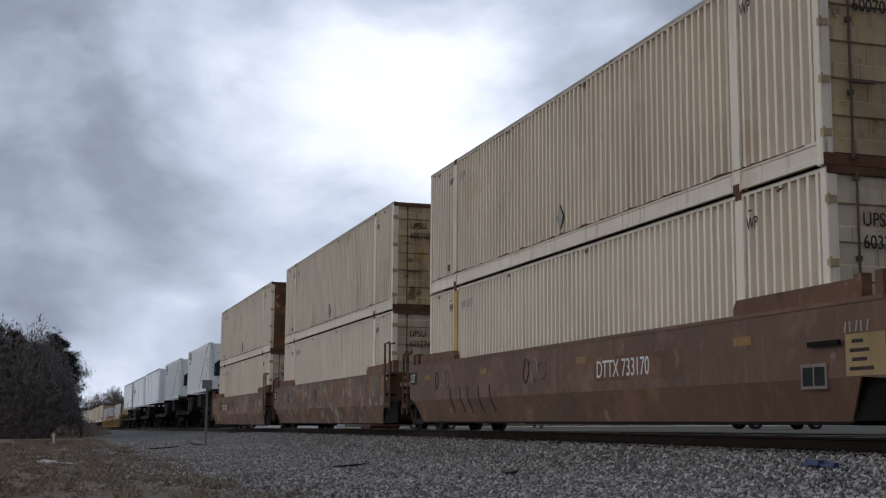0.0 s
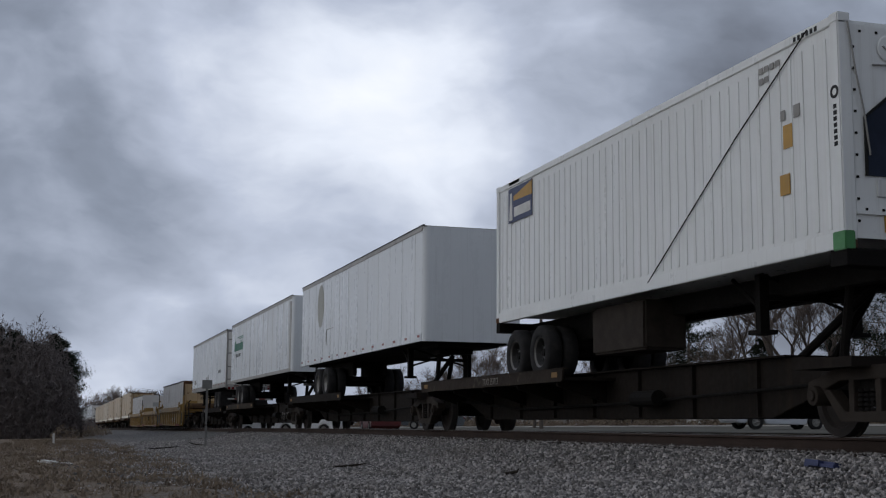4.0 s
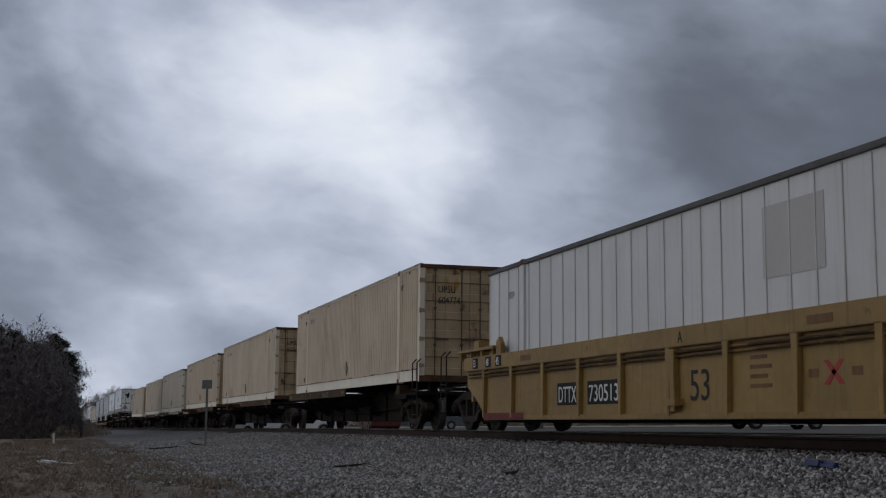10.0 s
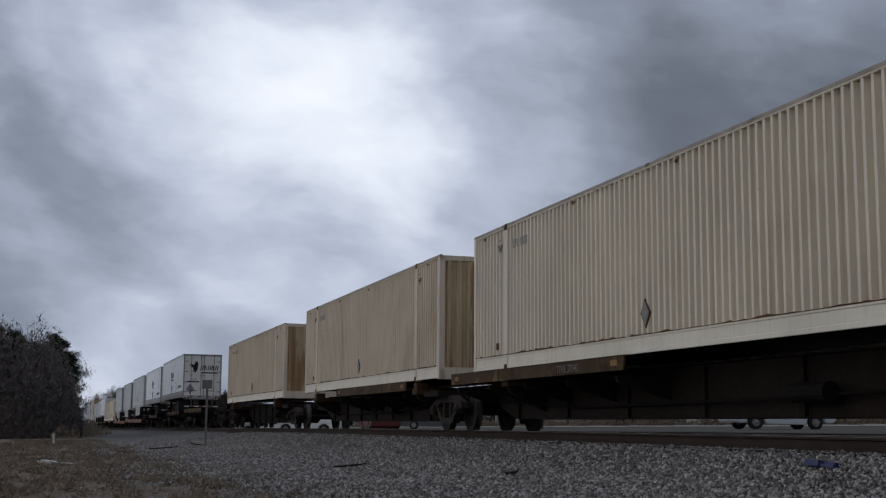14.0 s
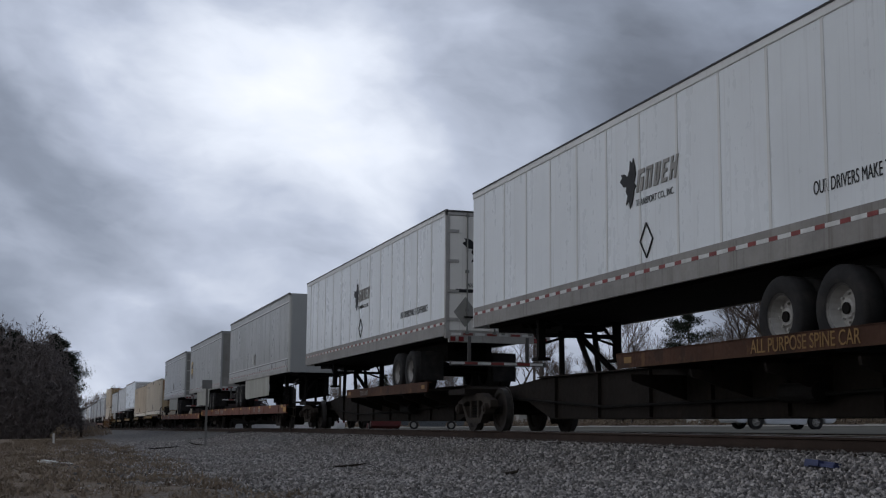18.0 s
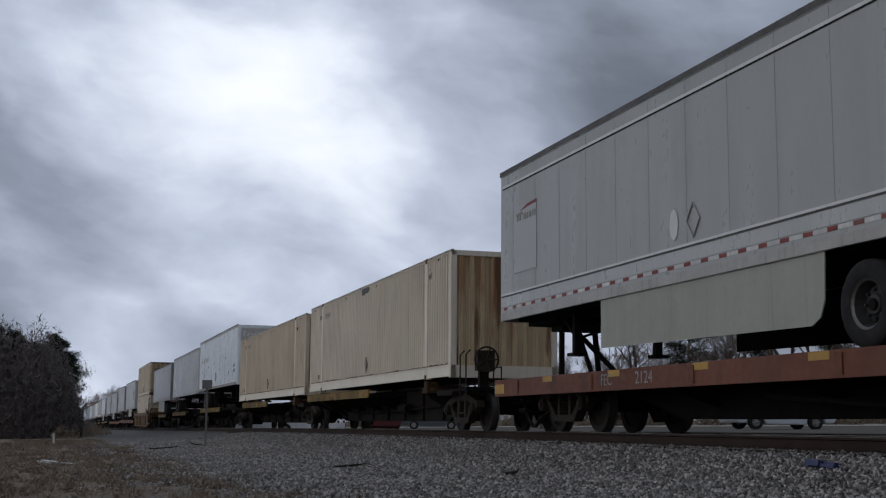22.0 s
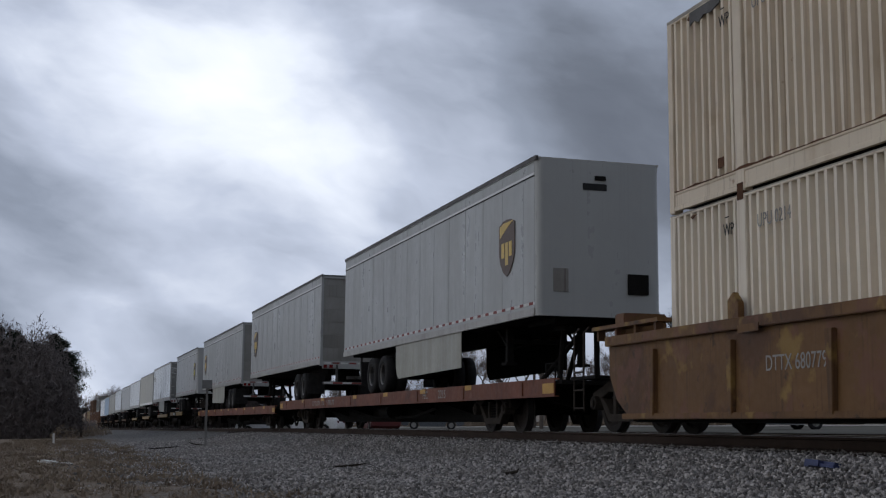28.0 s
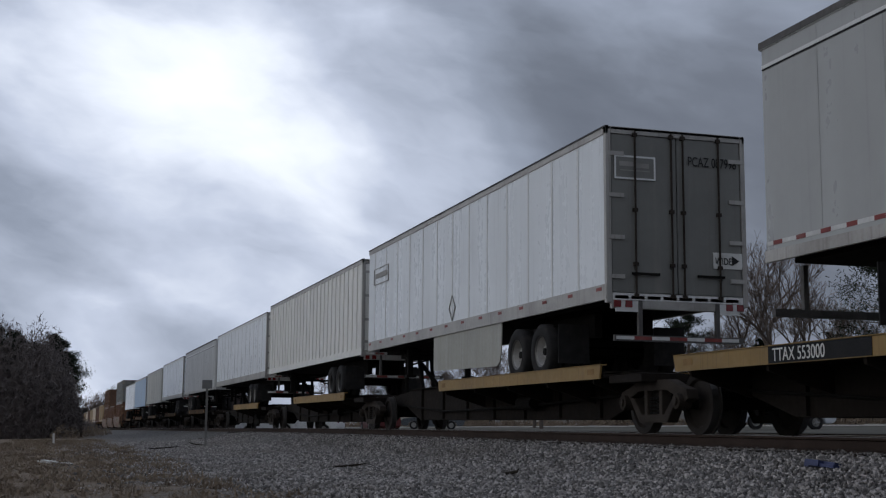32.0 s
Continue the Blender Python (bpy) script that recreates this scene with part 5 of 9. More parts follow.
def trailer(label, paint="white", nose=True, style="plate", L=TL, top=4.04, skirt=None, rim="rim", mark=None, tape=True, group="road trailers on the train", seams="alu", rail=0.26, bogie=3.0):
    """A box trailer. x runs from 0 to L; nose tells if its closed front faces +x, else the doors do. z = 0 is the tyres' foot."""
    W, z0 = TW, 1.19
    top += 0.08
    c = thing("box_trailer", label, "trailer", group)
    m = M[paint] if paint in M else surface_once(paint)
    X = (lambda a: a) if nose else (lambda a: L - a)

    def bx(b, a0, a1, *r):
        p, q = X(a0), X(a1)
        return b.box(min(p, q), max(p, q), *r)

    part("body", bx(B(), 0.03 if nose else 0.1, L - (0.12 if nose else 0.02), 0.016, W - 0.016, z0 + 0.08, top - 0.05), m, c, bevel=0.012)
    part("roof", bx(B(), 0.0, L, 0.03, W - 0.03, top - 0.05, top - 0.012), M["alu"], c)
    part("top_rail", bx(B(), 0.0, L - 0.1 * nose, 0.0, 0.05, top - (0.13 if style != "smooth" else 0.09), top).box(*sorted((X(0.0), X(L - 0.1))), W - 0.05, W, top - 0.13, top), M["seamwhite"] if style == "plate" and seams == "alu" else M["alu"] if style != "smooth" else M["alugrey"], c, bevel=0.006)
    part("roof_edge", bx(B(), 0.0, L, -0.008, 0.05, top - (0.075 if style == "smooth" else 0.022), top + 0.012), M["roofedge"] if style == "smooth" else M["roofblack"], c, "dark dented roof edge")
    rh = {"plate": rail, "smooth": 0.15}.get(style, 0.2)
    br = part("bottom_rail", bx(B(), 0.02, L - 0.1, -0.008, 0.05, z0, z0 + rh), M["railgrime"] if rail > 0.4 else M["alu"] if style in ("plate", "smooth") else m, c, bevel=0.006)
    part("far_bottom_rail", bx(B(), 0.02, L - 0.1, W - 0.05, W + 0.004, z0, z0 + rh), M["alu"] if style in ("plate", "smooth") else m, c)
    if style == "plate":
        n = int(L / 1.22)
        me = cached(("seam", seams, round(top, 2)), lambda: B().box(-0.03, 0.03, 0.008, 0.03, z0 + 0.2, top - 0.12).mesh("panel_seam"))
        for i in range(1, n + 1):
            part("panel_seam", me, M["seamwhite"] if seams in ("alu", "skirt", "grey") else M[seams], c, at=pose(X(L * i / (n + 0.6)), 0, 0))
    if style == "ribbed":
        n = int(L / 0.6)
        me = cached(("rib",), lambda: B().box(-0.03, 0.03, -0.012, 0.03, z0 + 0.18, top - 0.1).mesh("side_post"))
        for i in range(n + 1):
            part("side_post", me, M["alu"] if i % 2 else m, c, at=pose(0.1 + (L - 0.2) * i / n, 0, 0))
    if style in ("smooth", "flat"):
        n = int(L / 1.22)
        me = cached(("joint", round(top, 2)), lambda: B().box(-0.004, 0.004, 0.0125, 0.03, z0 + 0.2, top - 0.12).mesh("panel_joint"))
        for i in range(1, n + 1):
            part("panel_joint", me, M["joint"], c, at=pose(X(L * i / (n + 0.6)), 0, 0))
    if style == "smooth":
        part("trim_line", bx(B(), 0.05, L - 0.12, 0.004, 0.02, top - 0.345, top - 0.30), M["trimwhite"], c, "thin pale trim line below the roof")
        part("trim_line", bx(B(), 0.05, L - 0.12, 0.006, 0.02, top - 0.368, top - 0.3455), M["black"], c)
    if tape:
        zt = z0 + (0.21 if style == "smooth" else rh * 0.62 if style == "plate" else 0.1)
        yt = 0.016 if style == "smooth" else -0.008
        if tape == 1:
            part("tape_strip", bx(B(), 0.06, L - 0.12, yt - 0.003, yt + 0.004, zt, zt + 0.055), M["oldtape"], br, "white reflective tape")
        n = int(L / (0.5 if tape == 1 else 1.1))
        red = cached(("tape", tape, yt), lambda: B().box(-0.1, 0.1, yt - 0.006, yt + 0.002, 0, 0.055).mesh("reflector"))
        for i in range(n):
            part("reflector", red, M["redtape"], br, at=pose(0.3 + (L - 0.6) * i / (n - 1), 0, zt))
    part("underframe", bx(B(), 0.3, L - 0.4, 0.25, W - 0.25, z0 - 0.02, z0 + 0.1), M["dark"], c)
    # nose end
    if nose:
        r = 0.13
        out = [(L - 0.12, 0.016)] + [(L - 0.12 + r * math.sin(a), 0.016 + r * (1 - math.cos(a))) for a in [math.pi / 2 * i / 5 for i in range(1, 6)]]
        out += [(x, W - y) for x, y in reversed(out)]
        part("nose", B().prism(out, z0 + 0.0, top - 0.03, "z"), m, c, smooth=False)
    else:
        part("closed_end", bx(B(), L - 0.03, L, 0.02, W - 0.02, z0, top - 0.02), m, c)
    # door end
    xd = X(0.0)
    s = -1 if nose else 1
    if not nose:
        fr = B().box(xd - 0.1, xd, 0.0, 0.09, z0 - 0.05, top).box(xd - 0.1, xd, W - 0.09, W, z0 - 0.05, top).box(xd - 0.1, xd, 0.09, W - 0.09, top - 0.12, top).box(xd - 0.1, xd, 0.09, W - 0.09, z0 - 0.14, z0 + 0.12)
        part("door_frame", fr, M["alu"] if style != "smooth" else m, c, bevel=0.006)
        roll = style == "smooth" and mark != "greydoor"
        if roll:
            d = part("rolling_door", B().box(xd - 0.07, xd - 0.05, 0.09, W - 0.09, z0 + 0.12, top - 0.12), M["rolldoor"], c, "grey roll-up door of horizontal slats")
            for i in range(6):
                part("slat", B().box(xd - 0.05, xd - 0.035, 0.1, W - 0.1, z0 + 0.14 + i * 0.43, z0 + 0.55 + i * 0.43), M["rolldoor"], d, bevel=0.006)
        else:
            for y0, y1 in ((0.1, W / 2 - 0.008), (W / 2 + 0.008, W - 0.1)):
                d = part("door", B().box(xd - 0.07, xd - 0.015, y0, y1, z0 + 0.13, top - 0.13), M["darkgrey"] if mark == "greydoor" else M["doorwhite"] if paint == "white" else m, c, bevel=0.006)
                for y in (y0 + 0.42, y1 - 0.1) if y0 < 1 else (y0 + 0.1, y1 - 0.42):
                    rod = B().tube((xd + 0.02, y, z0 + 0.05), (xd + 0.02, y, top - 0.06), 0.018)
                    for z in (z0 + 0.08, z0 + 0.6, z0 + 1.5, top - 0.12):
                        rod.box(xd - 0.015, xd + 0.035, y - 0.04, y + 0.04, z - 0.03, z + 0.03)
                    part("lock_rod", rod, M["darkgrey"] if mark != "greydoor" else M["cast"], d, "steel lock rod")
                part("lock_handle", B().box(xd + 0.01, xd + 0.04, (y0 + y1) / 2 - 0.25, (y0 + y1) / 2 + 0.25, z0 + 0.42, z0 + 0.46), M["dark"], d)
                for z in (z0 + 0.35, z0 + 1.0, z0 + 1.7, z0 + 2.4):
                    yy = y0 if y0 < 1 else y1 - 0.16
                    part("hinge", B().box(xd - 0.02, xd + 0.012, yy - 0.06, yy + 0.22, z, z + 0.07), M["alu"], d)
        for i in range(8):
            part("reflector", B().box(xd, xd + 0.004, 0.14 + i * 0.29, 0.38 + i * 0.29, z0 + 0.02, z0 + 0.075), M["redtape"] if i % 2 else M["oldtape"], c)
        for y in (0.12, 0.32, W - 0.42, W - 0.22):
            part("tail_lamp", B().box(xd, xd + 0.02, y, y + 0.12, z0 - 0.12, z0 - 0.01), M["taillight"], c)
    g = B()
    for y in (0.55, W - 0.62):
        g.box(xd - 0.05, xd + 0.02, y, y + 0.07, 0.52, z0)
    g.box(xd - 0.05, xd + 0.03, 0.12, W - 0.12, 0.52, 0.62)
    guard = part("rear_guard", g, M["roofedge"], c, "dark rear impact guard")
    if not nose:
        for i in range(7):
            part("guard_tape", B().box(xd + 0.03, xd + 0.034, 0.14 + i * 0.32, 0.14 + i * 0.32 + 0.32, 0.545, 0.6), M["redtape"] if i % 2 else M["oldtape"], guard)
    running_gear(c, X(bogie), X(bogie + 1.25), z0, W, rim)
    legs(c, X(L - 2.75), z0, W)
    part("kingpin_plate", bx(B(), L - 1.7, L - 0.3, 0.5, W - 0.5, z0 - 0.1, z0), M["dark"], c)
    for x in (X(2.2),):
        for y in (0.05, W - 0.65):
            part("mud_flap", B().box(x - 0.01, x + 0.01, y, y + 0.6, 0.25, 0.95), M["rubber"], c)
    if skirt:
        a0, a1 = skirt
        p, q = X(a0), X(a1)
        part("side_skirt", B().prism([(p, z0), (q, z0), (q, 0.4), (p + (0.3 if q > p else -0.3), 0.33), (p + (0.12 if q > p else -0.12), 0.42), (p + (0.03 if q > p else -0.03), 0.62)], 0.03, 0.05), M["skirt"], c, "pale side skirt panel")
        # far skirt is coloured dark to stand for the shade beneath the trailer
        part("far_skirt", B().prism([(p, z0), (q, z0), (q, 0.4), (p + (0.3 if q > p else -0.3), 0.33), (p + (0.12 if q > p else -0.12), 0.42), (p + (0.03 if q > p else -0.03), 0.62)], W - 0.05, W - 0.03), M["dark"], c, "far side skirt, coloured dark as in the trailer's shade")
    return c


def diamond(c, x, z, mat="ink", h=0.26):
    o = B()
    w = h * 0.78
    for p, q in (((-w, 0), (0, h)), ((0, h), (w, 0)), ((w, 0), (0, -h)), ((0, -h), (-w, 0))):
        o.tube((x + p[0], 0.004, z + p[1]), (x + q[0], 0.004, z + q[1]), 0.013, n=5)
    part("placard_holder", o, M[mat], c)


def shield(c, x, z, h=1.15, gold="shieldgold"):
    """Brown shield with a gold border and a gold swoosh."""
    w = h * 0.78
    k = h / 1.15
    out = [(-w / 2, h * 0.42), (-w * 0.25, h * 0.485), (0, h * 0.5), (w * 0.25, h * 0.485), (w / 2, h * 0.42), (w / 2, -h * 0.08), (w * 0.42, -h * 0.25), (w * 0.22, -h * 0.42), (0, -h * 0.5), (-w * 0.22, -h * 0.42), (-w * 0.42, -h * 0.25), (-w / 2, -h * 0.08)]
    s = part("shield_panel", B().prism([(x + a, z + b) for a, b in out], -0.002, 0.012), M["shieldbrown"], c, "brown and gold shield emblem")
    part("shield_arc", B().prism([(x - w * 0.44, z + h * 0.40), (x - w * 0.2, z + h * 0.45), (x + w * 0.44, z + h * 0.45), (x + w * 0.1, z + h * 0.37), (x - w * 0.44, z + h * 0.2)], -0.006, 0.0), M[gold], s)
    for dx in (-0.24, 0.0, 0.24):
        part("shield_bar", B().box(x + dx * w - w * 0.09, x + dx * w + w * 0.09, -0.006, 0.0, z - h * (0.16 if dx else 0.3), z + h * 0.1), M[gold], s)


def strokes(c, x, z, w, h, mat, rows, name="brand_bar", lean=0.0):
    """Plain bars that stand for a painted name."""
    for i, (a, b_, lo, hi) in enumerate(rows):
        sx = lean * h
        part(name, B().prism([(x + a * w + sx * lo, z + lo * h), (x + b_ * w + sx * lo, z + lo * h), (x + b_ * w + sx * hi, z + hi * h), (x + a * w + sx * hi, z + hi * h)], -0.002, 0.012), M[mat], c)


# ---------------------------------------------------------------- railcars
def spine_platform(label, xr, xf, plat=None, colour="yellowdirty", rear_truck=False, hitch=None, pads=(), text="", gap=False, lift=0.0, text_at=None, body="spine"):
    """One platform of an articulated spine car between the trucks at xr and xf. plat: (start, end) of the wheel deck."""
    P = xf - xr
    c = thing("spine_car", label, "railcar", "articulated spine cars")
    sill = [(0.2, 1.0), (0.2, 0.74), (1.6, 0.70), (2.9, 0.34), (P - 2.9, 0.34), (P - 1.6, 0.70), (P - 0.2, 0.74), (P - 0.2, 1.0), (P - 2.4, 1.155), (2.4, 1.155)]
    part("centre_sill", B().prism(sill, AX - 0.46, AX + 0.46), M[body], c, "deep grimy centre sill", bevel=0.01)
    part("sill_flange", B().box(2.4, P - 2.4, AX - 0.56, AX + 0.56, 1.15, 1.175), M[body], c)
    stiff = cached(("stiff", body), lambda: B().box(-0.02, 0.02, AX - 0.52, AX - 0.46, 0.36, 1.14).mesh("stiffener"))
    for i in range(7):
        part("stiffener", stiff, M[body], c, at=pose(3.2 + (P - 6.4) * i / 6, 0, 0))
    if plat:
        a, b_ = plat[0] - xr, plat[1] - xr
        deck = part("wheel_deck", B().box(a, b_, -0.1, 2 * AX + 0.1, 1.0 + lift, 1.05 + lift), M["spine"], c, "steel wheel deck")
        for y, s in ((-0.16, 1), (2 * AX + 0.16, -1)):
            ed = [(a, 1.2 + lift), (b_, 1.2 + lift), (b_ - 0.06, 0.975 + lift), (a + 0.06, 0.975 + lift)]
            part("deck_edge", B().prism(ed, y, y + 0.035 * s), M[colour], deck, "worn painted deck edge")
            part("deck_lip", B().box(a, b_, min(y, y + 0.11 * s), max(y, y + 0.11 * s), 1.19 + lift, 1.21 + lift), M[colour], deck)
        if text:
            if colour == "yellow":
                u0 = text_at - xr
                part("text_panel", B().box(u0 - 0.1, u0 + 1.95, -0.167, -0.16, 0.985 + lift, 1.19 + lift), M["black"], deck, "black panel behind the number")
            lettering(text, 0.165 if colour == "yellow" else 0.18 if "ALL" in text else 0.14, M["chalk"] if colour == "yellow" else M["spray_ochre"] if "ALL" in text else M["oldtext"], deck, text_at - xr if text_at else b_ - 4.2, -0.17, 1.01 + lift)
        for x in (a + 0.3, b_ - 0.5):
            part("reflector", B().box(x, x + 0.25, -0.167, -0.158, 1.05 + lift, 1.14 + lift), M["spray_ochre"], deck, "dirty yellow reflector")
        brk = cached(("gusset",), lambda: B().prism([(-0.12, 1.0), (AX - 0.46, 1.0), (AX - 0.46, 0.62), (-0.1, 0.9)], -0.03, 0.03, "x").mesh("outrigger"))
        for i in range(5):
            part("outrigger", brk, M["spine"], c, at=pose(a + 0.4 + (b_ - a - 0.8) * i / 4, 0, 0))
    for x in pads:
        u = x - xr
        bm_ = part("cross_bearer", B().box(u - 0.22, u + 0.22, -0.02, 2 * AX + 0.02, 0.98, 1.12).box(u - 0.15, u + 0.15, 0.0, 0.3, 1.12, 1.262).box(u - 0.15, u + 0.15, 2 * AX - 0.3, 2 * AX, 1.12, 1.262), M["yellowdirty"], c, "container support with corner pedestals", bevel=0.01)
        part("bracket", B().prism([(-0.0, 1.0), (AX - 0.46, 1.0), (AX - 0.46, 0.5), (0.1, 0.86)], u - 0.1, u + 0.1, "x"), M["spine"], bm_)
    if hitch is not None:
        u = hitch[0] - xr
        s = hitch[1]
        h = part("hitch_stand", B().box(u - 0.3, u + 0.3, AX - 0.45, AX + 0.45, 2.05, 2.15), M["dark"], c, "trailer hitch on folding struts")
        for d in (-1, 1):
            part("strut", B().tube((u, AX + 0.35 * d, 2.08), (u - 0.15 * s, AX + 0.4 * d, 1.0), 0.06), M["dark"], h)
            part("brace", B().tube((u, AX, 2.0), (u - 1.5 * s, AX + 0.3 * d, 1.0), 0.06), M["dark"], h)
    air = part("air_reservoir", B().tube((P * 0.62, 0.62, 0.66), (P * 0.62 + 0.8, 0.62, 0.66), 0.13, n=14), M["dark"], c, "dark air reservoir")
    part("brake_pipe", B().path([(0.4, 0.75, 0.8), (P * 0.3, 0.78, 0.55), (P * 0.6, 0.7, 0.6), (P - 0.4, 0.75, 0.8)], 0.025), M["dark"], c)
    truck(c, P)
    part("end_plate", B().box(P - 1.0, P + 0.15, -0.05, 2 * AX + 0.05, 0.9, 1.02), M["spine"], c)
    if rear_truck:
        truck(c, 0.0)
        part("end_plate", B().box(-0.15, 1.0, -0.05, 2 * AX + 0.05, 0.9, 1.02), M["spine"], c)
        end_gear(c, -1.2, -1)
    if gap:
        end_gear(c, P + 1.2, 1)
        ring = [(P + 1.0, 0.46 + 0.27 * math.cos(i * math.pi / 9), 1.66 + 0.27 * math.sin(i * math.pi / 9)) for i in range(19)]
        hw = part("brake_wheel", B().path(ring, 0.022, 5), M["cast"], c, "dark steel hand brake wheel")
        for i in range(5):
            q = i * math.pi / 2.5
            part("spoke", B().tube((P + 0.98, 0.46, 1.66), (P + 1.0, 0.46 + 0.26 * math.cos(q), 1.66 + 0.26 * math.sin(q)), 0.018, n=5), M["cast"], hw)
        part("brake_housing", B().box(P + 0.78, P + 0.97, 0.26, 0.66, 1.42, 1.86), M["cast"], hw, "gear case behind the wheel")
        part("brake_stand", B().box(P + 0.7, P + 0.86, 0.36, 0.56, 0.95, 1.5), M["dark"], hw)
    return on_train(c, xr, 0, -0.045)


def end_gear(c, x, s):
    """Coupler, draft box, grab irons and ladder at the end of a car."""
    lo, hi = sorted((x, x - 1.3 * s))
    part("draft_box", B().box(lo, hi, AX - 0.3, AX + 0.3, 0.7, 1.0), M["dark"], c)
    part("coupler", B().box(*sorted((x, x + 0.65 * s)), AX - 0.14, AX + 0.14, 0.74, 1.0), M["cast"], c, bevel=0.03)
    lad = B()
    for dx in (0.0, -0.4 * s):
        lad.path([(x + dx, -0.08, 0.45), (x + dx, -0.08, 1.75), (x + dx, 0.02, 1.85)], 0.018)
    for z in (0.5, 0.8, 1.1):
        lad.tube((x, -0.08, z), (x - 0.4 * s, -0.08, z), 0.016)
    part("ladder", lad, M["cast"], c, "dark steel grab irons and steps")
    part("platform_step", B().box(*sorted((x + 0.1 * s, x - 0.9 * s)), -0.1, 2 * AX + 0.1, 0.98, 1.03), M["dark"], c)


def flatcar(label, xr, xf, trucks, text="", at_x=21.4, tabs=(2.93, 2.71), name_at=0.0):
    """A long flatcar with deep painted side sills and a fish-bellied centre sill."""
    P = xf - xr
    c = thing("flatcar", label, "railcar", "red-brown flatcars")
    part("deck", B().box(0.0, P, -0.1, 2 * AX + 0.1, 0.98, 1.045), M["dark"], c)
    for y, s in ((-0.16, 1), (2 * AX + 0.16, -1)):
        sill = part("side_sill", B().prism([(y, 1.085), (y + 0.1 * s, 1.085), (y + 0.1 * s, 1.06), (y + 0.02 * s, 1.06), (y + 0.02 * s, 0.785), (y + 0.09 * s, 0.785), (y + 0.09 * s, 0.765), (y, 0.765)], 0.55, P - 0.21, "x"), M["fec"], c, "deep red-brown side sill")
        if s > 0:
            tab = cached(("tab",), lambda: B().box(-0.21, 0.21, -0.006, 0.0, 0, 0.1).mesh("reflector"))
            spots = tabs if len(tabs) > 2 else [tabs[0] + tabs[1] * i for i in range(int((P - 1.0 - tabs[0]) / tabs[1]) + 1)]
            for u in spots:
                part("reflector", tab, M["mark"], sill, "yellow reflector", at=pose(u, y, 0.98))
            for x in (0.56, P - 0.75):
                part("end_marking", B().box(x, x + 0.52, y - 0.006, y, 0.82, 1.0), M["mark"], sill, "yellow end marking")
            post = cached(("stakepocket",), lambda: B().box(-0.07, 0.07, -0.022, 0.0, 0.8, 1.05).mesh("stake_pocket"))
            for i in range(8):
                part("stake_pocket", post, M["fec"], sill, at=pose(1.8 + (P - 3.6) * i / 7, y, 0))
            if text:
                lettering(text.split()[0], 0.19, M["faded"], sill, at_x, y - 0.004, 0.85, squeeze=0.95)
                lettering(text.split()[1], 0.19, M["faded"], sill, at_x + 1.24, y - 0.004, 0.85, squeeze=1.12)
            if name_at:
                # a worn painted name as plain upright strokes
                for i in range(18):
                    if i not in (7, 12):
                        u = name_at + 0.19 * i
                        part("name_bar", B().box(u, u + 0.04, y - 0.006, y, 0.85, 1.0).box(u + 0.04, u + 0.11, y - 0.006, y, 0.965 if i % 3 else 0.85, 1.0 if i % 3 else 0.885), M["faded"], sill)
            else:
                part("name_bar", B().box(P * 0.52, P * 0.52 + 2.6, y - 0.006, y, 0.87, 0.97), M["spray_pink"], sill, "worn pale painted name")
    belly = [(0.3, 0.96), (0.3, 0.72), (4.9, 0.66), (6.3, 0.33), (P - 6.3, 0.33), (P - 4.9, 0.66), (P - 0.3, 0.72), (P - 0.3, 0.96)]
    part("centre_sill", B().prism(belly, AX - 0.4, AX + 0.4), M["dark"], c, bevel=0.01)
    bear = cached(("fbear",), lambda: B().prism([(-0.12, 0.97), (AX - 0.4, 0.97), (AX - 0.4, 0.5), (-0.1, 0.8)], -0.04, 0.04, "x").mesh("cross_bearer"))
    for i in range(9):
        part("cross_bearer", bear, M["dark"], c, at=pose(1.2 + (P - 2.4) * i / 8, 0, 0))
    part("brake_rigging", B().path([(P * 0.35, 0.4, 0.62), (P * 0.45, 0.5, 0.45), (P * 0.6, 0.5, 0.45), (P * 0.68, 0.4, 0.66)], 0.04).tube((P * 0.5, 0.45, 0.6), (P * 0.5 + 0.9, 0.45, 0.6), 0.2, n=14), M["dark"], c)
    part("brake_hanger", B().path([(0.95, 0.3, 0.8), (1.0, 0.3, 0.52), (1.42, 0.3, 0.2), (1.62, 0.3, 0.2), (1.8, 0.3, 0.34), (2.4, 0.3, 0.5), (2.45, 0.3, 0.8)], 0.035).tube((0.8, 0.3, 0.5), (1.15, 0.3, 0.5), 0.05), M["dark"], c, "bent brake hanger below the sill")
    for x in trucks:
        truck(c, x - xr)
    for x, s in ((0.0, -1), (P, 1)):
        part("coupler", B().box(*sorted((x, x + 0.4 * s)), AX - 0.14, AX + 0.14, 0.74, 1.0), M["dark"], c)
        part("handrail", B().path([(x - 0.3 * s, -0.1, 1.05), (x - 0.3 * s, -0.1, 1.35), (x - 0.75 * s, -0.1, 1.35), (x - 0.75 * s, -0.1, 1.05)], 0.016), M["dark"], c)
    return on_train(c, xr, 0, -0.045)


def hitch_on_deck(xc, s):
    h = thing("trailer_hitch", "dark steel trailer hitch standing on a flatcar deck", "hitch", "trailer hitches")
    part("head_plate", B().box(-0.3, 0.3, AX - 0.45, AX + 0.45, 0.99, 1.09), M["dark"], h)
    for d in (-1, 1):
        part("strut", B().tube((0, AX + 0.35 * d, 1.0), (-0.1 * s, AX + 0.4 * d, 0.0), 0.06), M["dark"], h)
        part("brace", B().tube((0, AX, 0.95), (-1.4 * s, AX + 0.3 * d, 0.0), 0.05), M["dark"], h)
    return on_train(h, xc, 0, 1.01)


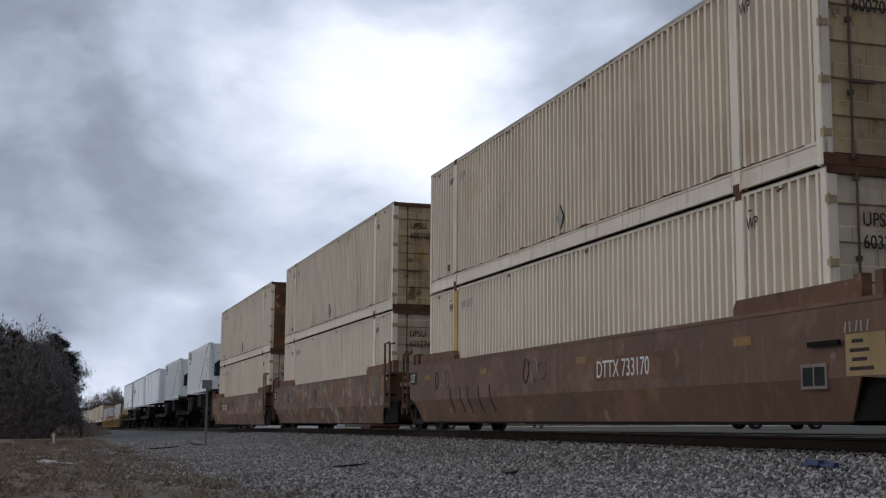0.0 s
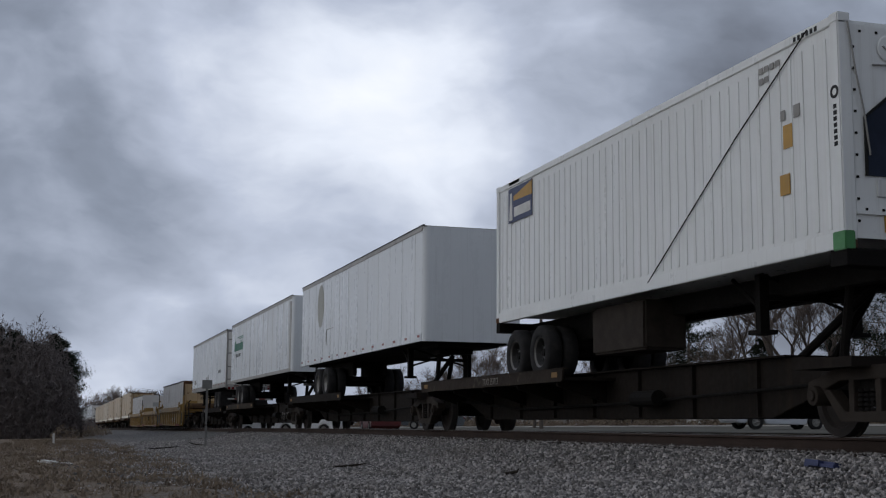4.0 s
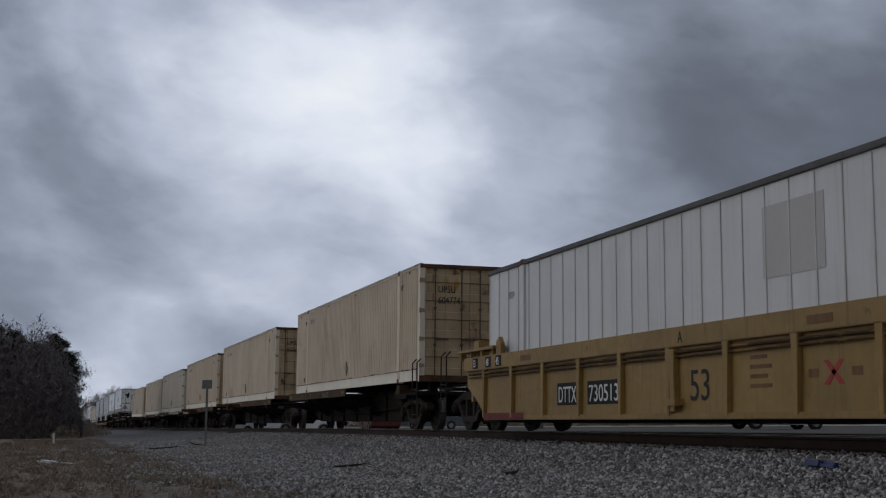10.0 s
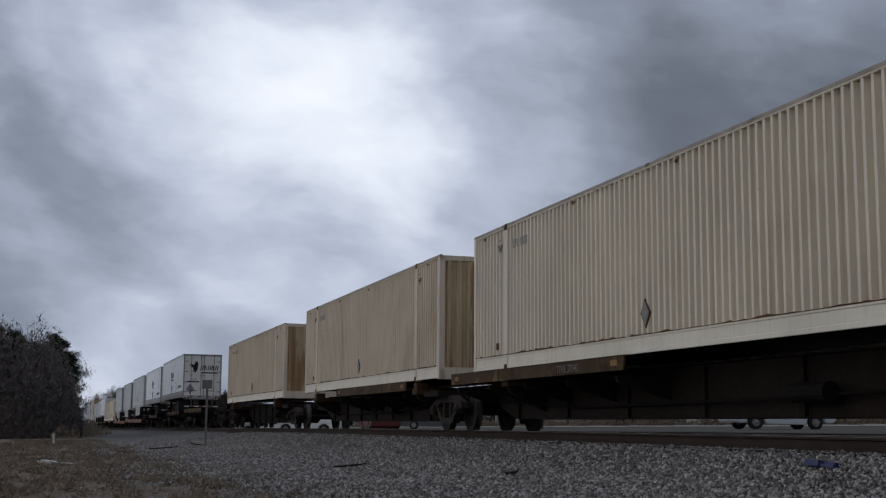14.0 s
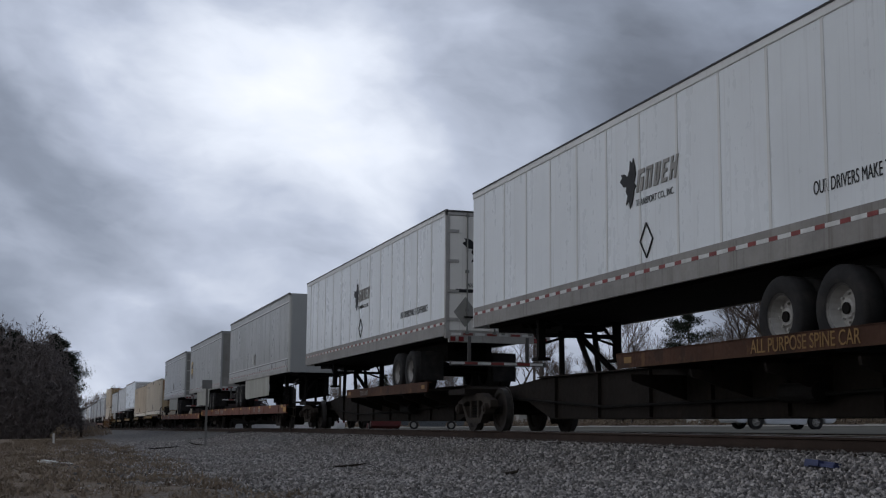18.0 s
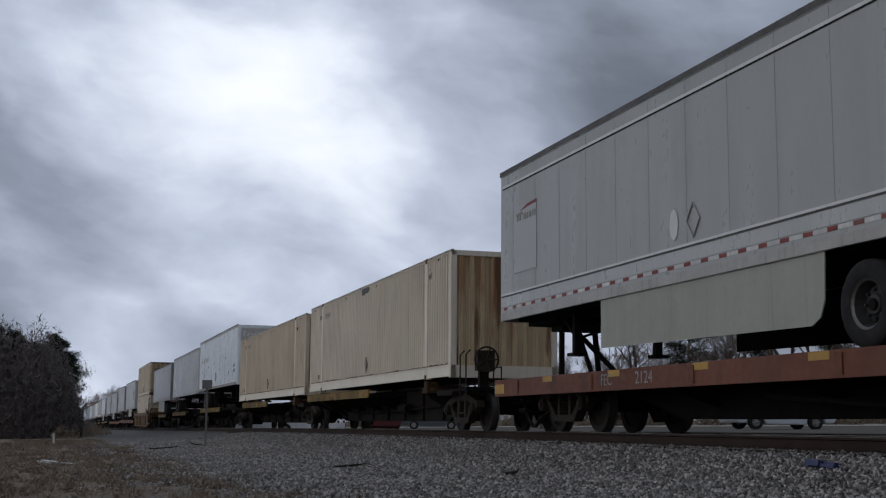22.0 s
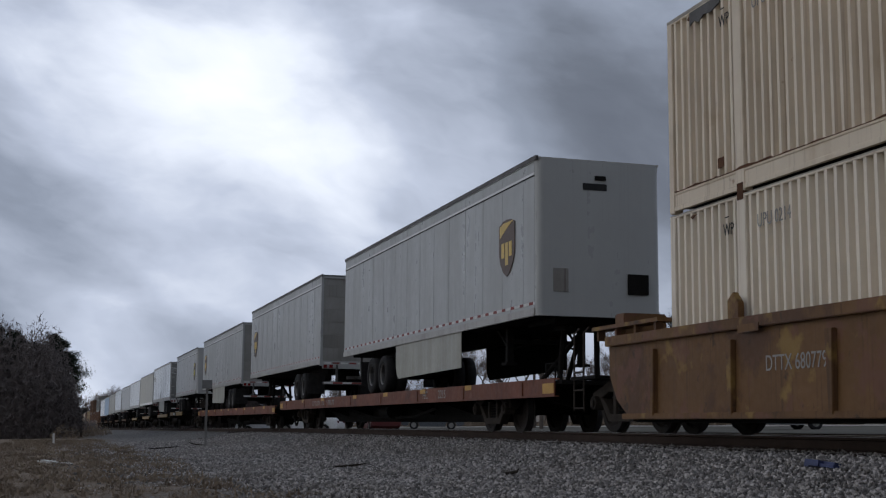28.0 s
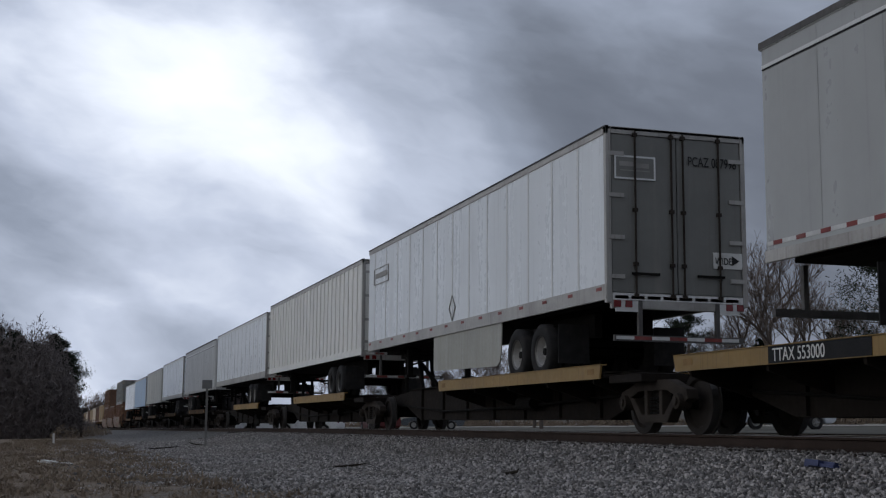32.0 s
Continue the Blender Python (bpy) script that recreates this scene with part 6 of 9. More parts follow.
def well_brown(label, xr, xf, first, last, text="", scrawl=0, at_x=8.0):
    """A plate-sided well car: folded flank, raised ends over the trucks. xr, xf: truck centres."""
    P = xf - xr
    c = thing("well_car", label, "railcar", "brown well cars")
    a0, a1 = 1.05, P - (1.05 if scrawl == 1 else 1.8)
    up = [(a0, 0.77), (a1 - 0.15, 0.77), (a1 + 0.35, 0.74), (a1 + 0.35, 1.62), (a0 - 0.35, 1.62), (a0 - 0.35, 0.84)]
    lo = [(a0, 0.77), (a1 - 0.15, 0.77), (a1 - 0.5, 0.27), (a0 + 0.5, 0.27)]
    for y, s in ((-0.2, 1), (2 * AX + 0.2, -1)):
        f = part("flank", B().prism(up, y, y + 0.03 * s), M["brownwell" if scrawl == 1 else "brownwell_tagged"], c, "brown plate flank with graffiti and patches")
        n = len(lo)
        pts = [(x, y + (0.0 if z > 0.5 else 0.12 * s), z) for x, z in lo] + [(x, y + (0.03 if z > 0.5 else 0.15) * s, z) for x, z in lo]
        b = B().poly(pts, [(0, 1, 2, 3), (7, 6, 5, 4), (0, 4, 5, 1), (1, 5, 6, 2), (2, 6, 7, 3), (3, 7, 4, 0)])
        part("lower_flank", b, M["brownwell" if scrawl == 1 else "brownwell_tagged"], f)
        part("top_chord", B().box(a0 - 0.3, a1 + 0.3, *sorted((y - 0.01 * s, y + 0.14 * s)), 1.58, 1.63), M["brownwell"], f)
        part("bottom_chord", B().box(a0 + 0.5, a1 - 0.5, *sorted((y + 0.1 * s, y + 0.3 * s)), 0.255, 0.29), M["dark"], f)
        for x0, x1, tip in ((a0 + 0.3, a0 + 2.9, 1), (a1 - (2.9 if scrawl == 1 else 2.25), a1 - (0.3 if scrawl == 1 else -0.25), -1)):
            o = [(x0, 1.62), (x1, 1.62), (x1, 1.74), (x1 - 0.08, 1.84), (x0, 1.86)] if tip == 1 else [(x0, 1.62), (x1, 1.62), (x1, 1.86), (x0 + 0.08, 1.84), (x0, 1.74)]
            for u in (0.12, 0.5):
                xg = x0 - u if tip == 1 else x1 + u
                part("guide_post", B().box(xg - 0.07, xg + 0.07, *sorted((y + 0.02 * s, y + 0.16 * s)), 1.6, 1.9), M["brownwell2"], f, "stub post behind the guide")
            part("end_guide", B().prism(o, *sorted((y + 0.07 * s, y + 0.2 * s))), M["brownwell2"], f, "raised container guide")
        if s > 0:
            for x in (P * 0.1, P * 0.3, P * 0.55, P * 0.806):
                part("reflector", B().box(x, x + 0.44, y - 0.006, y, 1.24, 1.35), M["spray_ochre"], f, "dirty yellow reflector")
            if scrawl == 1:
                sp = part("side_placard", B().box(a1 - 0.4, a1 + 0.3, y - 0.008, y, 0.78, 1.24), M["paleochre"], f, "worn yellow data panel with small print")
                for i, (u, w) in enumerate(((0.1, 0.2), (0.06, 0.34), (0.1, 0.26), (0.05, 0.42))):
                    part("print_bar", B().box(a1 - 0.38 + u, a1 - 0.38 + u + w, y - 0.011, y - 0.007, 1.14 - 0.1 * i, 1.18 - 0.1 * i), M["spray_dark"], sp)
                for i in range(5):
                    u = a1 - 0.42 + 0.1 * i
                    part("spray_stroke", B().prism([(u, 1.26), (u + 0.025, 1.26), (u + 0.05 - 0.03 * (i % 2), 1.38), (u + 0.025 - 0.03 * (i % 2), 1.38)], y - 0.006, y), M["faded"], f, "pale sprayed stroke")
            else:
                part("side_placard", B().box(a1 - 0.05, a1 + 0.3, y - 0.008, y, 1.42, 1.6), M["mark"], f, "yellow data panel")
                part("dark_panel", B().box(a1 - 0.05, a1 + 0.32, y - 0.005, y, 0.8, 1.4), M["black"], f, "black end panel")
            if scrawl == 1:
                fr = part("inspection_frame", B().box(a1 - 1.27, a1 - 0.76, y - 0.016, y + 0.1, 0.905, 0.945).box(a1 - 1.27, a1 - 0.76, y - 0.016, y + 0.1, 0.655, 0.69).box(a1 - 1.27, a1 - 1.235, y - 0.015, y + 0.1, 0.69, 0.905).box(a1 - 0.795, a1 - 0.76, y - 0.015, y + 0.1, 0.69, 0.905).box(a1 - 1.03, a1 - 1.005, y - 0.014, y + 0.1, 0.69, 0.905), M["spray_grey"], f, "pale steel frame round two small openings")
                part("opening", B().box(a1 - 1.235, a1 - 0.795, y - 0.01, y + 0.1, 0.69, 0.905), M["black"], fr, "dark opening")
                part("grab_iron", B().box(a1 - 1.05, a1 - 0.45, y - 0.07, y - 0.03, 1.13, 1.19), M["dark"], f, "dark grab iron")
            part("bearing_shroud", B().box(a1 - 0.45, a1 + 0.95, y + 0.12, y + 0.2, 0.3, 0.85), M["dark"], c, "black side bearing plate")
            pl = part("dark_panel", B().box(a0 - 0.28, a0 + 0.25, y - 0.005, y, 1.16, 1.46), M["black"], f, "black load limit panel")
            lettering("125T", 0.2, M["chalk"], pl, a0 - 0.25, y - 0.008, 1.22, squeeze=0.62)
            if text:
                part("number_panel", B().box(at_x, at_x + 2.95, y - 0.004, y, 0.92, 1.3), M["brownwell2"], f)
                lettering(text, 0.28, M["chalk"], f, at_x + 0.1, y - 0.006, 0.98)
            graffiti(f, scrawl, P, y)
    part("well_floor", B().box(a0 + 0.3, a1 - 0.3, 0.05, 2 * AX - 0.05, 0.27, 0.34), M["dark"], c)
    for x, s in ((a0, -1), (a1, 1)):
        part("end_bulkhead", B().box(*sorted((x, x + 0.1 * s)), -0.18, 2 * AX + 0.18, 0.8, 1.62), M["brownwell2"], c)
        part("end_beam", B().box(*sorted((x, x + 1.35 * s)), AX - 0.5, AX + 0.5, 0.82, 1.25), M["dark"], c)
    truck(c, P)
    if scrawl != 1:
        ladder = part("ladder", B().path([(P - 1.37, -0.3, 0.66), (P - 1.4, -0.3, 2.34), (P - 1.4, -0.16, 2.38)], 0.032), M["brownwell2"], c, "brown end ladder")
        part("stile", B().path([(P - 0.86, -0.3, 0.66), (P - 0.92, -0.3, 2.3), (P - 0.92, -0.16, 2.34)], 0.032), M["brownwell2"], ladder)
        for z in (0.7, 1.07, 1.48):
            part("rung", B().tube((P - 1.38, -0.3, z), (P - 0.88, -0.3, z), 0.02, n=6), M["cast"], ladder)
        for z in (1.0, 1.5):
            part("ladder_bracket", B().box(P - 1.46, P - 1.36, -0.3, 0.0, z, z + 0.05), M["dark"], ladder)
    well_end(c, P, 1 if first else 0, "brownwell2")
    if last:
        truck(c, 0.0)
        end_gear(c, -1.0, -1)
    well_end(c, 0.0, -1 if last else 0, "brownwell2")
    return on_train(c, xr, 0, -0.045)


def well_end(c, x, s, col):
    """Grab irons, cross-over posts and brake hoses at the end of a well."""
    for dx in (-0.28, 0.12):
        part("handrail_post", B().path([(x + dx, -0.1, 0.5), (x + dx, -0.1, 1.95), (x + dx + 0.05, 0.0, 2.05)], 0.03), M[col], c, "brown handrail post")
    for z in (0.7, 1.05, 1.4):
        part("rung", B().tube((x - 0.28, -0.1, z), (x + 0.12, -0.1, z), 0.018, n=6), M[col], c)
    part("cross_walk", B().box(x - 0.6, x + 0.6, -0.1, 2 * AX + 0.1, 1.22, 1.27), M[col], c)
    part("brake_hose", B().path([(x - 0.5, -0.02, 1.25), (x - 0.3, -0.06, 0.95), (x + 0.1, -0.06, 0.9), (x + 0.5, -0.02, 1.25)], 0.025), M["dark"], c)
    if s:
        end_gear(c, x + 1.4 * s, s)


def blob(rng, x, z, w, h, n=11):
    """A wobbly closed outline."""
    r = [rng.uniform(0.7, 1.15) for i in range(n)]
    return [(x + w * r[i] * math.cos(2 * math.pi * i / n), max(0.88, min(1.56, z + h * r[i] * math.sin(2 * math.pi * i / n)))) for i in range(n)]


def graffiti(f, seed, P, y):
    """Old sprayed pieces with no readable text: worn fills with letter-like outlines over them."""
    rng = random.Random(seed)
    lines = ["spray_grey", "black", "faded", "spray_blue", "spray_ochre"]
    for x0 in (2.6 + rng.random(), P * 0.38 + rng.random(), P * 0.66):
        if x0 < P * 0.6:
            for j in range(rng.randint(3, 5)):
                o = blob(rng, x0 + 0.2 + j * 0.4, 1.2, rng.uniform(0.11, 0.22), rng.uniform(0.15, 0.24), 7)
                if j % 2:
                    o = o[:7]
                else:
                    o = o + o[:1]
                part("graffiti", B().path([(a, y - 0.004, c) for a, c in o], 0.011, 4), M[lines[(seed + j) % 5]], f, "sprayed letter-like loop")


def well_ribbed(label, xr, xf, first, last, colour="yellow", marks=(), group="yellow well cars"):
    """A well car with outside posts, a deep top chord and pipe runs, trucks at xr and xf."""
    P = xf - xr
    c = thing("well_car", label, "railcar", group)
    a0, a1 = 1.15 if colour == "yellow" else 0.6, P - 1.15
    cut = last and colour == "yellow"
    out = [(a0 + (1.0 if cut else 0.45), 0.33), (a1 - 0.45, 0.33), (a1, 0.62), (a1 + 0.25, 1.0), (a1 + 0.25, 1.58), (a0 - 0.25, 1.58), (a0 - 0.25, 1.0), (a0 + (0.3 if cut else 0.0), 0.75 if cut else 0.62)]
    for y, s in ((-0.14, 1), (2 * AX + 0.14, -1)):
        f = part("flank", B().prism(out, y, y + 0.03 * s), M[colour], c, "painted steel flank plate")
        part("top_chord", B().box(a0 - 0.25, a1 + 0.25, *sorted((y - 0.085 * s, y + 0.1 * s)), 1.32 if colour == "yellow" else 1.45, 1.6), M[colour], f, bevel=0.012)
        part("bottom_chord", B().box(a0 + (0.98 if cut else 0.3), a1 - 0.3, *sorted((y - 0.06 * s, y + 0.2 * s)), 0.315, 0.4), M[colour], f, bevel=0.01)
        if s > 0:
            rib = cached(("wrib", colour), lambda: B().prism([(-0.04, 0.36), (0.04, 0.36), (0.075, 1.33), (-0.075, 1.33)], -0.075, 0.0).mesh("side_post", 0.008))
            gap, count = (1.6, 11) if colour == "yellow" else (2.2, 8)
            for i in range(count):
                part("side_post", rib, M[colour], f, at=pose(a0 + (0.95 if colour == "yellow" else 1.33) + gap * i, y, 0))
            for u0, u1 in ((a0 + (0.98 if cut else 0.2), a0 + 3.2), (a1 - 3.2, a1 - 0.2)):
                if colour == "yellow":
                    part("safety_band", B().prism([(u0, 0.32), (u1, 0.32), (u1, 0.45), (u0, 0.45)], y - 0.066, y - 0.061), M["chassisred"], f, "worn red band along the bottom")
            if colour == "yellow":
                if not cut:
                    pb = part("end_panel", B().box(a0 + 0.02, a0 + 0.9, y - 0.006, y - 0.002, 0.5, 1.28), M["black"], f, "black load limit panel")
                    lettering("125T", 0.34, M["chalk"], pb, a0 + 0.05, y - 0.009, 0.56, squeeze=0.62)
                pb = part("end_panel", B().box(a1 - 1.05, a1 - 0.15, y - 0.006, y - 0.002, 0.45, 1.28), M["black"], f, "black panel with small print")
                for z in (0.62, 0.74, 0.86, 0.98):
                    part("print_bar", B().box(a1 - 0.8, a1 - 0.4, y - 0.009, y - 0.005, z, z + 0.06), M["faded"], pb)
                for u, num in ((a0 + 0.35, "53"), (a0 + 1.15, "48"), (a0 + 1.75, "45"), (a1 - 1.6, "45"), (a1 - 1.1, "48"), (a1 - 0.4, "53")):
                    tile = part("number_tile", B().box(u, u + 0.32, y - 0.094, y - 0.088, 1.36, 1.57), M["black"], f, "black number tile")
                    lettering(num, 0.15, M["chalk"], tile, u + 0.03, y - 0.097, 1.39)
            if colour == "yellow":
                part("pipe_run", B().tube((a0, y - 0.045, 1.25), (a1, y - 0.045, 1.25), 0.022).tube((a0, y - 0.045, 1.18), (a1, y - 0.045, 1.18), 0.016), M["yellowdirty"] if colour == "yellow" else M[colour], f)
            for x in (P * 0.22, P * 0.7):
                part("reflector", B().box(x, x + 0.5, y - 0.092, y - 0.085, 1.4, 1.5), M["tanwell"], f)
            jack = 10.25
            part("jacking_pad", B().box(jack - 0.07, jack + 0.07, y - 0.09, y, 0.42, 1.3).box(jack - 0.16, jack + 0.2, y - 0.15, y, 0.5, 0.6), M[colour], f, bevel=0.01)
            for kind, x in marks:
                mark_on_well(f, kind, x, y)
        for x0, x1 in ((a0 - 0.7, a0 + 1.6), (a1 - 1.6, a1 + 0.7)):
            gd = part("end_guide", B().box(x0, x1, *sorted((y - 0.1 * s, y + 0.2 * s)), 1.72, 1.78), M[colour], f, "raised container guide on stub posts")
            for i in range(4):
                xx = x0 + 0.15 + (x1 - x0 - 0.3) * i / 3
                part("stub_post", B().box(xx - 0.03, xx + 0.03, *sorted((y - 0.06 * s, y + 0.06 * s)), 1.56, 1.73), M[colour], gd)
        for x in (a0 + 1.75 if colour == "yellow" else 4.2, a1 - 1.75):
            part("locating_horn", B().prism([(x - 0.14, 1.6), (x + 0.14, 1.6), (x + 0.14, 1.8), (x, 1.95), (x - 0.14, 1.85)], *sorted((y - 0.03 * s, y + 0.06 * s))), M[colour], f, bevel=0.01)
    part("well_floor", B().box(a0 + 0.3, a1 - 0.3, 0.05, 2 * AX - 0.05, 0.27, 0.34), M["dark"], c)
    for x, s in ((a0, -1), (a1, 1)):
        part("end_bulkhead", B().box(*sorted((x, x + 0.1 * s)), -0.1, 2 * AX + 0.1, 0.7, 1.58), M[colour], c)
        part("end_beam", B().box(*sorted((x, x + 1.35 * s)), AX - 0.5, AX + 0.5, 0.8, 1.3), M["dark"] if s > 0 else M[colour], c)
        for y in (0.1, 2 * AX - 0.9):
            part("end_post", B().box(*sorted((x + 0.2 * s, x + 0.55 * s)), y, y + 0.75, 1.5, 2.0), M[colour], c, "boxy end post", bevel=0.02)
        if colour == "yellow" and not (cut and s < 0):
            part("side_flap", B().box(*sorted((x, x + 0.8 * s)), -0.15, -0.12, 0.5, 1.2), M["black"], c)
    wp = part("end_ladder", B().path([(P - 0.35, -0.12, 0.4), (P - 0.35, -0.12, 2.25), (P - 0.35, 0.0, 2.3)], 0.03).path([(P + 0.1, -0.12, 0.4), (P + 0.1, -0.12, 2.3), (P + 0.1, 0.0, 2.36)], 0.03).path([(P - 0.35, -0.12, 0.7), (P + 0.1, -0.12, 0.7)], 0.02).path([(P - 0.35, -0.12, 1.05), (P + 0.1, -0.12, 1.05)], 0.02).path([(P - 0.35, -0.12, 1.4), (P + 0.1, -0.12, 1.4)], 0.02), M[colour], c, "tall grab irons with rungs")
    for dx in (-0.35, 0.1):
        part("grab_loop", B().path([(P + dx - 0.05, -0.12, 2.2), (P + dx - 0.05, -0.12, 2.82), (P + dx, -0.12, 2.88), (P + dx + 0.05, -0.12, 2.82), (P + dx + 0.05, -0.12, 2.3)], 0.014), M["cast"], c, "dark thin grab loop")
    truck(c, P)
    part("cross_walk", B().box(P - 0.9, P + 0.9, -0.05, 2 * AX + 0.05, 1.28, 1.33), M[colour], c)
    if first:
        end_gear(c, P + 1.4, 1)
        drum = B().tube((P + 0.7, 0.1, 1.62), (P + 0.7, 2.3, 1.62), 0.2, n=16)
        # yellow cars: darker paint here carries the shade between cars
        part("brake_platform", B().box(P + 0.3, P + 1.3, 0.0, 2 * AX, 1.5, 1.56), M["yellowdirty"] if colour == "yellow" else M[colour], c)
        part("end_tube", drum, M["yellowdirty"] if colour == "yellow" else M[colour], c, "round end tube")
    if last:
        truck(c, 0.0)
        end_gear(c, -1.2, -1)
    return on_train(c, xr, 0, -0.045)


def mark_on_well(f, kind, x, y):
    yy = y - 0.004
    if kind == "53":
        lettering("53", 0.44, M["ink"], f, x - 0.02, yy, 0.57, squeeze=0.98)
    elif kind == "emblem":
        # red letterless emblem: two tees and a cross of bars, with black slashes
        for dx, pts in ((0, [(0, 0.95), (0.95, 0.95), (0.95, 1.12), (0, 1.12)]), (0, [(0.4, 0.45), (0.58, 0.45), (0.58, 0.95), (0.4, 0.95)]), (1.0, [(0, 0.95), (0.75, 0.95), (0.75, 1.12), (0, 1.12)]), (1.0, [(0.3, 0.45), (0.48, 0.45), (0.48, 0.95), (0.3, 0.95)])):
            part("emblem_bar", B().prism([(x + 0.78 * (dx + a), b_) for a, b_ in pts], yy - 0.002, y), M["chassisred"], f, "dark red emblem bar")
        part("emblem_bar", B().prism([(x + 0.78 * (2.35), 0.45), (x + 0.78 * (2.55), 0.45), (x + 0.78 * (1.95), 1.12), (x + 0.78 * (1.75), 1.12)], yy - 0.002, y), M["chassisred"], f)
        part("emblem_bar", B().prism([(x + 0.78 * (1.75), 0.45), (x + 0.78 * (1.92), 0.45), (x + 0.78 * (2.5), 1.12), (x + 0.78 * (2.33), 1.12)], yy - 0.004, y), M["chassisred"], f)
        for d in (0.0, 0.14):
            part("emblem_slash", B().prism([(x + 0.78 * (1.8 + d), 0.48), (x + 0.78 * (1.86 + d), 0.48), (x + 0.78 * (2.1 + d), 0.78), (x + 0.78 * (1.86 + d), 1.08), (x + 0.78 * (1.8 + d), 1.08), (x + 0.78 * (2.02 + d), 0.78)], yy - 0.006, y), M["black"], f)
    elif kind == "pale_emblem":
        part("emblem_panel", B().box(x - 0.06, x + 1.46, yy, y, 0.7, 1.04), M["faded"], f, "pale worn emblem panel")
        for a, b_, lo, hi in ((0, 0.42, 0.92, 1.0), (0.16, 0.27, 0.74, 0.92), (0.48, 0.88, 0.92, 1.0), (0.62, 0.73, 0.74, 0.92), (0.95, 1.08, 0.74, 1.0), (1.26, 1.38, 0.74, 1.0), (1.06, 1.28, 0.83, 0.91)):
            part("emblem_bar", B().box(x + a, x + b_, yy - 0.003, y, lo, hi), M["tanwell"], f)
    elif kind == "scrawl":
        rr = random.Random(31)
        for i in range(6):
            u = x + 0.27 * i
            part("graffiti", B().path([(u, yy, 0.98), (u + rr.uniform(0.02, 0.1), yy, 1.22), (u + 0.2, yy, 1.2 - 0.15 * (i % 2)), (u + 0.16, yy, 1.0), (u + 0.28, yy, rr.uniform(0.95, 1.15))], 0.012, 4), M["spray_grey"], f, "pale sprayed scrawl")
    elif kind.startswith("panel "):
        t = kind[6:]
        w = 0.215 * len(t)
        part("number_panel", B().box(x - 0.05, x + w, yy - 0.001, y, 0.56, 0.94), M["black"], f, "black number panel")
        lettering(t, 0.28, M["chalk"], f, x, yy - 0.004, 0.61, squeeze=1.0 if t[0] == "7" else 0.76)
    elif kind.startswith("text "):
        lettering(kind[5:], 0.2, M["faded"], f, x, yy, 0.9, squeeze=0.8)
    elif kind == "cross":
        for a in (1, -1):
            part("cross_mark", B().prism([(x - 0.2, 0.84 - 0.14 * a), (x - 0.1, 0.84 - 0.14 * a), (x + 0.2, 0.84 + 0.14 * a), (x + 0.1, 0.84 + 0.14 * a)], yy, y), M["red"], f)
        for d in (-0.5, 0.33):
            part("notice_bar", B().box(x + d, x + d + 0.2, yy, y, 0.79, 0.89), M["tanwell"], f)
    elif kind.startswith("letter "):
        lettering(kind[7:], 0.17, M["ink"], f, x, y - 0.09, 1.37)
    elif kind == "vee":
        part("scrawl", B().path([(x, yy, 1.1), (x + 0.25, yy, 0.82), (x + 0.3, yy, 0.82), (x + 0.75, yy, 1.2)], 0.035), M["black"], f, "black tick-shaped scrawl")
    elif kind == "notice":
        for i in range(4):
            part("notice_bar", B().box(x, x + 0.5 - 0.1 * (i % 2), yy, y, 0.7 + 0.12 * i, 0.75 + 0.12 * i), M["tanwell"], f)


# ---------------------------------------------------------------- the train, front to back
def put(load, x, z, y=0.0):
    return on_train(load, x, y, z)


# brown three-unit well car with double stacks
WB = ((-30.23, -10.42), (-49.75, -30.23), (-69.52, -49.75))
well_brown("brown articulated well car under stacked cream containers", *WB[0], True, False, "DTTX 733170", 1, 11.6)
well_brown("brown well car with green and red graffiti under stacked containers", *WB[1], False, False, "", 5)
well_brown("weathered brown well car with faded graffiti under stacked containers", *WB[2], False, True, "DTTX 733176", 9, 4.7)
for xr, t, n1, n2 in ((-28.55, "UPU 0377", "603277", "600704"), (-48.15, "UPU 0274", "605274", "600708"), (-67.73, "UPU 0381", "606479", "603503")):
    put(container("cream ribbed steel container sitting in a well car", "cream", True, t, n1, repaint=(2.9,) if xr < -60 else None), xr, 0.33)
    put(container("beige ribbed steel container with rust-streaked doors, stacked on another", "greige", True, "", n2, door="doorrust" if xr < -60 else "door_tan"), xr - 0.05, 0.33 + 2.91)

for ob, x, y, z in MOVERS:
    if ob.name == "shipping_container":
        part("painted_post", B().box(POSTS[0] - 0.112, POSTS[0] + 0.14, -0.008, 0.02, 0.3, CH - 0.08), M["ochrepost"], ob, "ochre-painted side post")
    if ob.name == "well_car":
        for u in (4.0, 4.7, 5.2, 5.9, 6.6):
            part("spray_slash", B().prism([(u - 0.12, 1.0), (u - 0.07, 1.02), (u - 0.0, 0.775), (u - 0.07, 0.775)], -0.206, -0.199), M["spray_dark"], ob, "dark slanting spray stroke")
            part("spray_slash", B().poly([(u - 0.07, -0.206, 0.765), (u, -0.206, 0.765), (u + 0.16, -0.14, 0.47), (u + 0.13, -0.14, 0.47), (u - 0.07, -0.196, 0.765), (u, -0.196, 0.765), (u + 0.16, -0.13, 0.47), (u + 0.13, -0.13, 0.47)], [(0, 1, 2, 3), (7, 6, 5, 4), (0, 4, 5, 1), (1, 5, 6, 2), (2, 6, 7, 3), (3, 7, 4, 0)]), M["spray_dark"], ob)

